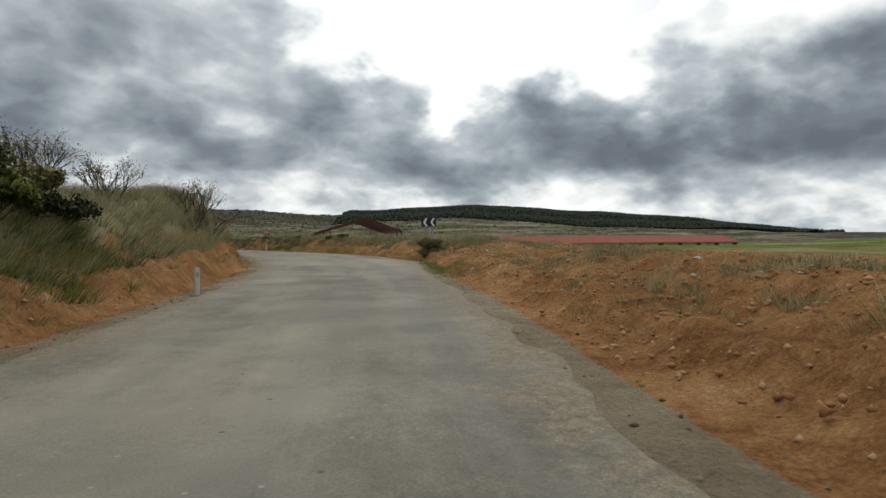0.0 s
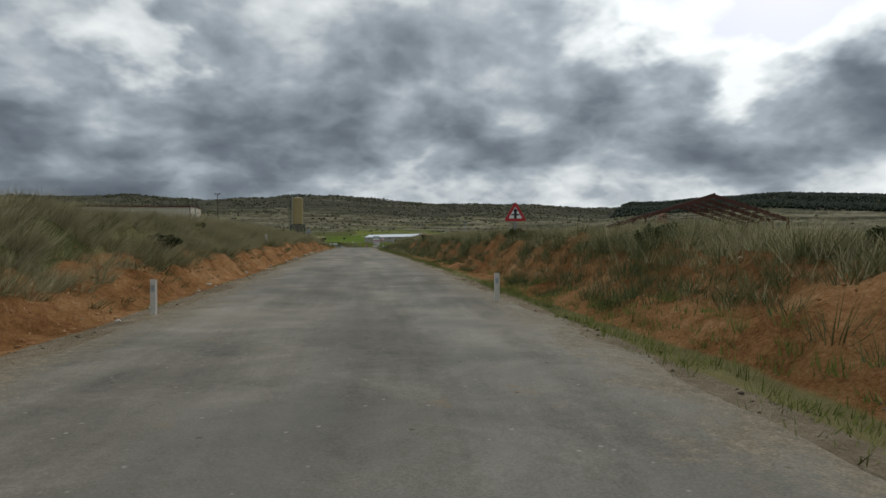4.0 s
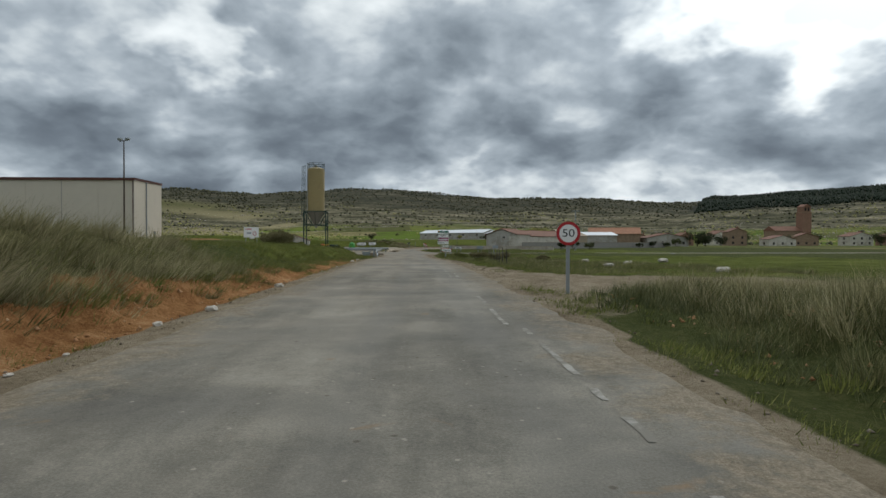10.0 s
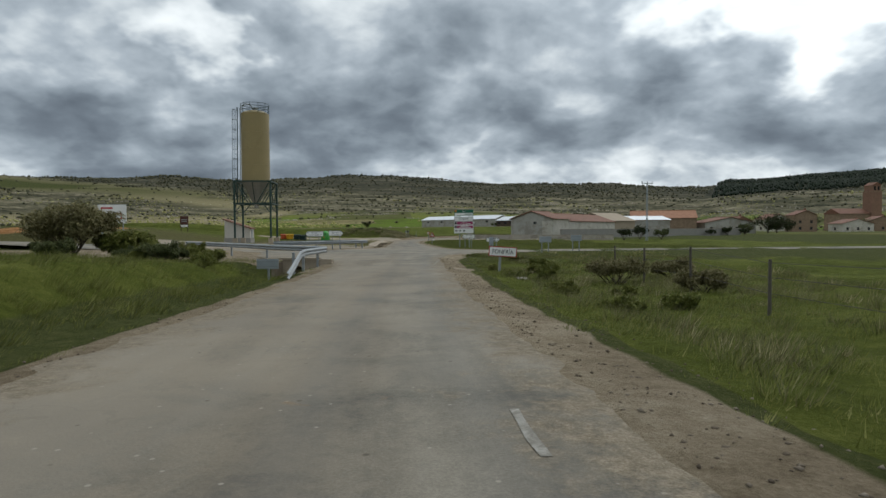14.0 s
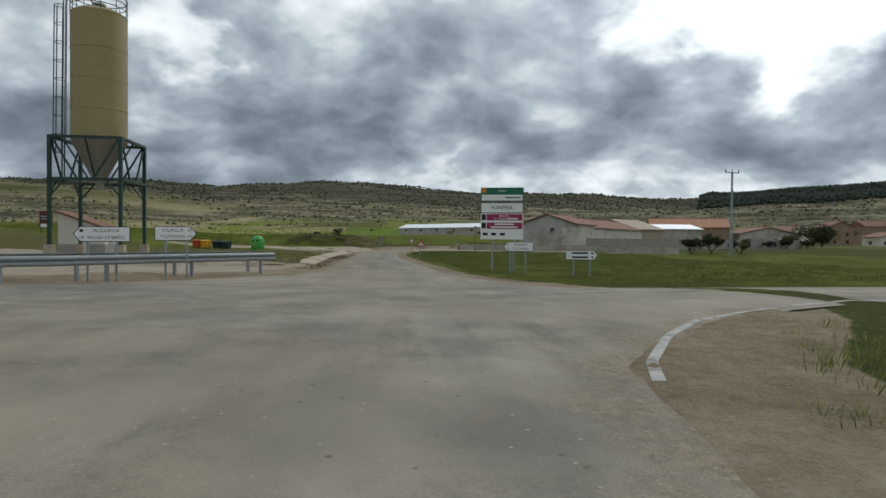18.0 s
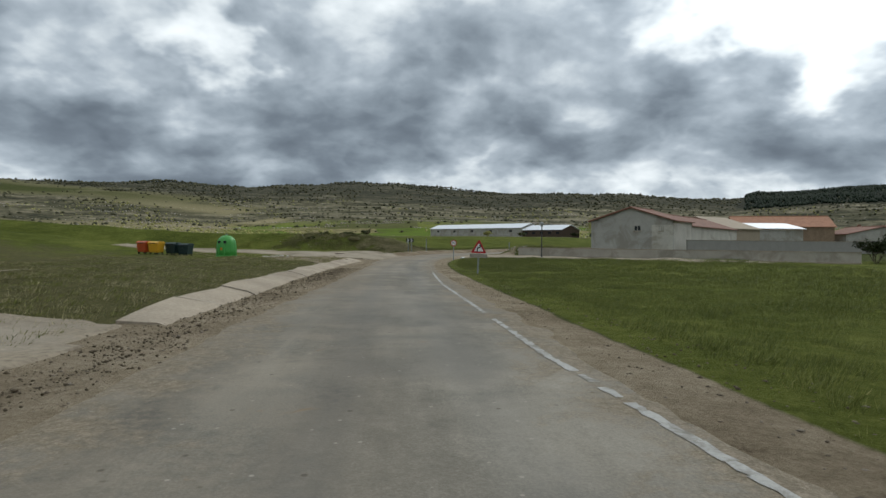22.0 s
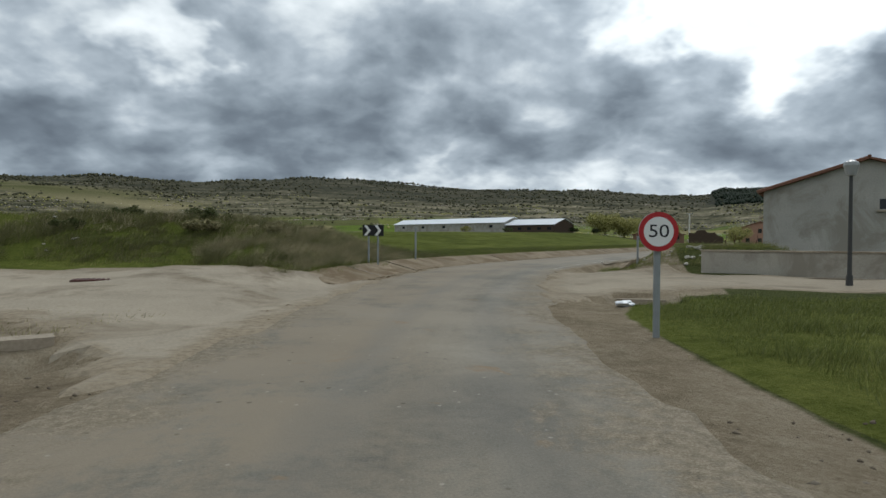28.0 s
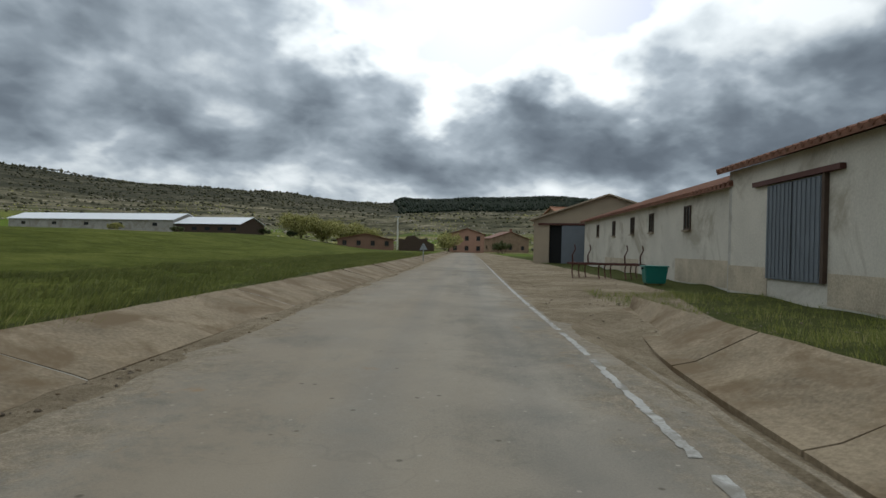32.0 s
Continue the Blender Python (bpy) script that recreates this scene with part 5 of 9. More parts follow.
    part("nave_roof", prism_y([(0.5, 8.5), (11.5, 8.5), (6, 11.2)], -17.4, 0), TILE, t)
    # the house at the end of the street, red-roofed sheds and a ruin
    t = simple_house("brick_house", (112.2, 471.8, ground_at(116, 470)), -36, 9.5, 9, 5.2, 1.5, material("pinkish_brick", (0.40, 0.235, 0.165), rough=0.9, var=0.2, scale=0.8, fine=7, bump=0.3), TILE, "two storey pinkish brick house at the end of the street", 3, 2)
    t = simple_house("low_red_house", (80.5, 475.0, ground_at(86, 471)), -27, 14, 7, 2.2, 1.5, BRICK, TILE, "long low house with faded red tile roof", 4)
    t = thing("ruined_wall", (94.0, 468.0, ground_at(98, 465)), -30, "dark ruined stone walls with uneven top", "ruin")
    bm = prism([(0, -0.8), (9, -0.8), (9, 1.8), (7.4, 2.4), (6.8, 3.2), (5.0, 3.0), (4.2, 3.9), (2.2, 3.7), (1.5, 2.9), (0, 3.1)], 0, 0.6)
    part("front_wall", bm, WOOD_DARK, t)
    part("side_wall", prism_y([(0.6, -0.8), (6, -0.8), (6, 1.6), (3, 2.8), (0.6, 3.0)], 0, 0.6), WOOD_DARK, t)
    # hangar beside the street
    t = thing("hangar", (61.6, 383.6, 1.15), -54, "big beige hangar with open sliding door", "hangar")
    W2, L2, ev, rg = 15.0, 12.0, 4.0, 6.5
    BEIGE = material("beige_hangar_wall", (0.37, 0.30, 0.215), rough=0.85, var=0.12, scale=0.6, fine=10, bump=0.2)
    g = [(0, -1), (W2, -1), (W2, ev), (W2 / 2, rg), (0, ev)]
    part("front_wall", prism([(0, -1), (1.6, -1), (1.6, 3.5), (W2 - 5, 3.5), (W2 - 5, -1), (W2, -1), (W2, ev), (W2 / 2, rg), (0, ev)], 0, 0.3), BEIGE, t)
    part("rear_wall", prism(g, L2 - 0.3, L2), BEIGE, t)
    part("side_wall", box(0, 0.3, 0.3, L2 - 0.3, -1, ev - 0.02), BEIGE, t)
    part("side_wall", box(W2 - 0.3, W2, 0.3, L2 - 0.3, -1, ev - 0.02), BEIGE, t)
    for sg in (0, 1):
        xe = -0.4 if sg == 0 else W2 + 0.4
        part("roof_slope", prism([(xe, ev - 0.1), (W2 / 2, rg + 0.02), (W2 / 2, rg + 0.17), (xe, ev + 0.05)], -0.5, L2 + 0.3), BEIGE, t)
    dr = part("sliding_door", box(2.9, W2 - 5.2, -0.14, -0.03, -0.4, 3.45), DOOR_GREY, t)
    part("door_rail", box(0.5, W2 - 2, -0.2, 0.0, 3.5, 3.7), STEEL_RUST, t)
    # near-black sheet just behind the doorway, in place of the hangar's inner shade
    part("doorway_shade_sheet", box(1.6, W2 - 5, 0.32, 0.36, -0.5, 3.5), OPENING_SHADE, t)
    # long shed with bright red roof across the ploughed field
    dx, dy = 148.0 - 84.0, 88.0 - 105.0
    L3 = math.hypot(dx, dy)
    t = thing("red_roof_shed", (84.0, 105.0, 1.9), math.degrees(math.atan2(dy, dx)), "long low livestock shed with bright red roof", "shed")
    part("front_wall", box(0, L3, 0, 0.3, -1.5, 0.35), PALE_RENDER, t)
    part("rear_wall", box(0, L3, 11.7, 12, -1.5, 0.35), PALE_RENDER, t)
    for x0 in (0, L3 - 0.3):
        part("end_wall", prism_y([(0.3, -1.5), (11.7, -1.5), (11.7, 0.3), (6, 2.0), (0.3, 0.3)], x0, x0 + 0.3), PALE_RENDER, t)
    part("roof_slope", prism_y([(-0.5, 0.25), (6, 2.1), (6, 2.2), (-0.5, 0.35)], -0.4, L3 + 0.4), BRIGHT_TILE, t)
    part("roof_slope", prism_y([(12.5, 0.25), (6, 2.1), (6, 2.2), (12.5, 0.35)], -0.4, L3 + 0.4), BRIGHT_TILE, t)
    for i in range(12):
        x = 2 + i * (L3 - 4) / 11
        part("window", box(x, x + 1.4, -0.03, 0.0, -0.5, 0.1), GLASS_DARK, t)


def prism_y(pts, x0, x1):
    """An outline in y and z, pushed from x0 to x1."""
    bm = bmesh.new()
    a = [bm.verts.new((x0, y, z)) for y, z in pts]
    b = [bm.verts.new((x1, y, z)) for y, z in pts]
    n = len(pts)
    bm.faces.new(a)
    bm.faces.new(b[::-1])
    for i in range(n):
        bm.faces.new((a[(i + 1) % n], a[i], b[i], b[(i + 1) % n]))
    bmesh.ops.recalc_face_normals(bm, faces=bm.faces)
    return bm


build_warehouse()
build_metal_shed()
build_silo()
build_pump_hut()
build_frame_shed()
build_far_buildings()


# ---------- paved side roads, aprons and gutters ----------
def slab_poly(name, pts, mat, lift=0.03, thick=0.25, label="", kind="structure", parent=None, zfun=None):
    """A paved patch with the outline pts, following the ground's height at its corners."""
    bm = bmesh.new()
    top = []
    for x, y in pts:
        z = (zfun(x, y) if zfun else ground_at(x, y)) + lift
        top.append(bm.verts.new((x, y, z)))
    f = bm.faces.new(top)
    r = bmesh.ops.extrude_face_region(bm, geom=[f])
    for v in r["geom"]:
        if isinstance(v, bmesh.types.BMVert):
            v.co.z -= thick
    bmesh.ops.recalc_face_normals(bm, faces=bm.faces)
    ob = part(name, bm, mat, parent)
    return tagged(ob, label, "", kind=kind) if parent is None else ob


def strip(name, line, width, mat, lift, label, z_of):
    """A paved strip of a given width along a line of places."""
    pts = np.array(line, float)
    s = np.r_[0, np.cumsum(np.hypot(*np.diff(pts, axis=0).T))]
    q = np.arange(0, s[-1], 1.0)
    x, y = np.interp(q, s, pts[:, 0]), np.interp(q, s, pts[:, 1])
    dx, dy = np.gradient(x), np.gradient(y)
    n = np.hypot(dx, dy)
    nx, ny = dy / n, -dx / n
    V, F = [], []
    K = 5
    for i in range(len(q)):
        w = np.interp(q[i], s, width) if isinstance(width, (list, tuple)) else width
        for k in range(K):
            a = (k / (K - 1) - 0.5) * w
            px, py = x[i] + nx[i] * a, y[i] + ny[i] * a
            V.append((px, py, z_of(x[i], y[i]) + lift - (0.05 if k in (0, K - 1) else 0) - (0.12 if i == 0 else 0)))
    for i in range(len(q) - 1):
        for k in range(K - 1):
            F.append((i * K + k, i * K + k + 1, (i + 1) * K + k + 1, (i + 1) * K + k))
    me = mesh_of(name, V, F, mat, smooth=True)
    rim = me.attributes.new("rim", "FLOAT", "POINT")
    rim.data.foreach_set("value", np.full(len(V), 1.2, dtype=np.float32))
    uvl = me.uv_layers.new(name="along")
    for lp in me.loops:
        i, k = divmod(lp.vertex_index, K)
        uvl.data[lp.index].uv = (k * 1.5, q[i])
    return tagged(new(name, me), label, "road", kind="structure")


def flat(z):
    return lambda x, y: z


strip("side_road", [(11.5, 242.6), (17, 242.2), (20, 243.4), (24, 244.4), (40, 245.4), (80, 249.9), (160, 263)], [11, 8.6, 6.2, 4.5, 4.2, 4.2, 4.4], ASPHALT, 0.0, "worn asphalt side road across green fields", lambda x, y: 1.0 + 0.02)
strip("side_road", [(13.0, 241.0), (7, 241.2), (-2, 243.6), (-16, 249.5), (-40, 262), (-90, 280)], [16, 12, 8.2, 7, 6.5, 6.5], ASPHALT, 0.0, "worn asphalt side road past the silo yard", lambda x, y: 1.03 + max(0.0, -4 - x) * 0.022)

# ---------- signs ----------
MORTAR = material("grey_mortar", (0.33, 0.31, 0.27), rough=0.95, var=0.2, scale=5, fine=40)


def lettering(text, size, mat, parent, x, z, y=-0.012, width=None, align="CENTER", name="lettering"):
    """Raised print in the built-in font, facing -y."""
    cu = bpy.data.curves.new(name, "FONT")
    cu.body, cu.size, cu.align_x, cu.align_y, cu.extrude = text, size, align, "CENTER", 0.0015
    tmp = new("lettering_curve", cu)
    dg = bpy.context.evaluated_depsgraph_get()
    me = bpy.data.meshes.new_from_object(tmp.evaluated_get(dg))
    bpy.data.objects.remove(tmp)
    me.materials.clear()
    me.materials.append(mat)
    ob = new(name, me)
    ob.parent = parent
    ob.matrix_basis = pose(x, y, z, 90, 0, 0)
    if width and len(me.vertices):
        xs = [v.co.x for v in me.vertices]
        ob.scale = (width / (max(xs) - min(xs)), 1, 1)
    return ob


def bar(parent, x, z, w, h, mat, y=-0.012, name="print_bar"):
    return part(name, box(x - w / 2, x + w / 2, y - 0.002, y + 0.002, z - h / 2, z + h / 2), mat, parent)


def poly_plate(pts, y0, y1, round_r=0.0, seg=5):
    """A plate of outline pts in x and z, with rounded corners."""
    out = []
    n = len(pts)
    for i in range(n):
        p, a, b = Vector(pts[i]), Vector(pts[i - 1]), Vector(pts[(i + 1) % n])
        if not round_r:
            out.append(tuple(p))
            continue
        u, v = (a - p).normalized(), (b - p).normalized()
        half = u.angle(v) / 2
        d = round_r / math.tan(half)
        c = p + (u + v).normalized() * (round_r / math.sin(half))
        s, e = p + u * d - c, p + v * d - c
        a0 = math.atan2(s.y, s.x)
        da = (math.atan2(e.y, e.x) - a0 + math.pi) % (2 * math.pi) - math.pi
        for k in range(seg + 1):
            w = a0 + da * k / seg
            out.append((c.x + round_r * math.cos(w), c.y + round_r * math.sin(w)))
    return prism(out, y0, y1)


def sign_pole(t, x, z0, z1, w=0.08):
    return part("post", box(x - w / 2, x + w / 2, 0.0, w * 0.6, z0, z1), GALV, t, "galvanised steel post")


def triangle_sign(at, yaw, base_z, side, kind_label, picture, plate=False, lean=0.0):
    """A warning triangle; at is the foot of the post, base_z the height of the triangle's lower edge."""
    t = thing("warning_sign", at, yaw, kind_label, "road sign")
    if lean:
        t.matrix_world = t.matrix_world @ pose(0, 0, 0, 0, lean, 0)
    h = side * 0.866
    sign_pole(t, 0, -0.5, base_z + h * 0.75)
    tri = [(-side / 2, base_z), (side / 2, base_z), (0, base_z + h)]
    back = part("plate", poly_plate(tri, -0.035, -0.005, side * 0.06), SIGN_BACK, t, "grey metal sign plate")
    part("red_border", poly_plate(tri, -0.041, -0.035, side * 0.06), SIGN_RED, t)
    k = 0.115 * side
    inner = [(-side / 2 + k * 1.73, base_z + k), (side / 2 - k * 1.73, base_z + k), (0, base_z + h - 2 * k)]
    part("face", poly_plate(inner, -0.046, -0.041, side * 0.03), SIGN_WHITE, t)
    y = -0.05
    c = base_z + h * 0.36
    if picture == "priority":
        part("symbol", prism([(-0.05, c - 0.17), (0.05, c - 0.17), (0.05, c + 0.10), (0.10, c + 0.10), (0, c + 0.24), (-0.10, c + 0.10), (-0.05, c + 0.10)], y, -0.046), SIGN_BLACK, t)
        part("symbol", box(-0.16, 0.16, y, -0.046, c - 0.06, c), SIGN_BLACK, t)
    elif picture == "bends":
        bm = prism([(-0.10, c - 0.19), (-0.04, c - 0.19), (-0.04, c - 0.02), (0.10, c + 0.04), (0.10, c + 0.12), (0.15, c + 0.12), (0.07, c + 0.23), (-0.01, c + 0.12), (0.04, c + 0.12), (0.04, c + 0.085), (-0.10, c + 0.03)], y, -0.046)
        part("symbol", bm, SIGN_BLACK, t)
    if plate:
        p = part("distance_plate", box(-side * 0.55, side * 0.55, -0.03, -0.005, base_z - 0.24, base_z - 0.04), material("faded_grey_plate", (0.30, 0.27, 0.22), rough=0.7, var=0.3, scale=6, fine=40), t)
    return t


def round_sign(at, yaw, cz, dia, text, label):
    t = thing("speed_limit_sign", at, yaw, label, "road sign")
    sign_pole(t, 0, -0.5, cz + dia * 0.3, 0.09)
    rot = Matrix.Translation((0, 0, cz)) @ pose(0, 0, 0, 90, 0, 0)
    def disc(r, y0, y1):
        bm = bmesh.new()
        bmesh.ops.create_cone(bm, cap_ends=True, segments=48, radius1=r, radius2=r, depth=abs(y1 - y0), matrix=Matrix.Translation((0, (y0 + y1) / 2, 0)) @ rot)
        return bm
    part("plate", disc(dia / 2, -0.035, -0.005), SIGN_BACK, t)
    part("red_ring", disc(dia / 2, -0.041, -0.035), SIGN_RED, t)
    part("face", disc(dia * 0.375, -0.046, -0.041), SIGN_WHITE, t)
    lettering(text, dia * 0.46, SIGN_BLACK, t, 0, cz, y=-0.048, width=dia * 0.5)
    return t


def chevron_sign(at, yaw, z0, w, h, right, label):
    t = thing("chevron_sign", at, yaw, label, "road sign")
    for x in (-w * 0.22, w * 0.22):
        sign_pole(t, x, -0.6, z0 + h * 0.8, 0.07)
    part("panel", box(-w / 2, w / 2, -0.03, -0.004, z0, z0 + h, 0.004), SIGN_BLACK, t, "black panel")
    s = 1 if right else -1
    n = 2
    for i in range(n):
        cx = (-w / 2 + w * (i + 0.5) / n) - s * w * 0.02
        a, b = w * 0.11, w * 0.14
        pts = [(cx - s * (a + b) / 2 - s * a * 0.3, z0 + 0.02), (cx - s * (a + b) / 2 - s * a * 0.3 + s * b, z0 + 0.02), (cx + s * (b + a) / 2 + s * a * 0.3, z0 + h / 2), (cx - s * (a + b) / 2 - s * a * 0.3 + s * b, z0 + h - 0.02), (cx - s * (a + b) / 2 - s * a * 0.3, z0 + h - 0.02), (cx + s * (a - b) / 2 + s * a * 0.3, z0 + h / 2)]
        part("chevron", prism(pts, -0.036, -0.03), SIGN_WHITE, t, "white chevron")
    return t


def arrow_sign(at, yaw, z0, w, h, right, lines, label):
    """A direction board with a pointed end."""
    t = thing("direction_sign", at, yaw, label, "road sign")
    for x in (-w * 0.25, w * 0.25):
        sign_pole(t, x, -0.6, z0 + h * 0.9, 0.07)
    s = 1 if right else -1
    pt = h * 0.45
    def out(m):
        return [(-s * (w / 2 - m), z0 + m), (s * (w / 2 - pt - m * 0.3), z0 + m), (s * (w / 2 - m * 1.6), z0 + h / 2), (s * (w / 2 - pt - m * 0.3), z0 + h - m), (-s * (w / 2 - m), z0 + h - m)]
    part("plate", prism(out(0.0), -0.03, -0.004), SIGN_BLACK, t, "black rim")
    part("face", prism(out(0.022), -0.035, -0.03), SIGN_WHITE, t)
    for i, (num, word) in enumerate(lines):
        z = z0 + h * (0.72 - 0.44 * i) if len(lines) > 1 else z0 + h / 2
        if word:
            lettering(word, h * 0.30, SIGN_BLACK, t, -s * w * 0.07 if right else w * 0.08, z, y=-0.037, width=min(w * 0.66, 0.052 * len(word) * h / 0.24 * 1.05))
        else:
            bar(t, -s * w * 0.06, z, w * 0.5, h * 0.18, SIGN_BLACK, y=-0.036)
        if num:
            lettering(num, h * 0.30, SIGN_BLACK, t, (w * 0.32) if right else (-w * 0.35), z, y=-0.037)
        else:
            bar(t, (w * 0.32) if right else (-w * 0.35), z, w * 0.06, h * 0.18, SIGN_BLACK, y=-0.036)
    return t


def plain_sign_back(at, yaw, z0, w, h, posts, label, split=False):
    t = thing("sign_back", at, yaw, label, "road sign")
    for x in posts:
        sign_pole(t, x, -0.6, z0 + h * 0.9, 0.08)
    part("plate", box(-w / 2, w / 2, -0.035, -0.005, z0, z0 + h, 0.004), SIGN_BACK, t)
    for z in (z0 + h * 0.25, z0 + h * 0.75):
        part("stiffener", box(-w / 2 + 0.03, w / 2 - 0.03, -0.055, -0.035, z - 0.02, z + 0.02), GALV, t)
    return t


def on_ground(x, y):
    return (x, y, ground_at(x, y))


def build_signs():
    chevron_sign(on_ground(18.15, 29.6), -28, 2.9 - 0.24 - ground_at(18.15, 29.6), 0.86, 0.5, False, "black bend sign with two white chevrons above a shrub")
    g = on_ground(21.6, 73.8)
    triangle_sign(g, -6, 3.4 - g[2], 0.9, "priority junction warning triangle above tall grass", "priority")
    g = on_ground(6.8, 140.3)
    triangle_sign(g, 168, 4.15 - g[2], 0.9, "grey back of a leaning warning triangle in the grass", "priority", lean=-5)
    g = on_ground(18.0, 153.7)
    round_sign(g, -4, 3.4 - g[2], 0.62, "50", "red ringed fifty speed limit sign by the dirt track")
    g = on_ground(13.9, 312.6)
    round_sign(g, -6, 2.1 - g[2], 0.6, "50", "red ringed fifty speed limit sign beside green field")
    g = on_ground(14.4, 287.7)
    triangle_sign(g, -6, 1.68 - g[2], 0.88, "double bend warning triangle with a faded plate below", "bends", plate=True, lean=2)
    g = on_ground(9.0, 329.7)
    chevron_sign(g, -16, 2.3 - 0.22 - g[2], 0.95, 0.48, True, "black bend sign with two white chevrons by green crop")
    # place-name sign
    g = on_ground(17.05, 217.5)
    t = thing("place_name_sign", g, -3, "white place name sign with red border", "road sign")
    t.matrix_world = t.matrix_world @ pose(0, 0, 0, 0, 3.5, 0)
    z0 = 1.68 - g[2]
    part("post", box(-0.16, -0.05, 0.0, 0.08, -0.6, z0 + 0.4), GALV, t)
    part("red_border", box(-0.65, 0.65, -0.03, -0.004, z0, z0 + 0.46, 0.004), SIGN_RED, t)
    part("face", box(-0.615, 0.615, -0.036, -0.03, z0 + 0.035, z0 + 0.425), SIGN_WHITE, t)
    lettering("FONFRÍA", 0.29, SIGN_BLACK, t, 0, z0 + 0.215, y=-0.038, width=0.98)
    # tall board
    g = on_ground(17.9, 259.4)
    t = thing("village_board", g, -12, "tall white village board with green and magenta strips", "sign board")
    b0, b1 = 2.45 - g[2], 5.25 - g[2]
    w = 2.25
    for x in (-w * 0.22, w * 0.28):
        sign_pole(t, x, -0.6, b1 - 0.1, 0.1)
    H = b1 - b0
    def panel(name, za, zb, mat, m=0.0):
        return part(name, box(-w / 2 + m, w / 2 - m, -0.05, -0.004, b0 + H * za, b0 + H * zb, 0.005), mat, t)
    p = panel("top_panel", 0.72, 0.98, SIGN_GREEN)
    part("white_strip", box(-w / 2 + 0.05, w / 2 - 0.05, -0.056, -0.05, b0 + H * 0.735, b0 + H * 0.845), SIGN_WHITE, p)
    part("orange_square", box(-w / 2 + 0.06, -w / 2 + 0.28, -0.056, -0.05, b0 + H * 0.885, b0 + H * 0.965), SIGN_ORANGE, p)
    lettering("Jiloca", 0.19, SIGN_WHITE, p, 0.02, b0 + H * 0.92, y=-0.053)
    bar(p, w * 0.25, b0 + H * 0.79, w * 0.36, 0.07, SIGN_GREEN, y=-0.058)
    panel("name_panel_rim", 0.50, 0.695, SIGN_BLACK)
    n = part("name_panel", box(-w / 2 + 0.03, w / 2 - 0.03, -0.056, -0.05, b0 + H * 0.51, b0 + H * 0.685), SIGN_WHITE, t)
    lettering("FONFRÍA", 0.30, SIGN_BLACK, n, 0, b0 + H * 0.597, y=-0.058, width=1.12)
    low = panel("lower_panel", 0.0, 0.49, SIGN_WHITE)
    for za, words in ((0.36, ("Iglesia de", "San Miguel")), (0.20, ("", ""))):
        sp = part("magenta_strip", box(-w / 2 + 0.32, w / 2 - 0.05, -0.056, -0.05, b0 + H * za, b0 + H * (za + 0.12)), SIGN_PURPLE, low)
        part("pictogram", box(-w / 2 + 0.05, -w / 2 + 0.28, -0.056, -0.05, b0 + H * za + 0.02, b0 + H * (za + 0.115)), SIGN_BLACK, low)
        for i, wd in enumerate(words):
            z = b0 + H * (za + 0.088 - 0.056 * i)
            if wd:
                lettering(wd, 0.14, SIGN_WHITE, sp, 0.12 if i == 0 else -0.12, z, y=-0.058)
            else:
                bar(sp, 0.12, z, 1.0 + 0.4 * i, 0.07, SIGN_WHITE, y=-0.058)
    bar(low, w * 0.24, b0 + H * 0.392, 0.6, 0.07, SIGN_WHITE, y=-0.06)
    for x in (-0.86, -0.42, 0.05):
        part("pictogram", box(x - 0.14, x + 0.12, -0.056, -0.05, b0 + H * 0.075, b0 + H * 0.125), SIGN_BLACK, low)
    # direction boards
    g = on_ground(18.2, 256.4)
    arrow_sign(g, -8, 2.1 - 0.22 - g[2], 1.45, 0.46, False, (("10", "OLALLA"), ("15", "CUTANDA")), "white direction board pointing along the side road")
    g = on_ground(20.8, 254.7)
    arrow_sign(g, -14, 1.75 - 0.2 - g[2], 1.45, 0.44, True, ((None, None), (None, None)), "white direction board standing in green field")
    g = on_ground(2.4, 249.2)
    arrow_sign(g, 14, 2.5 - 0.23 - g[2], 1.75, 0.52, False, ((None, "ALLUEVA"), ("14", "SEGURA DE BAÑOS")), "white direction board behind the guard rail")
    g = on_ground(4.35, 250.6)
    arrow_sign(g, 10, 2.55 - 0.23 - g[2], 1.45, 0.52, True, (("10", "OLALLA"), ("15", "CUTANDA")), "white direction board behind the guard rail")
    # backs of signs
    plain_sign_back(on_ground(18.3, 233.5), 20, 0.75, 0.34, 0.6, (-0.1, 0.12), "narrow grey back of a sign on two posts")
    plain_sign_back(on_ground(23.6, 240.0), 12, 0.85, 1.1, 0.5, (-0.3, 0.3), "grey back of a direction sign on two posts")
    plain_sign_back(on_ground(26.3, 240.3), 12, 0.85, 1.0, 0.5, (-0.3, 0.3), "grey back of a direction sign on two posts")
    plain_sign_back(on_ground(6.6, 216.0), -6, 1.0, 0.98, 0.44, (0.02,), "grey back of a wide sign above grassy ditch")
    # white advertising panel and dark info panel beyond
    g = on_ground(-18.5, 251.5)
    t = thing("notice_panel", g, 8, "white notice panel with red emblem on two posts", "sign board")
    z0 = 3.7 - g[2]
    for x in (-1.0, 1.0):
        sign_pole(t, x, -0.6, z0 + 1.6, 0.1)
    part("panel", box(-1.35, 1.35, -0.05, -0.004, z0, z0 + 1.9, 0.01), SIGN_WHITE, t)
    part("red_emblem", prism([(0.6 + 0.34 * math.cos(a), z0 + 0.7 + 0.4 * math.sin(a)) for a in np.linspace(0, 2 * math.pi, 17)[:-1]], -0.056, -0.05), SIGN_RED, t)
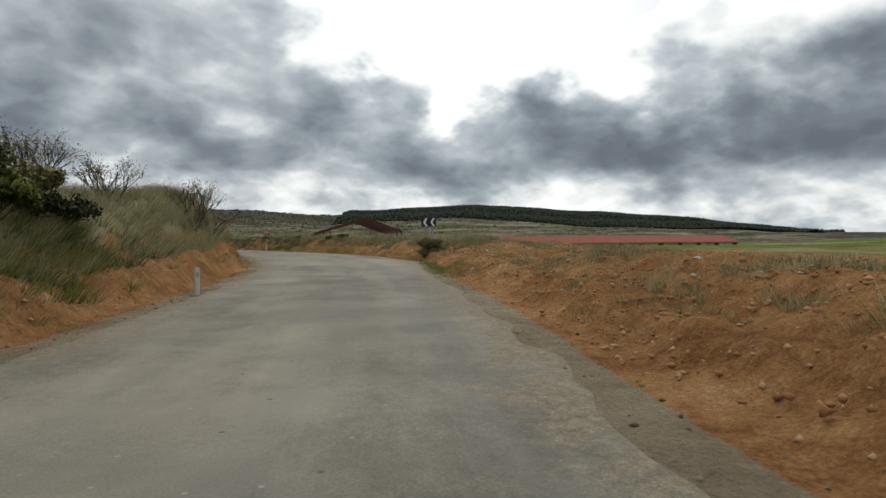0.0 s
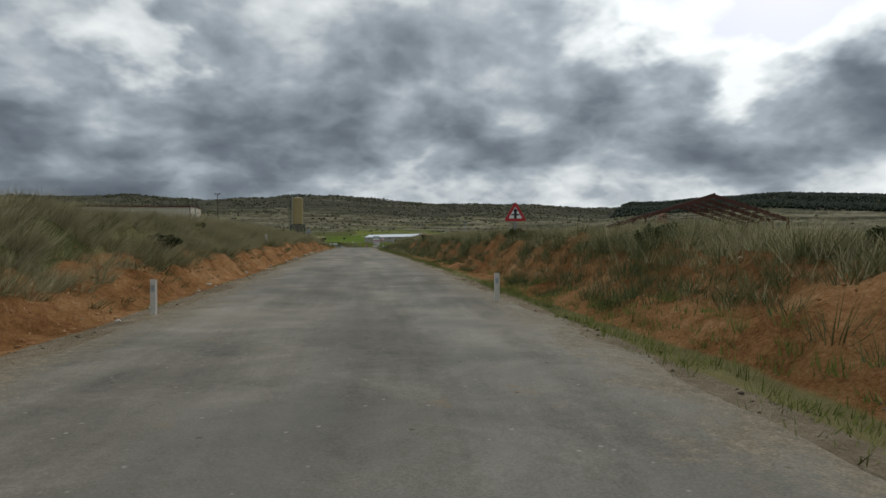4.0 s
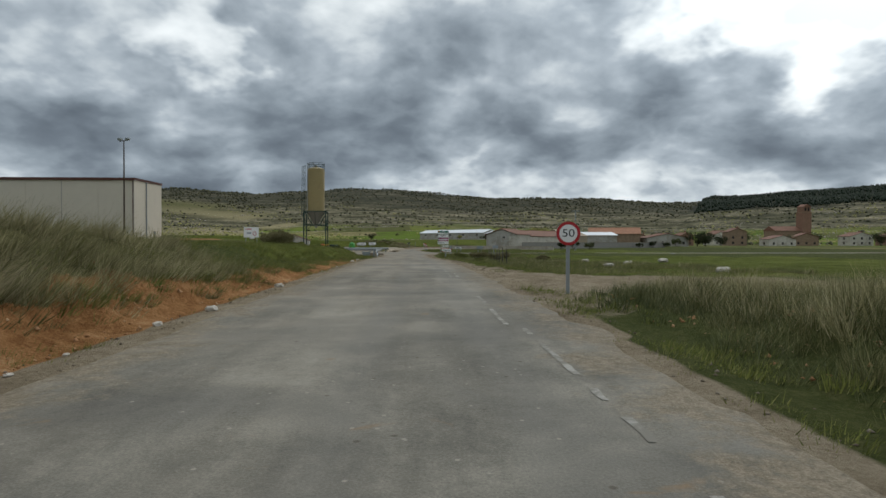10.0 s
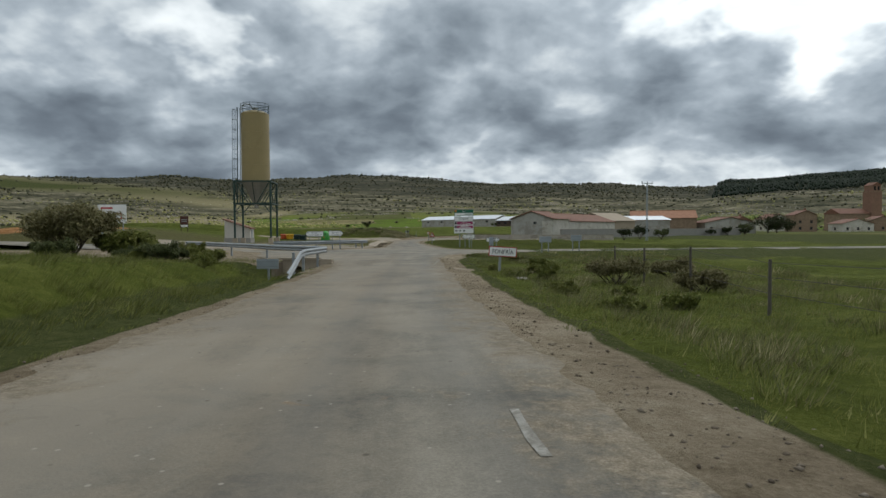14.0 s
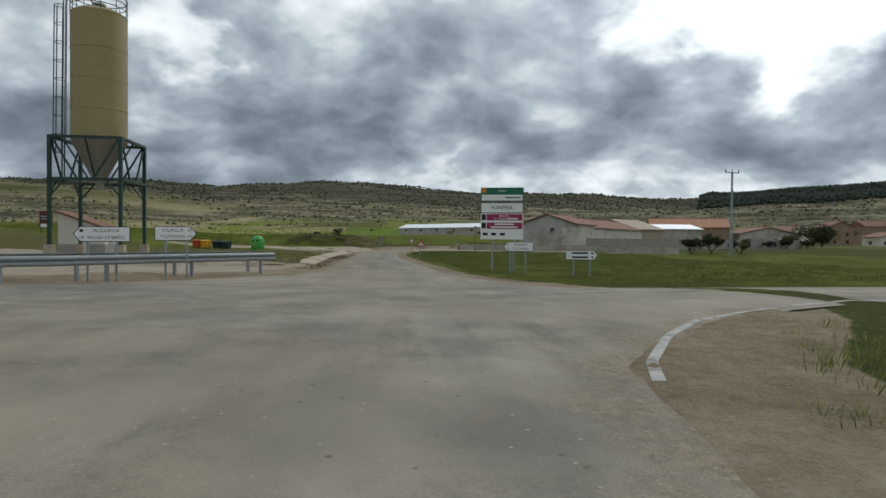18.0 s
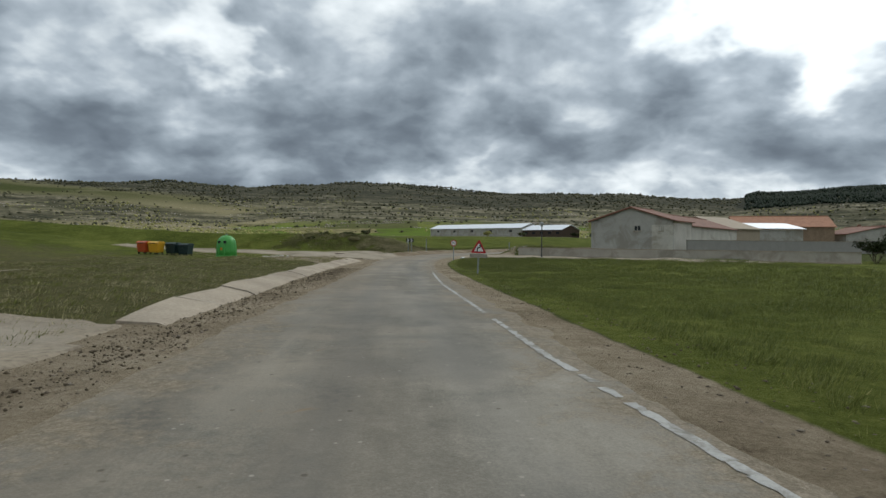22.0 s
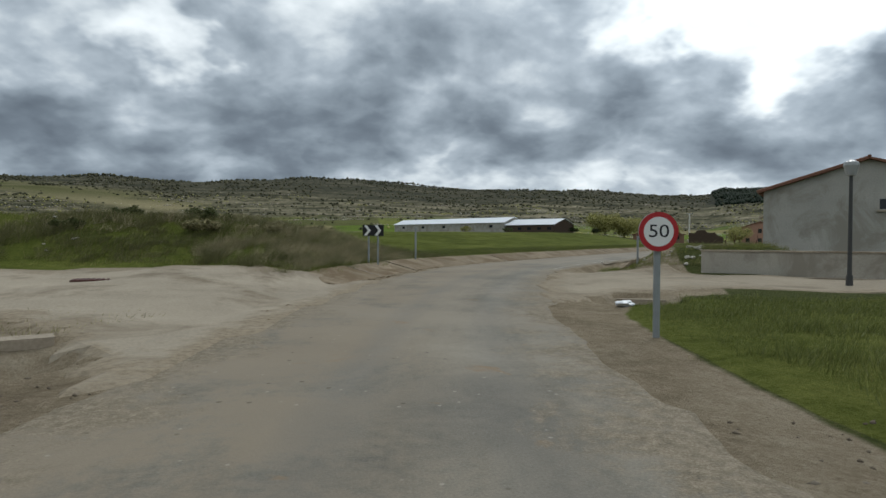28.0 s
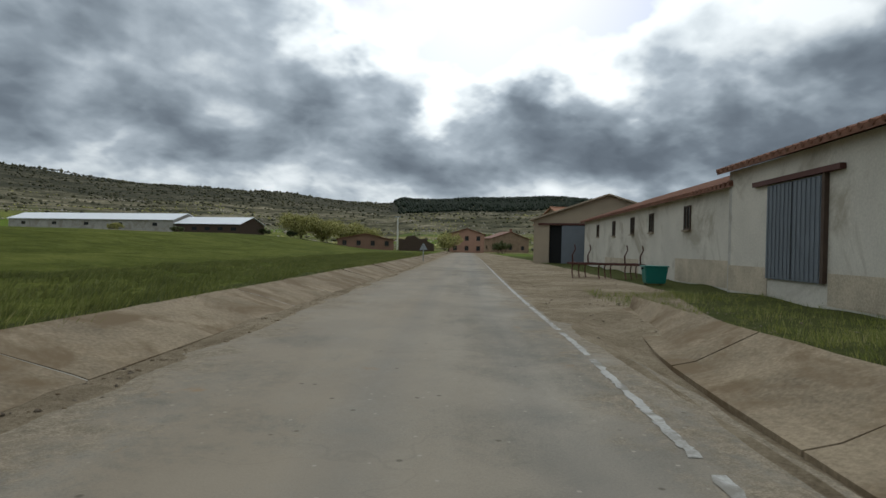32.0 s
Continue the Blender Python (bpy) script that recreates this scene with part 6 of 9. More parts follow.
    part("emblem_centre", prism([(0.6 + 0.24 * math.cos(a), z0 + 0.7 + 0.3 * math.sin(a)) for a in np.linspace(0, 2 * math.pi, 17)[:-1]], -0.06, -0.056), SIGN_WHITE, t)
    bar(t, -0.5, z0 + 1.55, 1.1, 0.16, SIGN_RED, y=-0.052)
    bar(t, -0.4, z0 + 0.8, 0.8, 0.3, SIGN_BACK, y=-0.052)
    g = on_ground(-36.0, 313.0)
    t = thing("info_panel", g, 10, "dark brown information panel on posts", "sign board")
    b0 = 3.5 - g[2]
    for x in (-0.6, 0.6):
        part("post", rod((x, 0.05, -0.5), (x, 0.05, b0 + 2.3), 0.06), WOOD_DARK, t)
    part("panel", box(-0.8, 0.8, -0.06, 0.0, b0, b0 + 2.3, 0.01), STEEL_RUST, t)
    bar(t, 0, b0 + 0.3, 1.3, 0.45, SIGN_WHITE, y=-0.063)
    bar(t, 0, b0 + 1.2, 1.0, 0.14, SIGN_BACK, y=-0.063)
    bar(t, 0, b0 + 1.55, 1.2, 0.14, SIGN_BACK, y=-0.063)
    # bend sign far down the street
    p, n = center(400.0)
    q = p[:2] - n * 3.9
    triangle_sign((q[0], q[1], ground_at(q[0], q[1])), 140, 1.2, 0.8, "grey back of a warning triangle by the crop", "priority")


build_signs()


# ---------- marker posts, poles, guard rails ----------
def marker_post():
    t = thing("marker_post", (0, 0, 0), 0, "dirty white roadside marker post", "marker post", "marker posts")
    bm = bmesh.new()
    pts = [(-0.06, 0.0), (-0.045, -0.045), (0.045, -0.045), (0.06, 0.0), (0.045, 0.045), (-0.045, 0.045)]
    a = [bm.verts.new((x, y, -0.3)) for x, y in pts]
    b = [bm.verts.new((x, y, 0.62 + 0.03 * (y < 0))) for x, y in pts]
    for i in range(6):
        bm.faces.new((a[i], a[(i + 1) % 6], b[(i + 1) % 6], b[i]))
    bm.faces.new(b)
    part("shaft", bm, POST_WHITE, t)
    part("reflector", box(-0.035, 0.035, -0.05, -0.044, 0.42, 0.54), SIGN_BACK, t, "dull grey reflector")
    return t


def build_posts():
    first = marker_post()
    places = [(18.75, 63.9), (12.0, 62.7), (2.75, 15.0), (9.9, 87.0)]
    for i, (x, y) in enumerate(places):
        m = pose(*on_ground(x, y), 0, 0, -10 + 7 * i)
        if i == 0:
            first.matrix_world = m
        else:
            copy_thing(first, m)
    # bare sign posts in the crop and on the verge
    for x, y, h, lab in ((11.0, 334.3, 1.75, "slim grey steel post at the crop's edge"), (21.75, 332.0, 1.4, "short grey steel post beside concrete drive")):
        t = thing("steel_post", on_ground(x, y), 0, lab, "post")
        part("shaft", box(-0.045, 0.045, -0.03, 0.03, -0.4, h, 0.008), GALV, t)
        part("cap", box(-0.05, 0.05, -0.035, 0.035, h, h + 0.02), SIGN_BACK, t)
    # lamp post by the low wall
    DARK_POLE = material("dark_grey_pole_paint", (0.055, 0.055, 0.053), rough=0.6, var=0.2, scale=5)
    t = thing("lamp_post", on_ground(24.0, 321.2), 0, "short dark lamp post with a small lantern", "lamp post")
    part("shaft", rod((0, 0, -0.3), (0, 0, 3.45), 0.07, 0.05), DARK_POLE, t)
    part("base", rod((0, 0, -0.1), (0, 0, 0.35), 0.11, 0.09), DARK_POLE, t)
    bm = bmesh.new()
    add_lathe(bm, [(0, 3.95), (0.2, 3.85), (0.22, 3.75), (0.14, 3.45), (0, 3.42)], 12)
    part("lantern", bm, material("grey_lantern_glass", (0.35, 0.36, 0.36), rough=0.3, var=0.1), t)
    # tall pole with two floodlights
    z = ground_at(-24.6, 216.4)
    t = thing("floodlight_pole", (-24.6, 216.4, z), -10, "tall thin pole with two floodlights", "light pole")
    part("shaft", rod((0, 0, -0.5), (0, 0, 16.0 - z), 0.13, 0.07), WOOD_DARK, t)
    part("cross_arm", rod((-0.6, 0, 15.9 - z), (0.6, 0, 16.0 - z), 0.05), WOOD_DARK, t)
    for x in (-0.5, 0.55):
        part("floodlight", box(x - 0.25, x + 0.25, -0.3, 0.15, 16.0 - z, 16.3 - z, 0.04), GALV, t)
    # power line poles
    for x, y, h, lab in ((56.6, 305.2, 11.2, "tall power line mast with a cross arm"), (98.7, 476.8, 8.8, "slim white concrete power pole")):
        z = ground_at(x, y)
        t = thing("power_pole", (x, y, z), 20, lab, "power pole")
        bm = bmesh.new()
        bm_beam(bm, (-0.22, 0, -0.5), (-0.1, 0, h), 0.09, 0.09)
        bm_beam(bm, (0.22, 0, -0.5), (0.1, 0, h), 0.09, 0.09)
        for i in range(12):
            z0, z1 = h * i / 12, h * (i + 1) / 12
            s = 1 if i % 2 else -1
            bm_beam(bm, (-s * 0.16, 0, z0), (s * 0.16, 0, z1), 0.05, 0.05)
        part("mast", bm, SIGN_BACK if h > 10 else SIGN_WHITE, t)
        part("cross_arm", bm_beam(bmesh.new(), (-1.3, 0, h), (1.3, 0, h), 0.12, 0.12), SIGN_BACK, t)
        for x0 in (-1.2, 0.0, 1.2):
            part("insulator", rod((x0, 0, h + 0.05), (x0, 0, h + 0.4), 0.06), PLASTIC_DARK, t)


build_posts()


def rail_beam(bm, line):
    """A W-shaped guard rail beam along a line of 3D points; the face looks to the right of the line's way."""
    prof = [(0.0, -0.155), (0.045, -0.14), (0.08, -0.10), (0.08, -0.065), (0.025, -0.02), (0.0, 0.0), (0.025, 0.02), (0.08, 0.065), (0.08, 0.10), (0.045, 0.14), (0.0, 0.155)]
    rings = []
    pts = [Vector(p) for p in line]
    for i, p in enumerate(pts):
        d = (pts[min(i + 1, len(pts) - 1)] - pts[max(i - 1, 0)])
        d.z = 0
        d.normalize()
        n = Vector((d.y, -d.x, 0))
        rings.append([bm.verts.new(p + n * a + Vector((0, 0, b))) for a, b in prof])
    for a, b in zip(rings, rings[1:]):
        for k in range(len(prof) - 1):
            bm.faces.new((a[k], a[k + 1], b[k + 1], b[k]))
    return bm


def thicken(ob, d):
    md = ob.modifiers.new("sheet", "SOLIDIFY")
    md.thickness = d
    return ob


def guard_rail(name, line, posts, label, flip=False):
    t = thing(name, (0, 0, 0), 0, label, "guard rail")
    ln = line[::-1] if flip else line
    thicken(part("beam", rail_beam(bmesh.new(), ln), GALV, t, smooth=False), 0.012)
    for x, y, z in posts:
        g = min(ground_at(x, y), z - 0.2)
        part("post", box(x - 0.06, x + 0.06, y - 0.05, y + 0.05, g - 0.5, z + 0.12), GALV, t)
    return t


def build_rails():
    a = [(8.3, 212.2, 1.2), (8.2, 213.4, 1.38), (8.0, 215.2, 1.62), (7.7, 217.4, 1.82), (7.6, 219.0, 1.86), (7.7, 221.0, 1.86), (7.9, 223.2, 1.86)]
    guard_rail("guard_rail", a, [(7.45, 217.2, 1.82), (7.4, 219.6, 1.86), (7.6, 222.4, 1.86)], "galvanised guard rail ramping down to the verge")
    b = [(7.95, 223.4, 1.86), (6.0, 225.4, 1.86), (3.4, 228.6, 1.85), (0.4, 232.6, 1.85), (-1.6, 235.6, 1.82), (-6.0, 238.8, 1.9)]
    guard_rail("guard_rail", b, [(6.2, 225.6, 1.85), (3.0, 229.4, 1.85), (-1.4, 235.8, 1.84), (-5.8, 238.9, 1.9)], "galvanised guard rail along the side road", flip=True)
    part_end = [(7.6, 223.25, 1.86), (8.0, 223.5, 1.86)]
    c = [(-0.5, 246.3, 1.66), (1.6, 247.6, 1.66), (4.2, 250.6, 1.66), (7.1, 254.3, 1.64)]
    guard_rail("guard_rail", c, [(0.4, 247.1, 1.66), (2.6, 249.1, 1.66), (4.6, 251.5, 1.66), (6.6, 254.0, 1.64)], "galvanised guard rail island before the silo yard")
    d = [(-1.2, 247.6, 1.7), (1.2, 249.2, 1.7), (3.6, 252.0, 1.7), (6.0, 255.3, 1.68)]
    guard_rail("guard_rail", d, [(-0.6, 247.9, 1.68), (1.4, 249.5, 1.68), (3.7, 252.2, 1.68), (5.8, 255.1, 1.68)], "second galvanised guard rail facing the silo yard", flip=True)
    # culvert under the near rail
    t = thing("culvert", (6.45, 222.7, 0.86), -14, "concrete culvert headwall with a round pipe", "culvert")
    bm = bmesh.new()
    n = 20
    ring_o = [(-0.9, -0.75), (0.9, -0.75), (0.9, 0.5), (-0.9, 0.5)]
    inner = [(0.34 * math.cos(2 * math.pi * i / n), -0.2 + 0.34 * math.sin(2 * math.pi * i / n)) for i in range(n)]
    vo = [bm.verts.new((x, 0, z)) for x, z in inner]
    vi = [bm.verts.new((x, 1.2, z)) for x, z in inner]
    ou = []
    for x, z in inner:
        dx, dz = x, z + 0.2
        k = max(abs(dx) / 0.9, abs(dz) / 0.68)
        ou.append(bm.verts.new((dx / k, 0, -0.2 + dz / k)))
    for i in range(n):
        j = (i + 1) % n
        bm.faces.new((vo[i], vo[j], ou[j], ou[i]))
        bm.faces.new((vo[j], vo[i], vi[i], vi[j]))
    part("headwall", bm, CONCRETE, t)
    part("abutment", box(0.9, 2.0, 0.0, 0.3, -0.9, 0.5), CONCRETE, t)
    # dark sheet added across the pipe's far end to paint its inner shade
    part("pipe_shade_sheet", box(-0.9, 0.9, 1.2, 1.3, -0.9, 0.45), OPENING_SHADE, t)
    part("wing_wall", box(-1.1, -0.9, -0.9, 0.3, -0.9, 0.35), DARK_CONCRETE, t)
    part("cap", box(-1.15, 1.15, -0.1, 0.5, 0.46, 0.58), CONCRETE, t)


build_rails()


# ---------- bins and yard things ----------
def wheeled_bin(at, yaw, body_mat, lid_mat, label):
    t = thing("waste_container", at, yaw, label, "waste container", "row of recycling containers")
    bm = bmesh.new()
    r = bmesh.ops.create_cube(bm, size=1.0)
    for v in r["verts"]:
        k = 1.0 if v.co.z > 0 else 0.86
        v.co = Vector((v.co.x * 1.36 * k, v.co.y * 1.05 * k, 0.2 + (v.co.z + 0.5) * 0.95))
    bmesh.ops.bevel(bm, geom=list(bm.edges), offset=0.05, segments=2, affect="EDGES")
    part("body", bm, body_mat, t)
    bm = prism_y([(-0.56, 1.16), (0.56, 1.16), (0.56, 1.28), (0.3, 1.42), (-0.3, 1.42), (-0.56, 1.26)], -0.71, 0.71)
    part("lid", bm, lid_mat, t)
    part("lid_handle", rod((-0.4, -0.6, 1.22), (0.4, -0.6, 1.22), 0.03), RUBBER, t)
    for x in (-0.5, 0.5):
        for y in (-0.35, 0.35):
            part("wheel", rod((x - 0.03, y, 0.1), (x + 0.03, y, 0.1), 0.1, seg=14), RUBBER, t)
    for z in (0.5, 0.8):
        part("rib", box(-0.66, 0.66, -0.535, -0.5, z, z + 0.05), body_mat, t)
    t.scale = (0.86, 0.86, 0.86)
    return t


def build_yard():
    x0, y0 = -15.6, 312.4
    wheeled_bin(on_ground(x0, y0), -22, PLASTIC_ORANGE, PLASTIC_ORANGE, "orange red recycling container with a paper notice")
    wheeled_bin(on_ground(x0 + 1.25, y0 - 0.35), -20, PLASTIC_YELLOW, PLASTIC_YELLOW, "yellow recycling container on grass")
    wheeled_bin(on_ground(x0 + 2.65, y0 + 0.1), -18, PLASTIC_DARK, PLASTIC_DARK, "dark green waste container on grass")
    wheeled_bin(on_ground(x0 + 3.9, y0 - 0.1), -18, PLASTIC_DARK, PLASTIC_DARK, "dark green waste container on grass")
    t = thing("glass_bank", on_ground(-6.6, 308.8), -12, "round topped green glass recycling igloo", "recycling igloo")
    bm = bmesh.new()
    add_lathe(bm, [(0, 1.92), (0.3, 1.88), (0.55, 1.74), (0.72, 1.5), (0.8, 1.2), (0.84, 0.6), (0.86, 0.12), (0.8, 0.1)], 28)
    part("shell", bm, PLASTIC_GREEN, t, smooth=True)
    bm = bmesh.new()
    add_lathe(bm, [(0.86, 0.16), (0.92, 0.14), (0.92, 0.02), (0.8, 0.0)], 28)
    part("base_ring", bm, PLASTIC_GREEN, t)
    bm = bmesh.new()
    for i in range(10):
        a = 2 * math.pi * i / 10
        pts = [(0.86 * math.cos(a), 0.86 * math.sin(a), 0.15), (0.83 * math.cos(a), 0.83 * math.sin(a), 1.0), (0.74 * math.cos(a), 0.74 * math.sin(a), 1.48), (0.3 * math.cos(a), 0.3 * math.sin(a), 1.88)]
        for p, q in zip(pts, pts[1:]):
            bm_rod(bm, p, q, 0.03, seg=6)
    part("rib", bm, PLASTIC_GREEN, t)
    for a in (-1.9, -1.2):
        part("porthole", rod((0.72 * math.cos(a), 0.72 * math.sin(a), 1.3), (0.84 * math.cos(a), 0.84 * math.sin(a), 1.32), 0.13, seg=16), RUBBER, t)
    part("sticker", box(-0.09, 0.09, -0.875, -0.85, 0.6, 0.82), SIGN_ORANGE, t)
    part("lifting_ring", rod((-0.12, 0, 1.98), (0.12, 0, 1.98), 0.03), GALV, t)
    # plough and teal bin in front of the barn
    t = thing("teal_bin", on_ground(41.6, 354.2), -38, "teal plastic waste bin standing on grass", "bin")
    t.scale = (0.8, 0.8, 0.8)
    bm = bmesh.new()
    r = bmesh.ops.create_cube(bm, size=1.0)
    for v in r["verts"]:
        k = 1.0 if v.co.z > 0 else 0.82
        v.co = Vector((v.co.x * 1.25 * k, v.co.y * 0.95 * k, 0.08 + (v.co.z + 0.5) * 0.92))
    bmesh.ops.bevel(bm, geom=list(bm.edges), offset=0.05, segments=2, affect="EDGES")
    part("body", bm, PLASTIC_TEAL, t)
    part("rim", box(-0.67, 0.67, -0.52, 0.52, 0.98, 1.06, 0.02), PLASTIC_TEAL, t)
    for x in (-0.66, 0.66):
        part("trunnion", rod((x - 0.06, 0, 0.9), (x + 0.06, 0, 0.9), 0.05), RUBBER, t)
    for x in (-0.4, 0.4):
        part("wheel", rod((x - 0.03, 0.3, 0.08), (x + 0.03, 0.3, 0.08), 0.09, seg=12), RUBBER, t)
    t = thing("cultivator", on_ground(43.6, 358.6), -38, "rusty farm cultivator with curved tines", "farm implement")
    for y in (-0.5, 0.2, 0.9):
        part("frame_bar", bm_beam(bmesh.new(), (-1.9, y, 0.75), (1.9, y, 0.75), 0.1, 0.1), STEEL_RUST, t)
    for x in (-1.6, -0.6, 0.6, 1.6):
        part("cross_bar", bm_beam(bmesh.new(), (x, -0.6, 0.78), (x, 1.0, 0.78), 0.09, 0.09), STEEL_RUST, t)
    for i in range(9):
        x = -1.8 + i * 0.45
        y = (-0.5, 0.2, 0.9)[i % 3]
        bm = bmesh.new()
        pts = [(x, y, 0.75), (x, y + 0.25, 0.55), (x, y + 0.22, 0.25), (x, y - 0.05, 0.0)]
        for p, q in zip(pts, pts[1:]):
            bm_beam(bm, p, q, 0.06, 0.03)
        part("tine", bm, STEEL_RUST, t)
    for x in (-1.7, -0.9, 1.0, 1.8):
        bm = bmesh.new()
        pts = [(x, 0.2, 0.8), (x - 0.05, 0.1, 1.2), (x + 0.1, 0.1, 1.5), (x + 0.05, 0.1, 1.75)]
        for p, q in zip(pts, pts[1:]):
            bm_beam(bm, p, q, 0.07, 0.05)
        part("raised_arm", bm, STEEL_RUST, t)
    # low block wall and concrete kerb
    t = thing("low_wall", (22.2, 326.8, 0.55), math.degrees(math.atan2(321.3 - 326.7, 31.0 - 22.2)), "low grey rendered boundary wall", "wall")
    part("wall", box(0, 34, 0, 0.25, -0.6, 0.98), material("pale_plastered_wall", (0.40, 0.365, 0.305), rough=0.93, var=0.18, scale=0.7, fine=16, bump=0.3, stain=((0.29, 0.26, 0.21), 0.5)), t)
    part("coping", box(-0.03, 34, -0.04, 0.29, 0.98, 1.04), CONCRETE, t)
    part("kerb", box(-1.6, 34, -0.5, -0.02, -0.5, 0.06), CONCRETE, t)
    t = thing("compound_wall", (46.5, 335.5, 1.0), 22, "grey block compound wall beside the warehouse", "wall")
    part("wall", box(0, 62, 0, 0.25, -1.2, 1.65), BLOCK, t)
    part("coping", box(0, 62, -0.04, 0.29, 1.65, 1.71), CONCRETE, t)


build_yard()


# ---------- concrete gutters, drives and aprons ----------
def gutter(name, s0, s1, prof, mat, label, piece=3.0, lift=0.0, seed=3):
    """A row of tilted concrete slabs beside the road; prof gives side distance and height over the road from the road's side outwards."""
    rng = random.Random(seed)
    t = tagged(new(name), label, "gutter", kind="structure")
    s = s0
    while s < s1 - 0.5:
        e = min(s + piece, s1)
        bm = bmesh.new()
        n = 5
        rows = []
        jz = rng.uniform(-0.02, 0.02) if seed == 3 else rng.uniform(-0.005, 0.005)
        for k in range(n):
            u = s + 0.02 + (e - s - 0.04) * k / (n - 1)
            p, nn = center(u)
            row = []
            for lat, z in prof(u):
                lat2 = lat + (rng.uniform(-0.05, 0.05) if (lat, z) == prof(u)[-1] else 0)
                row.append(bm.verts.new((p[0] + nn[0] * lat2, p[1] + nn[1] * lat2, p[2] + z + jz + lift)))
            rows.append(row)
        for a, b in zip(rows, rows[1:]):
            for k in range(len(a) - 1):
                bm.faces.new((a[k], a[k + 1], b[k + 1], b[k]))
        r = bmesh.ops.extrude_face_region(bm, geom=list(bm.faces))
        for v in r["geom"]:
            if isinstance(v, bmesh.types.BMVert):
                v.co.z -= 0.15
        bmesh.ops.recalc_face_normals(bm, faces=bm.faces)
        part("slab", bm, mat, t)
        if s > s0 and seed == 3:
            jb = bmesh.new()
            p, nn = center(s)
            pr = prof(s)
            for (l0, z0), (l1, z1) in zip(pr, pr[1:]):
                va = [jb.verts.new((p[0] + nn[0] * l + nn[1] * w, p[1] + nn[1] * l - nn[0] * w, p[2] + z + lift + 0.004)) for l, z, w in ((l0, z0, -0.018), (l1, z1, -0.018), (l1, z1, 0.018), (l0, z0, 0.018))]
                jb.faces.new(va)
            part("mortar_joint", jb, MORTAR, t)
        s = e
    return t


gutter("gutter_west", 269.3, 309.5, lambda u: ((-4.15, -0.10), (-4.45, 0.0 + 0.05 * smooth01((u - 268) / 6)), (-5.25 - 0.1 * math.sin(u), 0.02 + 0.2 * smooth01((u - 268) / 6))), CONCRETE, "pale concrete slab gutter along grass", 3.4)
gutter("gutter_crop", 324.8, 520, lambda u: ((-4.25 + np.interp(u, [326, 345, 380], [0, 0.2, 0.7]), -0.06), (-4.4 + np.interp(u, [326, 345, 380], [0, 0.2, 0.7]), -0.01), (-5.75 + np.interp(u, [326, 345, 380], [0, 0.2, 0.7]), 0.34 * float(smooth01((u - 323.0) / 4.0)))), material("earth_stained_concrete", (0.245, 0.195, 0.132), rough=0.95, var=0.42, scale=0.9, fine=18, bump=0.5, stain=((0.165, 0.12, 0.072), 0.46), spec=0.1), "earth stained concrete gutter along crop", 4.0, lift=0.03)
gutter("gutter_east", 337.0, 358.0, lambda u: ((3.0 + np.interp(u, [337, 345, 352, 358], [0, 0.0, 0.3, 1.3]), np.interp(u, [337, 350, 358], [-0.34, -0.28, -0.05])), (3.35 + np.interp(u, [337, 345, 352, 358], [0, 0.0, 0.3, 1.2]), np.interp(u, [337, 350, 358], [-0.27, -0.2, 0.0])), (4.6, 0.0 + 0.30 * float(smooth01((u - 336.0) / 6.0)))), MATS["earth_stained_concrete"], "wide concrete slab gutter with grass in its crack", 3.6, lift=0.05, seed=5)


def drive(name, pts, label, mat=CONCRETE, lift=0.03):
    return tagged(slab_poly(name, pts, mat, lift, 0.2, label), category="drive")


def lat_at(s, lat):
    p, n = center(s)
    return (float(p[0] + n[0] * lat), float(p[1] + n[1] * lat))


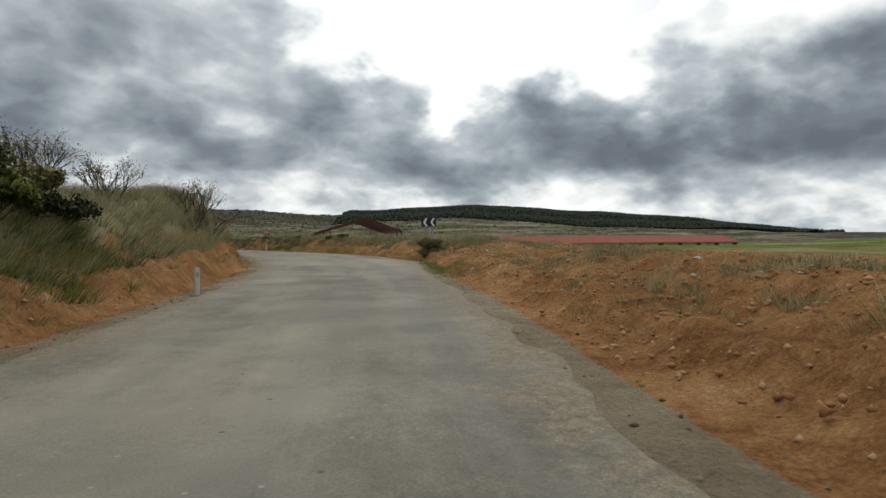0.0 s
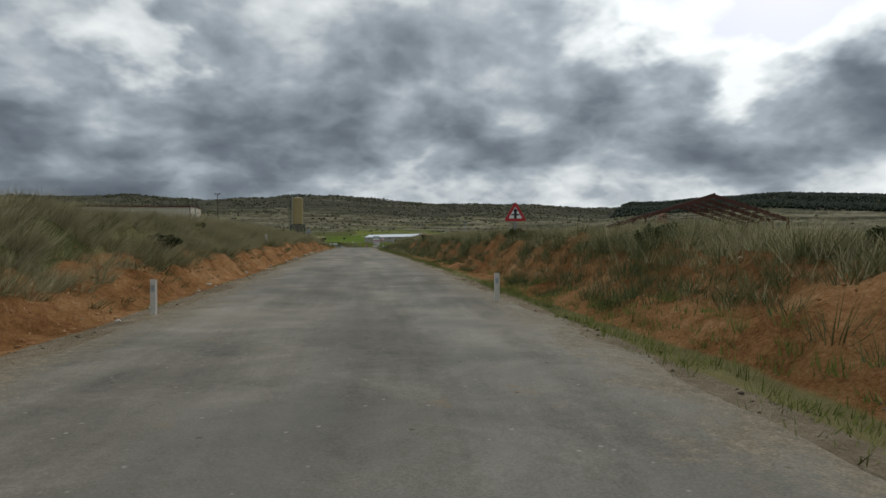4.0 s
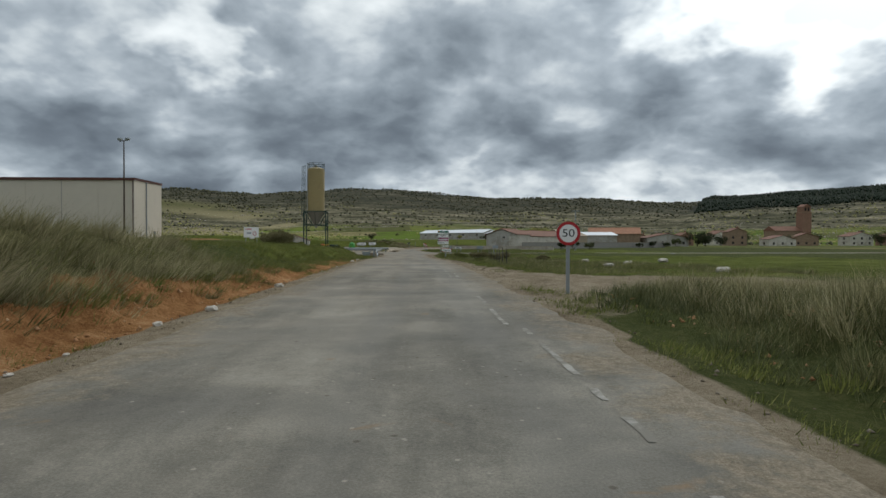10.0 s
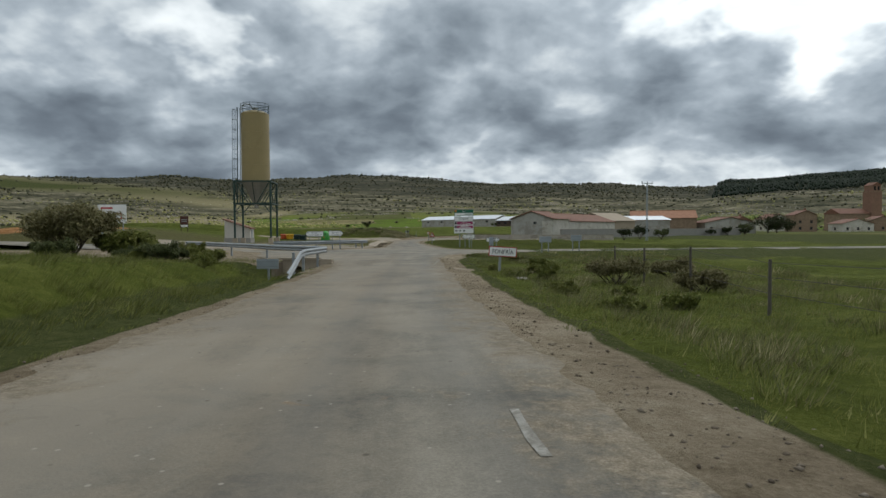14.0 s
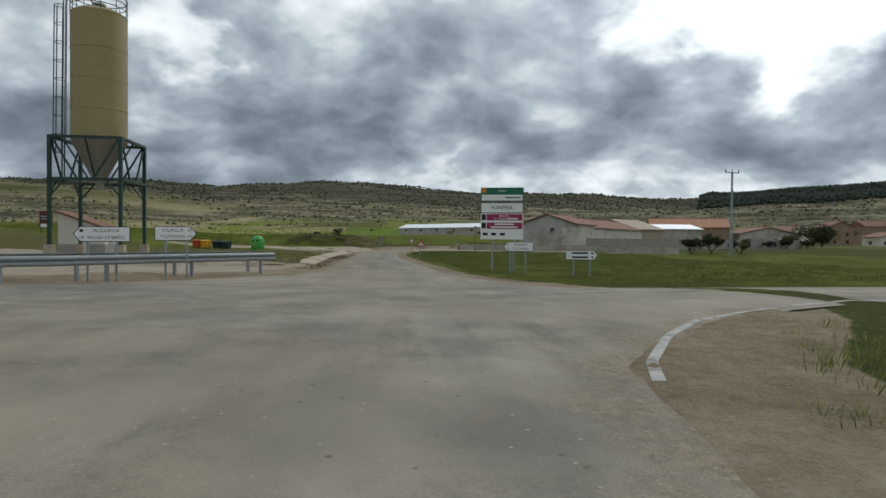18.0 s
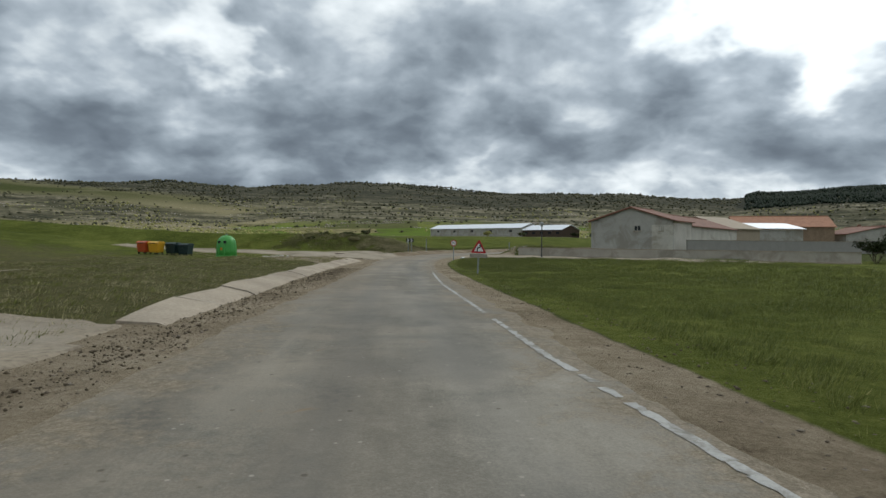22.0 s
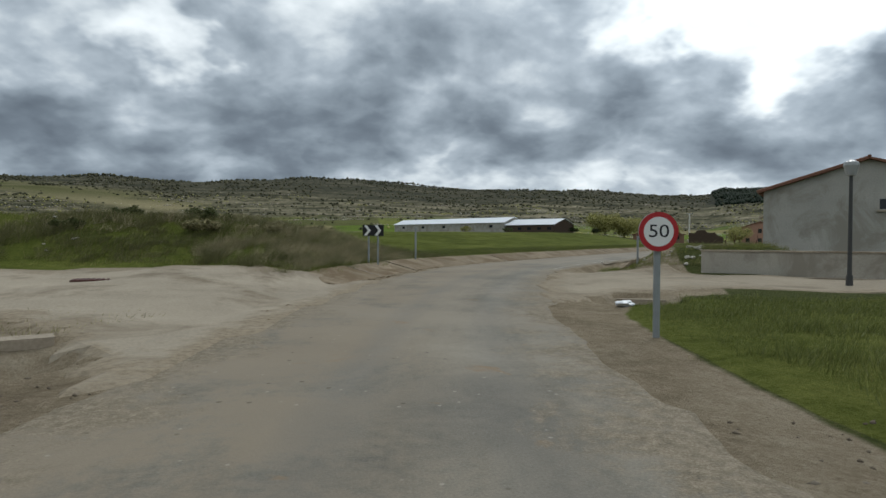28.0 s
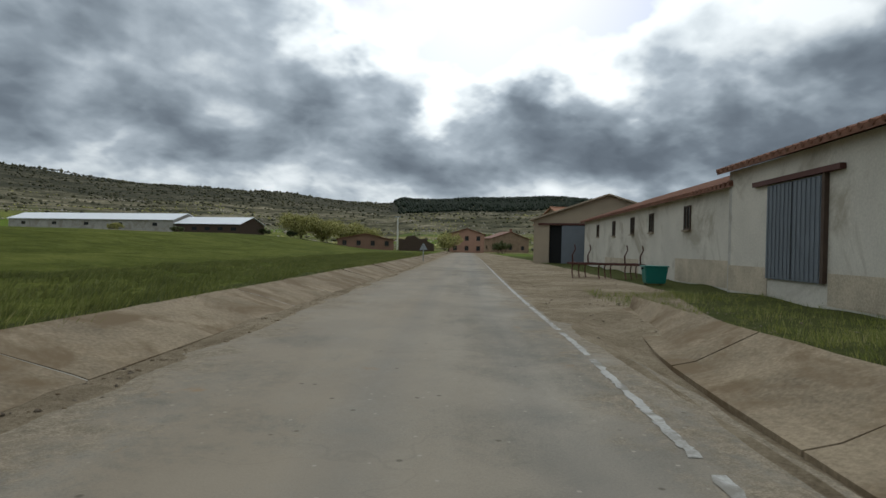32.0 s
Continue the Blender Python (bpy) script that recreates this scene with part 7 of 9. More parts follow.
def flat_patch(name, pts, label, mat=CONCRETE, lift=0.03, thick=0.2, cell=0.5):
    """Paving laid on the ground: an outline cut into squares that follow the slope, with a broken edge."""
    bm = bmesh.new()
    rng = random.Random(len(label))
    ring = []
    for (x0, y0), (x1, y1) in zip(pts, pts[1:] + pts[:1]):
        n = max(1, int(math.hypot(x1 - x0, y1 - y0) / 0.9))
        for k in range(n):
            w = 0.0 if k == 0 else rng.uniform(-0.16, 0.16)
            d = math.hypot(x1 - x0, y1 - y0)
            ring.append((x0 + (x1 - x0) * k / n - (y1 - y0) / d * w, y0 + (y1 - y0) * k / n + (x1 - x0) / d * w))
    bm.faces.new([bm.verts.new((x, y, 0)) for x, y in ring])
    xs, ys = [x for x, _ in ring], [y for _, y in ring]
    for lo, hi, no in ((min(xs), max(xs), (1, 0, 0)), (min(ys), max(ys), (0, 1, 0))):
        u = lo + cell
        while u < hi:
            bmesh.ops.bisect_plane(bm, geom=bm.verts[:] + bm.edges[:] + bm.faces[:], plane_co=(no[0] * u, no[1] * u, 0), plane_no=no)
            u += cell
    # the rim dips under the soil around it
    ra, rb = np.array(ring), np.roll(np.array(ring), -1, axis=0)
    def to_rim(x, y):
        d = rb - ra
        t = np.clip(((x - ra[:, 0]) * d[:, 0] + (y - ra[:, 1]) * d[:, 1]) / (d ** 2).sum(1), 0, 1)
        return float(np.hypot(ra[:, 0] + d[:, 0] * t - x, ra[:, 1] + d[:, 1] * t - y).min())
    rim = bm.verts.layers.float.new("rim")
    for v in bm.verts:
        v[rim] = to_rim(v.co.x, v.co.y)
        v.co.z = ground_at(v.co.x, v.co.y) + (lift if v[rim] > 0.02 else -0.05)
    top = bm.faces[:]
    r = bmesh.ops.extrude_face_region(bm, geom=top)
    keep = {v for v in r["geom"] if isinstance(v, bmesh.types.BMVert)}
    for v in bm.verts:
        if v not in keep:
            v.co.z -= thick
    bmesh.ops.recalc_face_normals(bm, faces=bm.faces)
    return tagged(part(name, bm, mat), label, "paving", kind="structure")


def paving_material(name, base, soil):
    """Concrete with stains, washed over with soil towards its rim."""
    m = material(name, base, rough=0.95, spec=0.08, var=0.26, scale=0.5, fine=20, bump=0.4, stain=(tuple(0.8 * q for q in soil), 0.50))
    nt = m.node_tree
    b = nt.nodes["Principled BSDF"]
    old = b.inputs["Base Color"].links[0].from_socket
    geo = nt.nodes.new("ShaderNodeNewGeometry").outputs["Position"]
    rim = make_node(nt, "ShaderNodeAttribute", attribute_name="rim").outputs["Fac"]
    n = noise_node(nt, geo, 1.0, 8, 0.7, warp=0.4)
    f = ramp_node(nt, math_node(nt, "MULTIPLY_ADD", rim, -0.34, math_node(nt, "MULTIPLY", n, 1.4)), [(0.38, (0, 0, 0)), (0.56, (1, 1, 1))])
    g = noise_node(nt, geo, 9.0, 6, 0.7)
    s = ramp_node(nt, g, [(0.35, tuple(0.72 * q for q in soil)), (0.5, soil), (0.66, tuple(1.2 * q for q in soil))])
    mx = make_node(nt, "ShaderNodeMix", data_type="RGBA")
    nt.links.new(f, mx.inputs[0])
    nt.links.new(old, mx.inputs[6])
    nt.links.new(s, mx.inputs[7])
    nt.links.new(mx.outputs[2], b.inputs["Base Color"])
    return m


TAN_CONCRETE = paving_material("tan_stained_concrete", (0.34, 0.29, 0.22), (0.27, 0.22, 0.155))
MUDDY_CONCRETE = paving_material("muddy_concrete", (0.32, 0.27, 0.20), (0.27, 0.22, 0.155))
APRON_CONCRETE = paving_material("pale_apron_concrete", (0.315, 0.27, 0.208), (0.285, 0.238, 0.175))
flat_patch("concrete_drive", [lat_at(311.5, -2.9), lat_at(315.5, -2.7), lat_at(321.0, -2.9), lat_at(326.8, -3.4), lat_at(326.6, -4.9), (5.2, 324.2), (-1.0, 322.9), (-9.0, 323.2), (-24, 325), (-24, 321.5), (-6, 318.6), (1.4, 315.6), (4.6, 313.2)], "pale concrete field drive joining the road", TAN_CONCRETE, lift=0.04)
flat_patch("concrete_drive", [lat_at(320.6, 2.0), lat_at(326, 1.7), lat_at(333.5, 1.9), lat_at(335.0, 4.2), (21.4, 328.2), (21.9, 326.2), (30.8, 320.8), (45, 312.0), (43, 309.0), (30, 317.4), (19.5, 320.4), (16.9, 319.6)], "rough concrete drive beside the low wall", MUDDY_CONCRETE, lift=0.035)
flat_patch("silo_apron", [(6.3, 254.6), (6.9, 258.5), (7.1, 263.3), (6.5, 265.8), (5.2, 266.6), (0.5, 265.8), (-4.5, 270.0), (-5.5, 281.5), (-22, 287), (-30, 268), (-14, 254), (-4, 249.6)], "pale concrete apron in front of the silo", APRON_CONCRETE)
flat_patch("concrete_slab", [(14.55, 217.9), (15.0, 216.4), (15.9, 217.1), (15.75, 218.3), (15.2, 218.9)], "broken concrete slab at the road edge", MUDDY_CONCRETE, lift=0.03, thick=0.12, cell=0.3)
for x, y, yw, lab in ((1.6, 321.0, 20, "rusty drain cover in concrete drive"), (5.3, 262.4, 30, "rusty drain cover in silo apron")):
    t = thing("drain_cover", (x, y, ground_at(x, y) + 0.045), yw, lab, "drain cover")
    part("frame", box(-0.5, 0.5, -0.4, 0.4, -0.05, 0.012), STEEL_RUST, t)
    for i in range(7):
        part("grate_bar", box(-0.42 + i * 0.13, -0.36 + i * 0.13, -0.34, 0.34, 0.012, 0.024), STEEL_RUST, t)
# culvert mouths where the drives cross the ditch
for x, y, z, yw, lab in ((4.5, 312.2, 0.30, 30, "dark concrete culvert mouth below the drive"), (16.2, 318.9, 0.15, -20, "dark concrete culvert mouth with litter")):
    t = thing("culvert_mouth", (x, y, z), yw, lab, "culvert")
    part("lintel", box(-0.75, 0.75, 0, 0.4, 0.12, 0.27), CONCRETE, t)
    part("cheek", box(-0.75, -0.55, 0, 0.4, -0.6, 0.12), DARK_CONCRETE, t)
    part("cheek", box(0.55, 0.75, 0, 0.4, -0.6, 0.12), DARK_CONCRETE, t)
    # the mouth is closed by a dark sheet, coloured like the shade within
    part("mouth_shade_sheet", box(-0.55, 0.55, 0.1, 0.14, -0.6, 0.12), OPENING_SHADE, t)


# ---------- road paint ----------
def paint_line(s0, s1, lat, width, label, seed=1, keep=0.85, seg=0.9, faint=False):
    """A worn edge line: short bits of paint along the road, some missing."""
    rng = random.Random(seed)
    V, F = [], []
    s = s0
    while s < s1:
        L = seg * rng.uniform(0.6, 1.4)
        if rng.random() < keep:
            n = 4
            base = len(V)
            for k in range(n):
                u = s + L * k / (n - 1)
                p, nn = center(u)
                l = lat(u) if callable(lat) else lat
                for side in (-1, 1):
                    w = width / 2 * rng.uniform(0.5, 1.15) * side
                    V.append((p[0] + nn[0] * (l + w), p[1] + nn[1] * (l + w), p[2] + 0.006))
            for k in range(n - 1):
                a = base + 2 * k
                F.append((a, a + 1, a + 3, a + 2))
        s += L * rng.uniform(0.97, 1.03)
    me = mesh_of("edge_line", V, F, FAINT_PAINT if s1 < 250 or faint else PAINT)
    return tagged(new("edge_line", me), label, "road marking", kind="structure")


paint_line(100, 150, 1.42, 0.09, "broken worn white edge line", 2, 0.5, 0.6)
paint_line(163, 188, 0.95, 0.085, "faint worn white edge line", 3, 0.62, 0.35)
paint_line(150, 166, 1.2, 0.1, "faint worn white edge line", 9, 0.35)
paint_line(188, 200, 1.0, 0.1, "faint worn white edge line", 10, 0.3)
def bend_lat(s):
    return float(np.interp(s, [254.5, 257, 260, 266, 280, 296, 312], [3.4, 2.9, 2.3, 1.85, 1.65, 1.95, 1.9]))


paint_line(254.5, 290, bend_lat, 0.13, "solid white edge line", 4, 0.93, 0.3)
paint_line(224, 234, lambda s: float(np.interp(s, [224, 228, 230, 234], [1.2, 1.45, 1.65, 1.85])), 0.07, "faint worn white edge line", 15, 0.75, 0.4)
paint_line(290, 305, bend_lat, 0.08, "faint worn white edge line", 14, 0.4, 0.4, True)
paint_line(191.5, 197.0, -3.25, 0.1, "short faint white edge line", 8, 0.9, 0.5)
paint_line(336, 430, lambda s: float(np.interp(s, [336, 345, 352, 366, 430], [1.6, 1.7, 1.95, 2.0, 2.0])), 0.13, "worn white edge line", 5, 0.9, 0.3)
for i, s in enumerate(np.arange(102, 150, 12.0)):
    paint_line(s, s + 0.9, -3.7, 0.08, "short worn white edge dash", 30 + i, 0.9, 0.3)
# line at the mouths of the side roads
bpy.context.view_layer.update()
PAVED = bpy.context.evaluated_depsgraph_get()


def paved_at(x, y):
    ok, at, _, _, _, _ = scene.ray_cast(PAVED, Vector((x, y, 2.2)), Vector((0, 0, -1)))
    return float(at.z) if ok else 1.0


for nm, pts in (("right", [(15.3, 234.0), (15.6, 234.9), (16.7, 236.9), (18.0, 238.6), (19.6, 239.9), (21.6, 241.3), (24.0, 242.4), (30, 242.8), (40, 243.5), (60, 245.6)]), ("rail", [(7.75, 224.9), (6.9, 225.9), (5.2, 228.2)]), ("left", [(9.3, 253.2), (9.1, 252.3), (8.4, 250.2), (7.6, 248.7), (5.8, 247.1), (4.4, 246.5), (1.5, 246.2)])):
    V, F = [], []
    q = np.array(pts)
    d = np.r_[0, np.cumsum(np.hypot(*np.diff(q, axis=0).T))]
    u = np.arange(0, d[-1], 0.5)
    x, y = np.interp(u, d, q[:, 0]), np.interp(u, d, q[:, 1])
    gx, gy = np.gradient(x), np.gradient(y)
    for i in range(len(u)):
        n = math.hypot(gx[i], gy[i])
        for sd in (-0.07, 0.07):
            V.append((x[i] + gy[i] / n * sd, y[i] - gx[i] / n * sd, paved_at(x[i] + gy[i] / n * sd, y[i] - gx[i] / n * sd) + 0.006))
    F = [(2 * i, 2 * i + 1, 2 * i + 3, 2 * i + 2) for i in range(len(u) - 1)]
    tagged(new("edge_line", mesh_of("edge_line", V, F, PAINT)), "white edge line sweeping into the side road", "road marking", kind="structure")

import itertools

# ---------- plants and stones ----------
RNG = np.random.default_rng(11)


def leaf_material(name, stops, rough=0.7, up=0.0):
    m = bpy.data.materials.new(name)
    m.use_nodes = True
    nt = m.node_tree
    b = nt.nodes["Principled BSDF"]
    isl = nt.nodes.new("ShaderNodeNewGeometry")
    geo = nt.nodes.new("ShaderNodeNewGeometry").outputs["Position"]
    n = noise_node(nt, geo, 0.35, 4, 0.6)
    v = math_node(nt, "MULTIPLY_ADD", isl.outputs["Random Per Island"], 0.6, math_node(nt, "MULTIPLY_ADD", n, 0.8, -0.2))
    nt.links.new(ramp_node(nt, v, stops), b.inputs["Base Color"])
    b.inputs["Roughness"].default_value = rough
    b.inputs["Specular IOR Level"].default_value = 0.1
    if up:
        mx = make_node(nt, "ShaderNodeMix", data_type="VECTOR")
        mx.inputs[0].default_value = up
        nt.links.new(isl.outputs["Normal"], mx.inputs[4])
        mx.inputs[5].default_value = (0.0, 0.0, 1.0)
        nt.links.new(mx.outputs[1], b.inputs["Normal"])
    MATS[name] = m
    return m


DRY_GRASS = leaf_material("tall_dry_grass", [(0.0, (0.062, 0.062, 0.022)), (0.3, (0.15, 0.138, 0.052)), (0.52, (0.285, 0.25, 0.115)), (0.77, (0.43, 0.375, 0.205)), (1.0, (0.56, 0.49, 0.31))], up=0.55)
GREEN_GRASS = leaf_material("fresh_green_grass", [(0.0, (0.05, 0.064, 0.012)), (0.4, (0.12, 0.138, 0.025)), (0.7, (0.195, 0.20, 0.048)), (1.0, (0.32, 0.28, 0.12))], up=0.60)
CROP = leaf_material("young_green_crop", [(0.0, (0.05, 0.062, 0.013)), (0.5, (0.118, 0.136, 0.028)), (1.0, (0.24, 0.24, 0.065))], up=0.65)
OLIVE_GRASS = leaf_material("rank_olive_grass", [(0.0, (0.045, 0.048, 0.016)), (0.4, (0.105, 0.105, 0.036)), (0.75, (0.19, 0.175, 0.07)), (1.0, (0.32, 0.28, 0.14))], up=0.55)
DARK_LEAF = leaf_material("dark_shrub_leaves", [(0.0, (0.012, 0.018, 0.008)), (0.5, (0.032, 0.042, 0.016)), (1.0, (0.075, 0.08, 0.03))])
SPRING_LEAF = leaf_material("pale_spring_leaves", [(0.0, (0.15, 0.155, 0.045)), (0.5, (0.32, 0.305, 0.10)), (1.0, (0.48, 0.44, 0.17))], up=0.30)
BUSH_LEAF = leaf_material("olive_bush_leaves", [(0.0, (0.028, 0.036, 0.012)), (0.5, (0.075, 0.088, 0.03)), (1.0, (0.16, 0.16, 0.065))], up=0.35)
BROWN_LEAF = leaf_material("brown_green_twigs", [(0.0, (0.06, 0.056, 0.022)), (0.5, (0.155, 0.14, 0.06)), (1.0, (0.30, 0.25, 0.13))], up=0.35)
PALE_GRASS = leaf_material("pale_brown_grass", [(0.0, (0.15, 0.13, 0.06)), (0.5, (0.33, 0.275, 0.15)), (1.0, (0.52, 0.44, 0.28))], up=0.55)
PINE_LEAF = leaf_material("dark_pine_crowns", [(0.0, (0.008, 0.014, 0.008)), (0.6, (0.02, 0.03, 0.018)), (1.0, (0.035, 0.045, 0.025))])
SCRUB_LEAF = leaf_material("hill_scrub", [(0.0, (0.035, 0.037, 0.021)), (0.6, (0.08, 0.078, 0.042)), (1.0, (0.16, 0.145, 0.078))], up=0.35)
MUD_CRUMB = leaf_material("dried_mud", [(0.0, (0.10, 0.07, 0.042)), (0.5, (0.19, 0.14, 0.088)), (1.0, (0.30, 0.235, 0.16))], rough=0.95)
BARK = material("grey_brown_bark", (0.085, 0.065, 0.05), rough=0.95, var=0.3, scale=4, fine=30, bump=0.4)
CLOD = leaf_material("red_earth_clods", [(0.0, (0.27, 0.13, 0.056)), (0.5, (0.40, 0.215, 0.105)), (0.85, (0.52, 0.35, 0.205)), (1.0, (0.58, 0.47, 0.34))], rough=0.95)
PALE_STONE = leaf_material("pale_limestone", [(0.0, (0.28, 0.22, 0.16)), (0.5, (0.44, 0.39, 0.32)), (1.0, (0.6, 0.56, 0.5))], rough=0.9)
GRIT = leaf_material("loose_grey_gravel", [(0.0, (0.085, 0.066, 0.048)), (0.5, (0.17, 0.135, 0.10)), (1.0, (0.32, 0.275, 0.215))], rough=0.95)


def raw_mesh(name, V, T, mat):
    """A joined mesh from arrays of points and of triangles."""
    me = bpy.data.meshes.new(name)
    me.vertices.add(len(V))
    me.vertices.foreach_set("co", np.ascontiguousarray(V, dtype=np.float32).reshape(-1))
    me.loops.add(len(T) * 3)
    me.loops.foreach_set("vertex_index", np.ascontiguousarray(T, dtype=np.int32).reshape(-1))
    me.polygons.add(len(T))
    me.polygons.foreach_set("loop_start", np.arange(0, len(T) * 3, 3, dtype=np.int32))
    me.polygons.foreach_set("loop_total", np.full(len(T), 3, dtype=np.int32))
    me.materials.append(mat)
    me.update(calc_edges=True)
    return me


def blades(roots, spread, height, per, width, lean, wind=(0.34, 0.16)):
    """Blades of grass in tufts: arrays of points and triangles."""
    n = len(roots)
    r = np.repeat(roots, per, axis=0)
    h = np.repeat(np.asarray(height), per) * RNG.uniform(0.45, 1.15, n * per)
    a = RNG.uniform(0, 2 * np.pi, n * per)
    off = spread * np.sqrt(RNG.uniform(0, 1, n * per))
    base = r + np.stack([np.cos(a) * off, np.sin(a) * off, np.full(n * per, -0.04)], -1)
    b = a + RNG.normal(0, 0.6, n * per)
    ln = lean * RNG.uniform(0.3, 1.2, n * per)
    tip = base + np.stack([(np.cos(b) * ln + wind[0]) * h, (np.sin(b) * ln + wind[1]) * h, h * RNG.uniform(0.75, 1.0, n * per)], -1)
    c = RNG.uniform(0, 2 * np.pi, n * per)
    w = width * RNG.uniform(0.6, 1.3, n * per)
    side = np.stack([np.cos(c) * w, np.sin(c) * w, np.zeros(n * per)], -1)
    V = np.stack([base - side, base + side, tip], 1).reshape(-1, 3)
    T = np.arange(n * per * 3).reshape(-1, 3)
    return V, T


def grass(name, s0, s1, l0, l1, density, hgt, per, mat, label, width=0.012, lean=0.45, spread=0.22, clump=0.0):
    """Tufts over the ground between two lengths along the road and two side distances, thinner where clump noise is low."""
    area = (s1 - s0) * abs(np.mean([l1(s) if callable(l1) else l1 for s in (s0, s1)]) - np.mean([l0(s) if callable(l0) else l0 for s in (s0, s1)]))
    n = int(area * density)
    s = RNG.uniform(s0, s1, n)
    u = RNG.uniform(0, 1, n)
    a = l0(s) if callable(l0) else np.full(n, l0)
    b = l1(s) if callable(l1) else np.full(n, l1)
    lat = a + (b - a) * u
    if clump:
        keep = RNG.uniform(0, 1, n) < np.clip((fbm(s * 0.9, lat * 0.9, 3) - 0.25 - 0.3 * clump) / 0.16, 0, 1)
        s, lat = s[keep], lat[keep]
    P = sheet(s, lat)
    h = hgt * RNG.uniform(0.7, 1.15, len(P)) * (0.45 + 1.1 * fbm(P[:, 0] * 0.6, P[:, 1] * 0.6, 3))
    V, T = blades(P, spread, h, per, width, lean)
    return tagged(new(name, raw_mesh(name, V, T, mat)), label, "grass", kind="stuff")


el_ = edge_left
er_ = edge_right
grass("bank_grass", -28, 160, lambda s: -el_(s) - 1.45, lambda s: -el_(s) - 4.8, 9.0, 0.60, 48, DRY_GRASS, "tall dry and olive grass on the road bank", clump=0.12, width=0.006, lean=0.75)
grass("bank_grass", -28, 162, lambda s: -el_(s) - 4.8, lambda s: -el_(s) - 13, 3.2, 0.6, 22, DRY_GRASS, "tall dry grass behind the road bank", width=0.011, spread=0.3, lean=0.6)
grass("bank_grass", -28, 170, lambda s: -el_(s) - 0.9, lambda s: -el_(s) - 2.0, 2.2, 0.26, 22, DRY_GRASS, "sparse tufts on red earth bank", clump=0.75, width=0.008)
grass("bank_grass", -28, 170, lambda s: -el_(s) - 0.8, lambda s: -el_(s) - 2.4, 3.2, 0.18, 44, OLIVE_GRASS, "dark low weeds on red earth bank", clump=0.6, width=0.005, spread=0.2, lean=0.8)
grass("bank_grass", 24, 150, lambda s: -el_(s) - 1.6, lambda s: -el_(s) - 5.6, 6.0, 0.72, 60, PALE_GRASS, "tall pale windblown grass on the bank", clump=0.3, width=0.0045, lean=0.8)
grass("bank_grass", 34, 154, lambda s: er_(s) + 2.4, lambda s: er_(s) + 6.0, 3.4, 0.6, 34, PALE_GRASS, "pale windblown grass on the bank", clump=0.5, width=0.006, lean=0.7)
grass("bank_grass", 56, 156, lambda s: er_(s) + 1.0, lambda s: er_(s) + 3.2, 7.0, 0.42, 40, BUSH_LEAF, "dark olive tufts down the red bank", clump=0.3, width=0.006, lean=0.8)
grass("bank_grass", 40, 150, lambda s: -el_(s) - 0.9, lambda s: -el_(s) - 2.2, 2.4, 0.26, 24, BUSH_LEAF, "dark tufts on the red bank face", clump=0.6, width=0.009, lean=0.8)
grass("meadow_grass", 150, 226, lambda s: -el_(s) - 1.0, lambda s: -el_(s) - 3.0, 8.0, 0.34, 24, GREEN_GRASS, "green grass hanging over the low bank", clump=0.3, width=0.008, lean=0.6)
grass("verge_grass", -28, 225, lambda s: -el_(s) - 0.1, lambda s: -el_(s) - 0.85, 6.0, 0.14, 16, GREEN_GRASS, "short green grass along the road edge", clump=0.7, spread=0.15, width=0.007)
grass("bank_grass", 32, 156, lambda s: er_(s) + 2.3, lambda s: er_(s) + 6.2, 9.0, 0.58, 46, DRY_GRASS, "tall dry and olive grass on the road bank", clump=0.12, width=0.006, lean=0.75)
grass("bank_grass", 58, 154, lambda s: er_(s) + 1.5, lambda s: er_(s) + 4.2, 9.0, 0.5, 48, OLIVE_GRASS, "thick olive grass hanging over the bank", clump=0.1, width=0.005, lean=0.8)
grass("bank_grass", 30, 92, lambda s: er_(s) + 2.0, lambda s: er_(s) + 5.0, 6.0, 0.42, 40, OLIVE_GRASS, "dark olive tussocks on the road bank", clump=0.35, width=0.006, lean=0.7)
grass("bank_grass", 36, 158, lambda s: er_(s) + 6.2, lambda s: er_(s) + 15, 3.2, 0.55, 22, DRY_GRASS, "tall dry grass behind the road bank", width=0.011, spread=0.3, lean=0.6)
grass("bank_grass", 30, 156, lambda s: er_(s) + 1.5, lambda s: er_(s) + 3.0, 4.5, 0.3, 26, BUSH_LEAF, "dark tufts on red earth bank", clump=0.5, width=0.01)
grass("bank_grass", 92, 130, lambda s: er_(s) + 0.9, lambda s: er_(s) + 2.8, 8.0, 0.42, 34, DRY_GRASS, "olive grass hanging down the bank", clump=0.35, width=0.007, lean=0.7)
grass("bank_grass", 40, 92, lambda s: er_(s) + 1.3, lambda s: er_(s) + 2.8, 4.0, 0.35, 30, DRY_GRASS, "olive grass hanging down the bank", clump=0.6, width=0.007, lean=0.7)
grass("verge_grass", 19, 158, lambda s: er_(s) + 0.05, lambda s: er_(s) + 1.5, 14.0, 0.2, 20, GREEN_GRASS, "green grass along the road edge", clump=0.35, spread=0.16, width=0.008)
grass("verge_grass", 22, 156, lambda s: er_(s) - 0.15, lambda s: er_(s) + 1.0, 9.0, 0.13, 20, GREEN_GRASS, "short green grass creeping onto the asphalt", clump=0.3, spread=0.2, width=0.008, lean=0.8)
grass("bank_grass", -20, 34, lambda s: er_(s) + 1.2, lambda s: er_(s) + 9, 6.0, 0.22, 52, OLIVE_GRASS, "grey green tufts on red earth", clump=0.55, width=0.004, lean=0.8, spread=0.3)
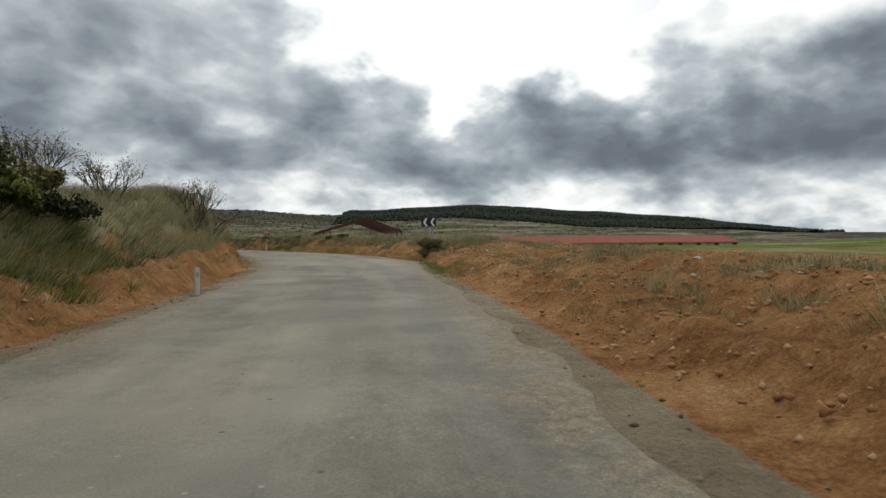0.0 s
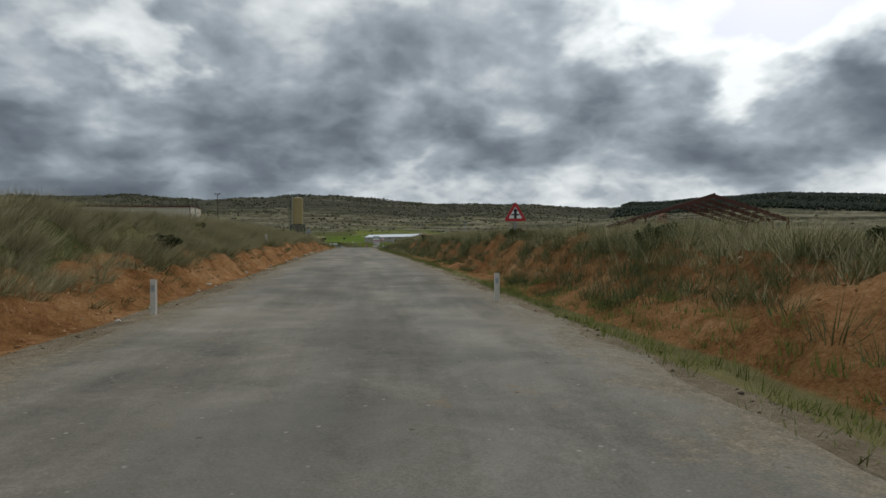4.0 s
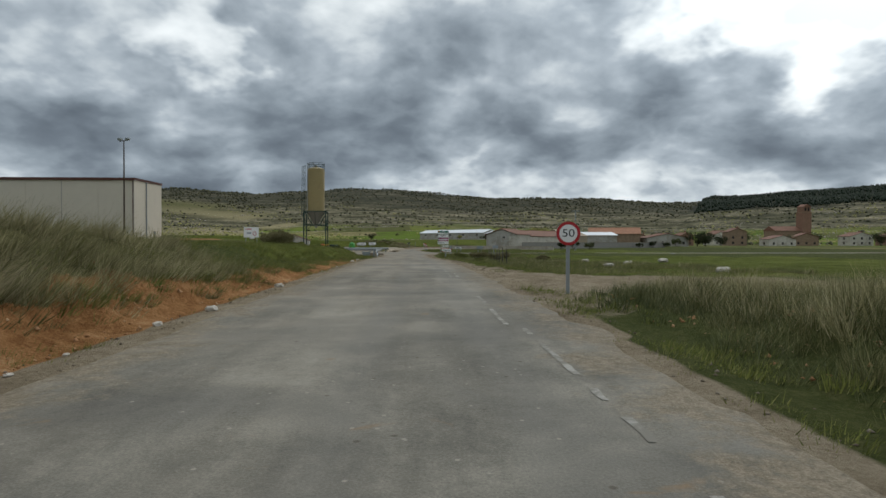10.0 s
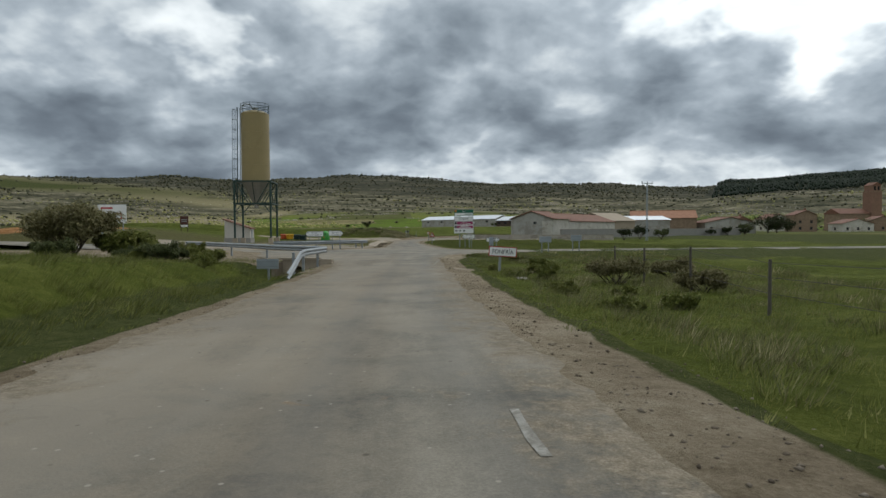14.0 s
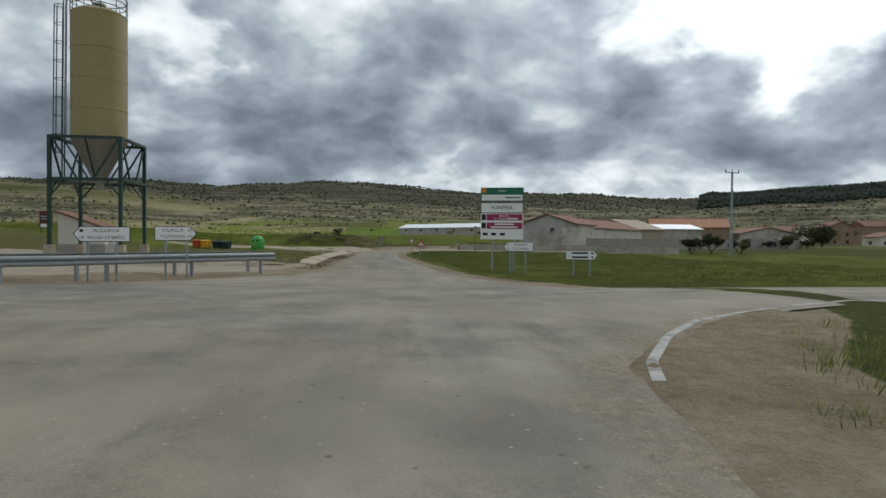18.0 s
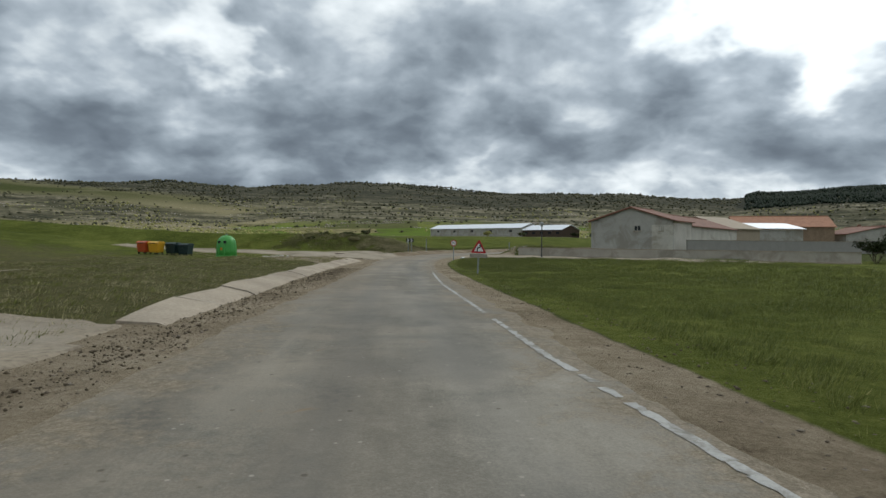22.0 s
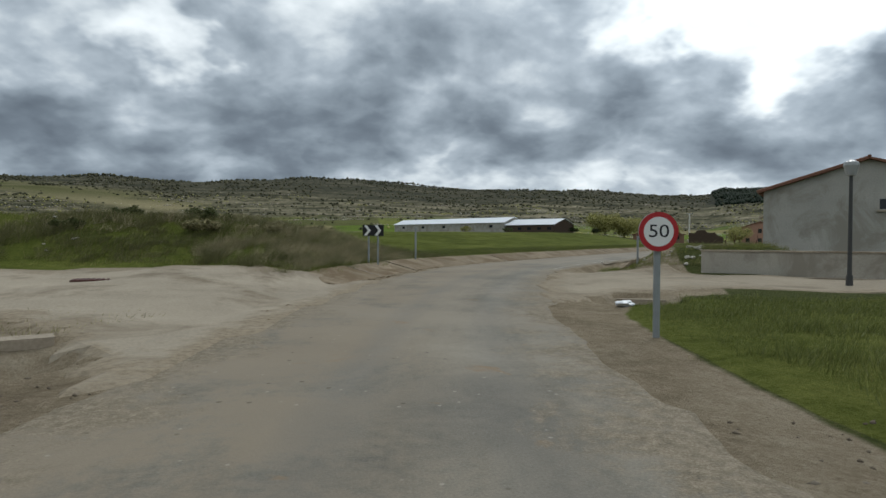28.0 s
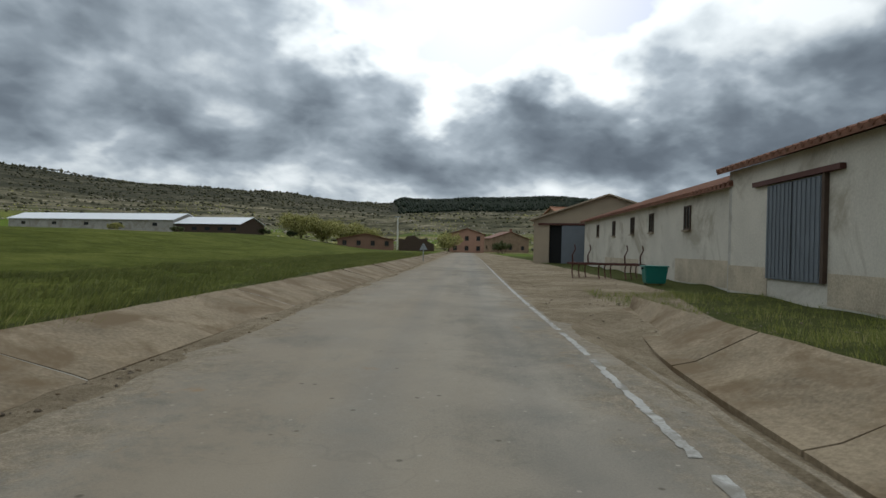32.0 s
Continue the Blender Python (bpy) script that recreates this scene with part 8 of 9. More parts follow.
grass("bank_grass", -5, 38, lambda s: er_(s) + 2.4, lambda s: er_(s) + 5.5, 6.0, 0.30, 44, DRY_GRASS, "dry grass on the crest of the red bank", clump=0.45, width=0.0045, lean=0.6)
grass("meadow_grass", 166, 241, lambda s: er_(s) + 1.7, lambda s: er_(s) + 16, 6.0, 0.24, 22, GREEN_GRASS, "rough green meadow grass", width=0.009, clump=0.2, spread=0.26)
grass("verge_grass", 166, 236, lambda s: er_(s) + 0.8, lambda s: er_(s) + 2.6, 9.0, 0.16, 22, GREEN_GRASS, "patchy weeds creeping over the gravel shoulder", clump=0.6, spread=0.2, width=0.008, lean=0.8)
grass("verge_grass", 252, 318, lambda s: er_(s) + 1.0, lambda s: er_(s) + 2.2, 8.0, 0.12, 20, GREEN_GRASS, "short weeds at the edge of the crop", clump=0.55, spread=0.18, width=0.007, lean=0.8)
grass("meadow_grass", 168, 241, lambda s: er_(s) + 3.0, lambda s: er_(s) + 16, 0.4, 0.42, 26, DRY_GRASS, "dry grass standing in the meadow", width=0.012, clump=0.6)
grass("meadow_grass", 166, 236, lambda s: er_(s) + 1.8, lambda s: er_(s) + 16, 2.4, 0.4, 30, OLIVE_GRASS, "rank olive tufts in the meadow", width=0.008, clump=0.35, spread=0.3, lean=0.8)
grass("meadow_grass", 154, 228, lambda s: -el_(s) - 1.6, lambda s: -el_(s) - 18, 5.5, 0.28, 22, GREEN_GRASS, "rough green meadow grass", width=0.009, clump=0.1, spread=0.26)
grass("crop_grass", 250, 322, lambda s: er_(s) + 1.6, lambda s: er_(s) + 12, 13.0, 0.17, 22, CROP, "young green crop beside the road", clump=0.15, width=0.009)
grass("crop_grass", 296, 323, lambda s: er_(s) + 1.8, lambda s: er_(s) + 9, 20.0, 0.17, 22, CROP, "short young crop beside the road", width=0.008, spread=0.25, lean=0.6)
grass("crop_grass", 252, 321, 14, 34, 3.0, 0.26, 18, CROP, "young green crop beside the road", width=0.02, spread=0.3)
grass("meadow_grass", 263, 318, -5.4, -24, 4.2, 0.17, 20, DRY_GRASS, "dry brown grass near the bins", clump=0.25, width=0.011, lean=0.7)
grass("meadow_grass", 263, 312, -5.4, -22, 5.0, 0.16, 16, GREEN_GRASS, "patchy short grass near the bins", clump=0.3, width=0.012)
grass("bank_grass", -8, 15, -5.4, -9.5, 10.0, 0.62, 34, GREEN_GRASS, "tall olive green grass over the crest of the bank", clump=0.05, width=0.008, lean=0.8)
grass("bank_grass", -6, 17, -5.7, -9.5, 7.0, 0.5, 30, BUSH_LEAF, "dense olive grass over the crest of the bank", clump=0.1, width=0.008, lean=0.7)
grass("meadow_grass", 324.5, 341, -6.2, -24, 7.0, 0.26, 20, GREEN_GRASS, "rough green grass on a low mound", clump=0.05, width=0.011, spread=0.26)
grass("bank_grass", 325.0, 341, -6.2, -20, 12.0, 0.46, 44, OLIVE_GRASS, "rough olive grass on a low mound", clump=0.08, width=0.006, lean=0.7)
grass("bank_grass", 326, 337, -6.2, -10.5, 14.0, 0.55, 48, PALE_GRASS, "tall pale brown grass at the mound's foot", clump=0.2, width=0.0045, lean=0.7)
grass("bank_grass", 328, 341, -10, -22, 3.0, 0.5, 28, PALE_GRASS, "pale dry grass on the mound", clump=0.55, width=0.009, lean=0.7)
grass("crop_grass", 327, 440, -5.8, -14, 6.5, 0.26, 20, CROP, "young green crop beside the gutter", clump=0.15, width=0.012)
grass("meadow_grass", 326, 440, -5.4, -6.8, 7.0, 0.34, 20, GREEN_GRASS, "rough green grass along the gutter", clump=0.35, width=0.01)
grass("meadow_grass", 336.5, 364, 4.55, 11.2, 10.0, 0.22, 18, GREEN_GRASS, "short green grass before the warehouse", clump=0.35, width=0.009)
grass("meadow_grass", 334.3, 339, 4.9, 12.0, 16.0, 0.24, 28, GREEN_GRASS, "green tufts on the earth mound", clump=0.5, width=0.007, spread=0.2)
grass("meadow_grass", 334.3, 344, 4.9, 12.0, 5.0, 0.34, 30, OLIVE_GRASS, "rank weeds on the earth mound", clump=0.5, width=0.007, spread=0.2)
grass("verge_grass", 334.6, 338.4, 2.95, 4.4, 34.0, 0.17, 26, GREEN_GRASS, "thick green weeds in the ditch", clump=0.15, width=0.009, spread=0.16)
grass("verge_grass", 340.5, 343.5, 2.85, 3.45, 40.0, 0.24, 26, GREEN_GRASS, "green weeds growing in the gutter", clump=0.2, width=0.009, spread=0.14)



ICO_V = np.array([(1, 0, 0), (-1, 0, 0), (0, 1, 0), (0, -1, 0), (0, 0, 1), (0, 0, -1)], float)
ICO_T = np.array([(0, 2, 4), (2, 1, 4), (1, 3, 4), (3, 0, 4), (2, 0, 5), (1, 2, 5), (3, 1, 5), (0, 3, 5)])


G_ = (1 + 5 ** 0.5) / 2
CLOD_V = np.array([(a, b * G_, 0) for a in (-1, 1) for b in (-1, 1)] + [(0, a, b * G_) for a in (-1, 1) for b in (-1, 1)] + [(a * G_, 0, b) for a in (-1, 1) for b in (-1, 1)], float) / math.hypot(1, G_)
CLOD_T = []
for tri in itertools.combinations(range(12), 3):
    p = CLOD_V[list(tri)]
    if all(np.linalg.norm(p[i] - p[i - 1]) < 1.06 for i in range(3)):
        CLOD_T.append(tri if np.dot(np.cross(p[1] - p[0], p[2] - p[0]), p[0]) > 0 else tri[::-1])
CLOD_T = np.array(CLOD_T)


def lumps(P, size, flat=0.7, jit=0.35, sink=0.3, broken=False):
    """Uneven lumps at the places P: arrays of points and triangles."""
    shape_v, shape_t = (CLOD_V, CLOD_T) if broken else (ICO_V * 1.25, ICO_T)
    n, k = len(P), len(shape_v)
    s = np.asarray(size)[:, None, None] * np.stack([RNG.uniform(0.7, 1.3, n), RNG.uniform(0.7, 1.3, n), np.full(n, flat) * RNG.uniform(0.7, 1.3, n)], -1)[:, None, :]
    V = shape_v[None] * (1 + RNG.uniform(-jit, jit, (n, k, 1))) * s
    a = RNG.uniform(0, 2 * np.pi, n)
    c, d = np.cos(a)[:, None], np.sin(a)[:, None]
    V = np.stack([V[..., 0] * c - V[..., 1] * d, V[..., 0] * d + V[..., 1] * c, V[..., 2]], -1)
    V = V + P[:, None, :] + np.stack([np.zeros(n), np.zeros(n), np.asarray(size) * flat * (1 - 2 * sink)], -1)[:, None, :]
    T = (np.arange(n)[:, None, None] * k + shape_t[None]).reshape(-1, 3)
    return V.reshape(-1, 3), T


def strew(name, s0, s1, l0, l1, n, size, mat, label, flat=0.6):
    s = RNG.uniform(s0, s1, n)
    u = RNG.uniform(0, 1, n)
    a = l0(s) if callable(l0) else np.full(n, l0)
    b = l1(s) if callable(l1) else np.full(n, l1)
    lat = a + (b - a) * u
    V, T = lumps(sheet(s, lat), np.minimum(size * RNG.lognormal(0, 0.6, n), size * 1.9), flat, 0.45, 0.4, size > 0.03)
    return tagged(new(name, raw_mesh(name, V, T, mat)), label, "stones", kind="stuff")


strew("earth_clods", -25, 38, lambda s: er_(s) + 0.6, lambda s: er_(s) + 4.5, 5200, 0.02, CLOD, "red earth clods and stones on the bank", 0.75)
strew("earth_clods", -2, 36, lambda s: er_(s) + 0.8, lambda s: er_(s) + 4.6, 900, 0.031, CLOD, "broken lumps of red earth on the bank", 0.7)
strew("earth_clods", -25, 34, lambda s: er_(s) + 4.5, lambda s: er_(s) + 22, 3500, 0.028, CLOD, "clods of red ploughed earth", 0.7)
strew("earth_clods", -25, 165, lambda s: -el_(s) - 0.4, lambda s: -el_(s) - 2.5, 5200, 0.019, CLOD, "red clods on the cut bank", 0.75)
strew("earth_clods", 34, 155, lambda s: er_(s) + 1.2, lambda s: er_(s) + 3.2, 2400, 0.02, CLOD, "red clods on the cut bank", 0.75)
strew("gravel", -25, 232, lambda s: -el_(s) + 0.2, lambda s: -el_(s) - 0.5, 2600, 0.013, GRIT, "loose gravel at the road edge")
strew("gravel", -25, 232, lambda s: er_(s) - 0.2, lambda s: er_(s) + 0.7, 3000, 0.013, GRIT, "loose gravel at the road edge")
strew("gravel", 160, 234, lambda s: er_(s) - 0.2, lambda s: er_(s) + 1.7, 2400, 0.012, GRIT, "loose gravel on the shoulder")
strew("gravel", 262, 310, lambda s: -el_(s) + 0.3, lambda s: -el_(s) - 1.4, 2000, 0.012, GRIT, "dark gravel washed beside the road")
strew("gravel", 252, 312, lambda s: er_(s) - 0.1, lambda s: er_(s) + 2.0, 2000, 0.012, GRIT, "loose gravel on the shoulder")
strew("gravel", 310, 350, lambda s: -el_(s) + 1.0, lambda s: -el_(s) - 1.0, 1300, 0.013, GRIT, "loose gravel at the road edge")
strew("gravel", 352, 420, 2.4, 8.0, 1200, 0.018, GRIT, "loose gravel on the dirt yard")
strew("earth_clods", 316, 329, lambda s: -el_(s) - 1.2, lambda s: -el_(s) + 1.6, 1200, 0.02, MUD_CRUMB, "red brown clods dropped on the drive", 0.5)
strew("earth_clods", 322, 385, lambda s: -el_(s) - 0.2, lambda s: -el_(s) + 2.4, 1300, 0.02, MUD_CRUMB, "dried mud crumbs on the road", 0.4)


def stone_mesh(seed):
    rng = random.Random(seed)
    bm = bmesh.new()
    bmesh.ops.create_icosphere(bm, subdivisions=2 if seed < 5 else 1, radius=1.0)
    for v in bm.verts:
        n = noise.noise(v.co * 2.3 + Vector((seed * 3.1, 0, 0)))
        v.co *= 1 + 0.6 * n + rng.uniform(-0.12, 0.12)
        v.co.z *= 0.6
    me = bpy.data.meshes.new("stone")
    bm.to_mesh(me)
    bm.free()
    me.materials.append(PALE_STONE)
    return me


def build_stones():
    rng = random.Random(5)
    kinds = [stone_mesh(i) for i in range(5)]
    def put(x, y, size, label, group):
        ob = new("stone", kinds[rng.randrange(5)])
        ob.matrix_world = pose(x, y, ground_at(x, y) + size * 0.25, 0, 0, rng.uniform(0, 360)) @ Matrix.Diagonal((size, size * rng.uniform(0.7, 1.1), size * rng.uniform(0.7, 1.1), 1))
        tagged(ob, label, "stone", group)
    for i in range(46):
        s = rng.uniform(58, 190)
        x, y = lat_at(s, -edge_left(s) - rng.uniform(0.1, 0.7))
        put(x, y, rng.choice((0.04, 0.05, 0.06, 0.08, 0.12)), "pale loose stone at the foot of the bank", "stones at the bank's foot")
    for i in range(34):
        s = rng.uniform(4, 34)
        x, y = lat_at(s, edge_right(s) + rng.uniform(1.3, 5.5))
        put(x, y, rng.choice((0.03, 0.04, 0.05, 0.06, 0.09)), "pale stone lying on the red earth bank", "stones on the red bank")
    for x, y, sz in ((28.6, 166.5, 0.35), (26.0, 176.0, 0.3), (30.0, 184.0, 0.35), (35.5, 190.8, 0.5), (31.0, 200.0, 0.4), (17.6, 214.4, 0.16), (17.2, 213.2, 0.12)):
        put(x, y, sz, "pale boulder lying in the meadow", "boulders in the meadow")
    for i in range(44):
        near = i < 24
        x, y = (22.4 + rng.uniform(-1.2, 1.4), 329.3 + rng.uniform(-1.7, 1.8)) if near else (24.5 + rng.uniform(-2.5, 6), 333.0 + rng.uniform(-4, 5))
        put(x, y, rng.uniform(0.05, 0.15) if near else rng.uniform(0.04, 0.12), "pale rubble stone on an earth mound", "rubble by the warehouse")
    for i in range(12):
        x, y = -4.2 + rng.uniform(-3.5, 3.5), 326.5 + rng.uniform(-1.5, 5)
        put(x, y, rng.uniform(0.04, 0.1), "pale stone in rough grass by the drive", "stones by the drive")
    for i in range(14):
        x, y = -2.6 + rng.uniform(-1.2, 1.2), 311.5 + rng.uniform(-1.0, 1.6)
        put(x, y, rng.uniform(0.08, 0.2), "broken rubble piled beside the glass igloo", "rubble by the igloo")
    for i in range(18):
        u = rng.uniform(0.3, 8)
        x, y = 36.0 + 0.79 * u - 0.6, 342.5 - 0.613 * u - 0.6
        put(x, y, rng.uniform(0.3, 0.62), "block rubble heaped against the warehouse gable", "rubble at the gable")


build_stones()


def leaf_cloud(centres, radii, per, size):
    n = len(centres)
    c = np.repeat(np.asarray(centres, float), per, axis=0)
    r = np.repeat(np.asarray(radii, float), per)
    d = RNG.normal(size=(n * per, 3))
    d /= np.linalg.norm(d, axis=1)[:, None]
    p = c + d * (r * RNG.uniform(0.35, 1.0, n * per) ** 0.6)[:, None] * [1, 1, 0.8]
    a, b = RNG.normal(size=(n * per, 3)), RNG.normal(size=(n * per, 3))
    a /= np.linalg.norm(a, axis=1)[:, None]
    b -= a * (a * b).sum(1)[:, None]
    b /= np.linalg.norm(b, axis=1)[:, None]
    s = size * RNG.uniform(0.6, 1.4, n * per)[:, None]
    V = np.stack([p - a * s, p + b * s * 0.45, p + a * s, p - b * s * 0.45], 1).reshape(-1, 3)
    k = np.arange(n * per)[:, None] * 4
    T = np.concatenate([k + [0, 1, 2], k + [0, 2, 3]], 1).reshape(-1, 3)
    return V, T


def plant(name, at, height, spread, label, category, leaf, seed, stems=5, trunk=0.0, leafy=1.0, leaf_size=0.06, group=""):
    """A shrub or tree: forking stems, and clumps of small leaves round their ends."""
    rng = random.Random(seed)
    t = thing(name, at, 0, label, category, group)
    bm = bmesh.new()
    ends = []

    def fork(p, d, length, r, level):
        q = p + d * length
        bm_rod(bm, p, q, r, r * 0.62, seg=5 if level else 7)
        ends.append((q, level))
        if level >= 3 or length < 0.12:
            return
        for _ in range(rng.choice((2, 3, 3))):
            e = (d + Vector((rng.uniform(-1, 1), rng.uniform(-1, 1), rng.uniform(-0.25, 0.6))) * (0.55 if level else 0.7)).normalized()
            fork(p + d * length * rng.uniform(0.6, 1.0), e, length * rng.uniform(0.55, 0.8), r * 0.6, level + 1)

    if trunk:
        fork(Vector((0, 0, -0.3)), Vector((rng.uniform(-0.1, 0.1), rng.uniform(-0.1, 0.1), 1)).normalized(), trunk + 0.3, height * 0.035, 0)
        top = Vector((0, 0, trunk))
        for i in range(stems):
            g = 2 * math.pi * i / stems + rng.uniform(-0.4, 0.4)
            fork(top, Vector((math.cos(g) * spread * 0.5, math.sin(g) * spread * 0.5, height * 0.42)).normalized(), height * 0.34, height * 0.018, 1)
    else:
        for i in range(stems):
            g = 2 * math.pi * i / stems + rng.uniform(-0.5, 0.5)
            fork(Vector((rng.uniform(-0.15, 0.15), rng.uniform(-0.15, 0.15), -0.15)), Vector((math.cos(g) * spread * 0.45, math.sin(g) * spread * 0.45, height * 0.6)).normalized(), height * 0.42, max(0.012, height * 0.014), 0)
    part("trunk", bm, BARK, t)
    tips = [e for e, lv in ends if lv >= 1]
    tips = [e for e in tips if e.z > height * 0.12]
    if leafy > 0 and tips:
        C = np.array([tuple(e) for e in tips])
        R = np.array([height * (0.23 if trunk else 0.13) * rng.uniform(0.7, 1.4) for _ in tips])
        V, T = leaf_cloud(C, R, max(2, int((26 if trunk else 12) * leafy)), leaf_size * (0.98 if trunk else 1.27))
        ob = new("crown", raw_mesh("crown", V, T, leaf))
        ob.parent = t
    return t


def build_plants():
    g = lambda s, lat: on_ground(*lat_at(s, lat))
    plant("bare_shrub", g(16.0, -8.6), 1.9, 1.4, "tall leafless thorn shrub on the bank", "shrub", BROWN_LEAF, 1, 10, leafy=0.55, leaf_size=0.022)
    plant("bare_shrub", g(19.5, -8.0), 1.6, 1.4, "leafless thorn shrub on the bank", "shrub", BROWN_LEAF, 2, 9, leafy=0.4, leaf_size=0.022)
    plant("bare_shrub", g(26.0, -6.8), 2.3, 1.6, "dark leafless shrub above red earth", "shrub", BROWN_LEAF, 3, 11, leafy=0.5, leaf_size=0.022)
    plant("bare_shrub", g(28.0, -6.4), 1.7, 1.6, "dark leafless shrub above red earth", "shrub", BROWN_LEAF, 4, 10, leafy=0.5, leaf_size=0.022)
    plant("bank_bush", g(11.0, -7.6), 1.6, 1.8, "dense olive bush on the bank", "bush", BUSH_LEAF, 5, 7, leafy=1.3, leaf_size=0.05)
    plant("bank_bush", g(7.0, -7.9), 1.5, 1.8, "dense olive bush on the bank", "bush", BUSH_LEAF, 6, 7, leafy=1.3, leaf_size=0.05)
    plant("bank_bush", g(14.0, -7.0), 1.2, 1.8, "dark bush hanging over red earth", "bush", DARK_LEAF, 7, 7, leafy=1.2, leaf_size=0.05)
    plant("bank_bush", (18.1, 29.5, ground_at(18.1, 29.5)), 1.0, 0.75, "dense brown green bush under the chevron sign", "bush", BROWN_LEAF, 8, 14, leafy=3.6, leaf_size=0.03)
    for i, (x, y) in enumerate(((17.75, 29.2), (18.4, 29.4))):
        plant("bank_bush", on_ground(x, y), 0.55, 0.7, "low brown green bush under the chevron sign", "bush", (BROWN_LEAF, DRY_GRASS)[i % 2], 240 + i, 10, leafy=5.0, leaf_size=0.022)
    rng = random.Random(21)
    for i in range(9):
        plant("bank_bush", g(rng.uniform(1.5, 15.0), -rng.uniform(6.3, 8.6)), rng.uniform(0.8, 1.4), 1.6, "dense olive bush on the bank", "bush", rng.choice((BUSH_LEAF, GREEN_GRASS, DRY_GRASS)), 210 + i, 9, leafy=2.0, leaf_size=0.045, group="bushes on the cut bank")
    for i in range(26):
        s = rng.uniform(38, 150)
        side = rng.random() < 0.5
        lat = -edge_left(s) - rng.uniform(1.8, 3.4) if side else edge_right(s) + rng.uniform(2.0, 3.8)
        plant("low_bush", g(s, lat), rng.uniform(0.4, 0.75), rng.uniform(0.5, 0.9), "low dark bush on the road bank", "bush", rng.choice((BUSH_LEAF, BROWN_LEAF, DARK_LEAF)), 40 + i, 7, leafy=2.6, leaf_size=0.026, group="low bushes on the banks")
    for i, (s, lat) in enumerate(((113, -7.6), (116.5, -7.9), (118, 6.2), (122, -7.2))):
        plant("broom_bush", g(s, lat), 0.7, 0.7, "low bush with yellow blossom", "bush", leaf_material("yellow_blossom", [(0.0, (0.06, 0.07, 0.015)), (0.5, (0.20, 0.16, 0.02)), (1.0, (0.55, 0.36, 0.03))]) if "yellow_blossom" not in MATS else MATS["yellow_blossom"], 70 + i, 6, leafy=1.0, leaf_size=0.04)
    plant("ditch_bush", (-6.9, 224.6, ground_at(-6.9, 224.6)), 3.6, 3.0, "rounded olive bush by the ditch", "bush", BROWN_LEAF, 90, 14, leafy=4.5, leaf_size=0.07)
    plant("ditch_bush", (-4.6, 226.4, ground_at(-4.6, 226.4)), 2.2, 3.6, "green bramble mound by the ditch", "bush", GREEN_GRASS, 91, 12, leafy=3.0, leaf_size=0.07)
    for i in range(10):
        x, y = 3.6 + rng.uniform(-3.4, 2.0), 215 + rng.uniform(-6, 5)
        plant("bramble", on_ground(x, y), rng.uniform(0.6, 1.1), 1.0, "tangled green bramble in the ditch", "bush", rng.choice((BUSH_LEAF, GREEN_GRASS)), 95 + i, 8, leafy=3.0, leaf_size=0.03, group="brambles in the ditch")
    for i, (x, y, h) in enumerate(((21.0, 213.0, 1.4), (22.6, 209.0, 1.0), (24.5, 216.0, 1.2), (27.5, 205.0, 0.9))):
        plant("meadow_shrub", on_ground(x, y), h, h * 1.2, "brown dry shrub standing in the meadow", "shrub", BROWN_LEAF, 260 + i, 10, leafy=2.2, leaf_size=0.035, group="dry shrubs in the meadow")
    for i in range(14):
        s = rng.uniform(205, 234)
        plant("weed_clump", g(s, edge_right(s) + rng.uniform(1.8, 5.5)), rng.uniform(0.4, 0.8), 0.9, "green weed clump at the road edge", "bush", GREEN_GRASS, 110 + i, 8, leafy=3.5, leaf_size=0.03, group="weeds at the junction")
    for i in range(9):
        x, y = 2.0 + rng.uniform(-6, 3), 330.5 + rng.uniform(-3.5, 3)
        plant("mound_bush", on_ground(x, y), rng.uniform(0.45, 0.9), 1.6, "grey brown low bush on the grassy mound", "bush", rng.choice((BUSH_LEAF, DRY_GRASS)), 130 + i, 9, leafy=1.4, leaf_size=0.04, group="bushes on the mound")
    # trees by the village
    plant("willow", (88.0, 519.8, ground_at(88, 519.8)), 10.5, 9.0, "broad willow in pale spring leaf", "tree", SPRING_LEAF, 150, 8, trunk=1.8, leafy=2.2, leaf_size=0.3)
    plant("willow", (96.0, 521.0, ground_at(96, 521)), 9.5, 8.0, "broad willow in pale spring leaf", "tree", SPRING_LEAF, 151, 8, trunk=1.6, leafy=2.0, leaf_size=0.3)
    plant("willow", (109.0, 531.0, ground_at(109, 531)), 10.5, 9.5, "broad willow in pale spring leaf", "tree", SPRING_LEAF, 152, 8, trunk=1.8, leafy=2.2, leaf_size=0.3)
    plant("willow", (118.0, 533.0, ground_at(118, 533)), 9.0, 8.5, "broad willow in pale spring leaf", "tree", SPRING_LEAF, 153, 8, trunk=1.6, leafy=2.0, leaf_size=0.3)
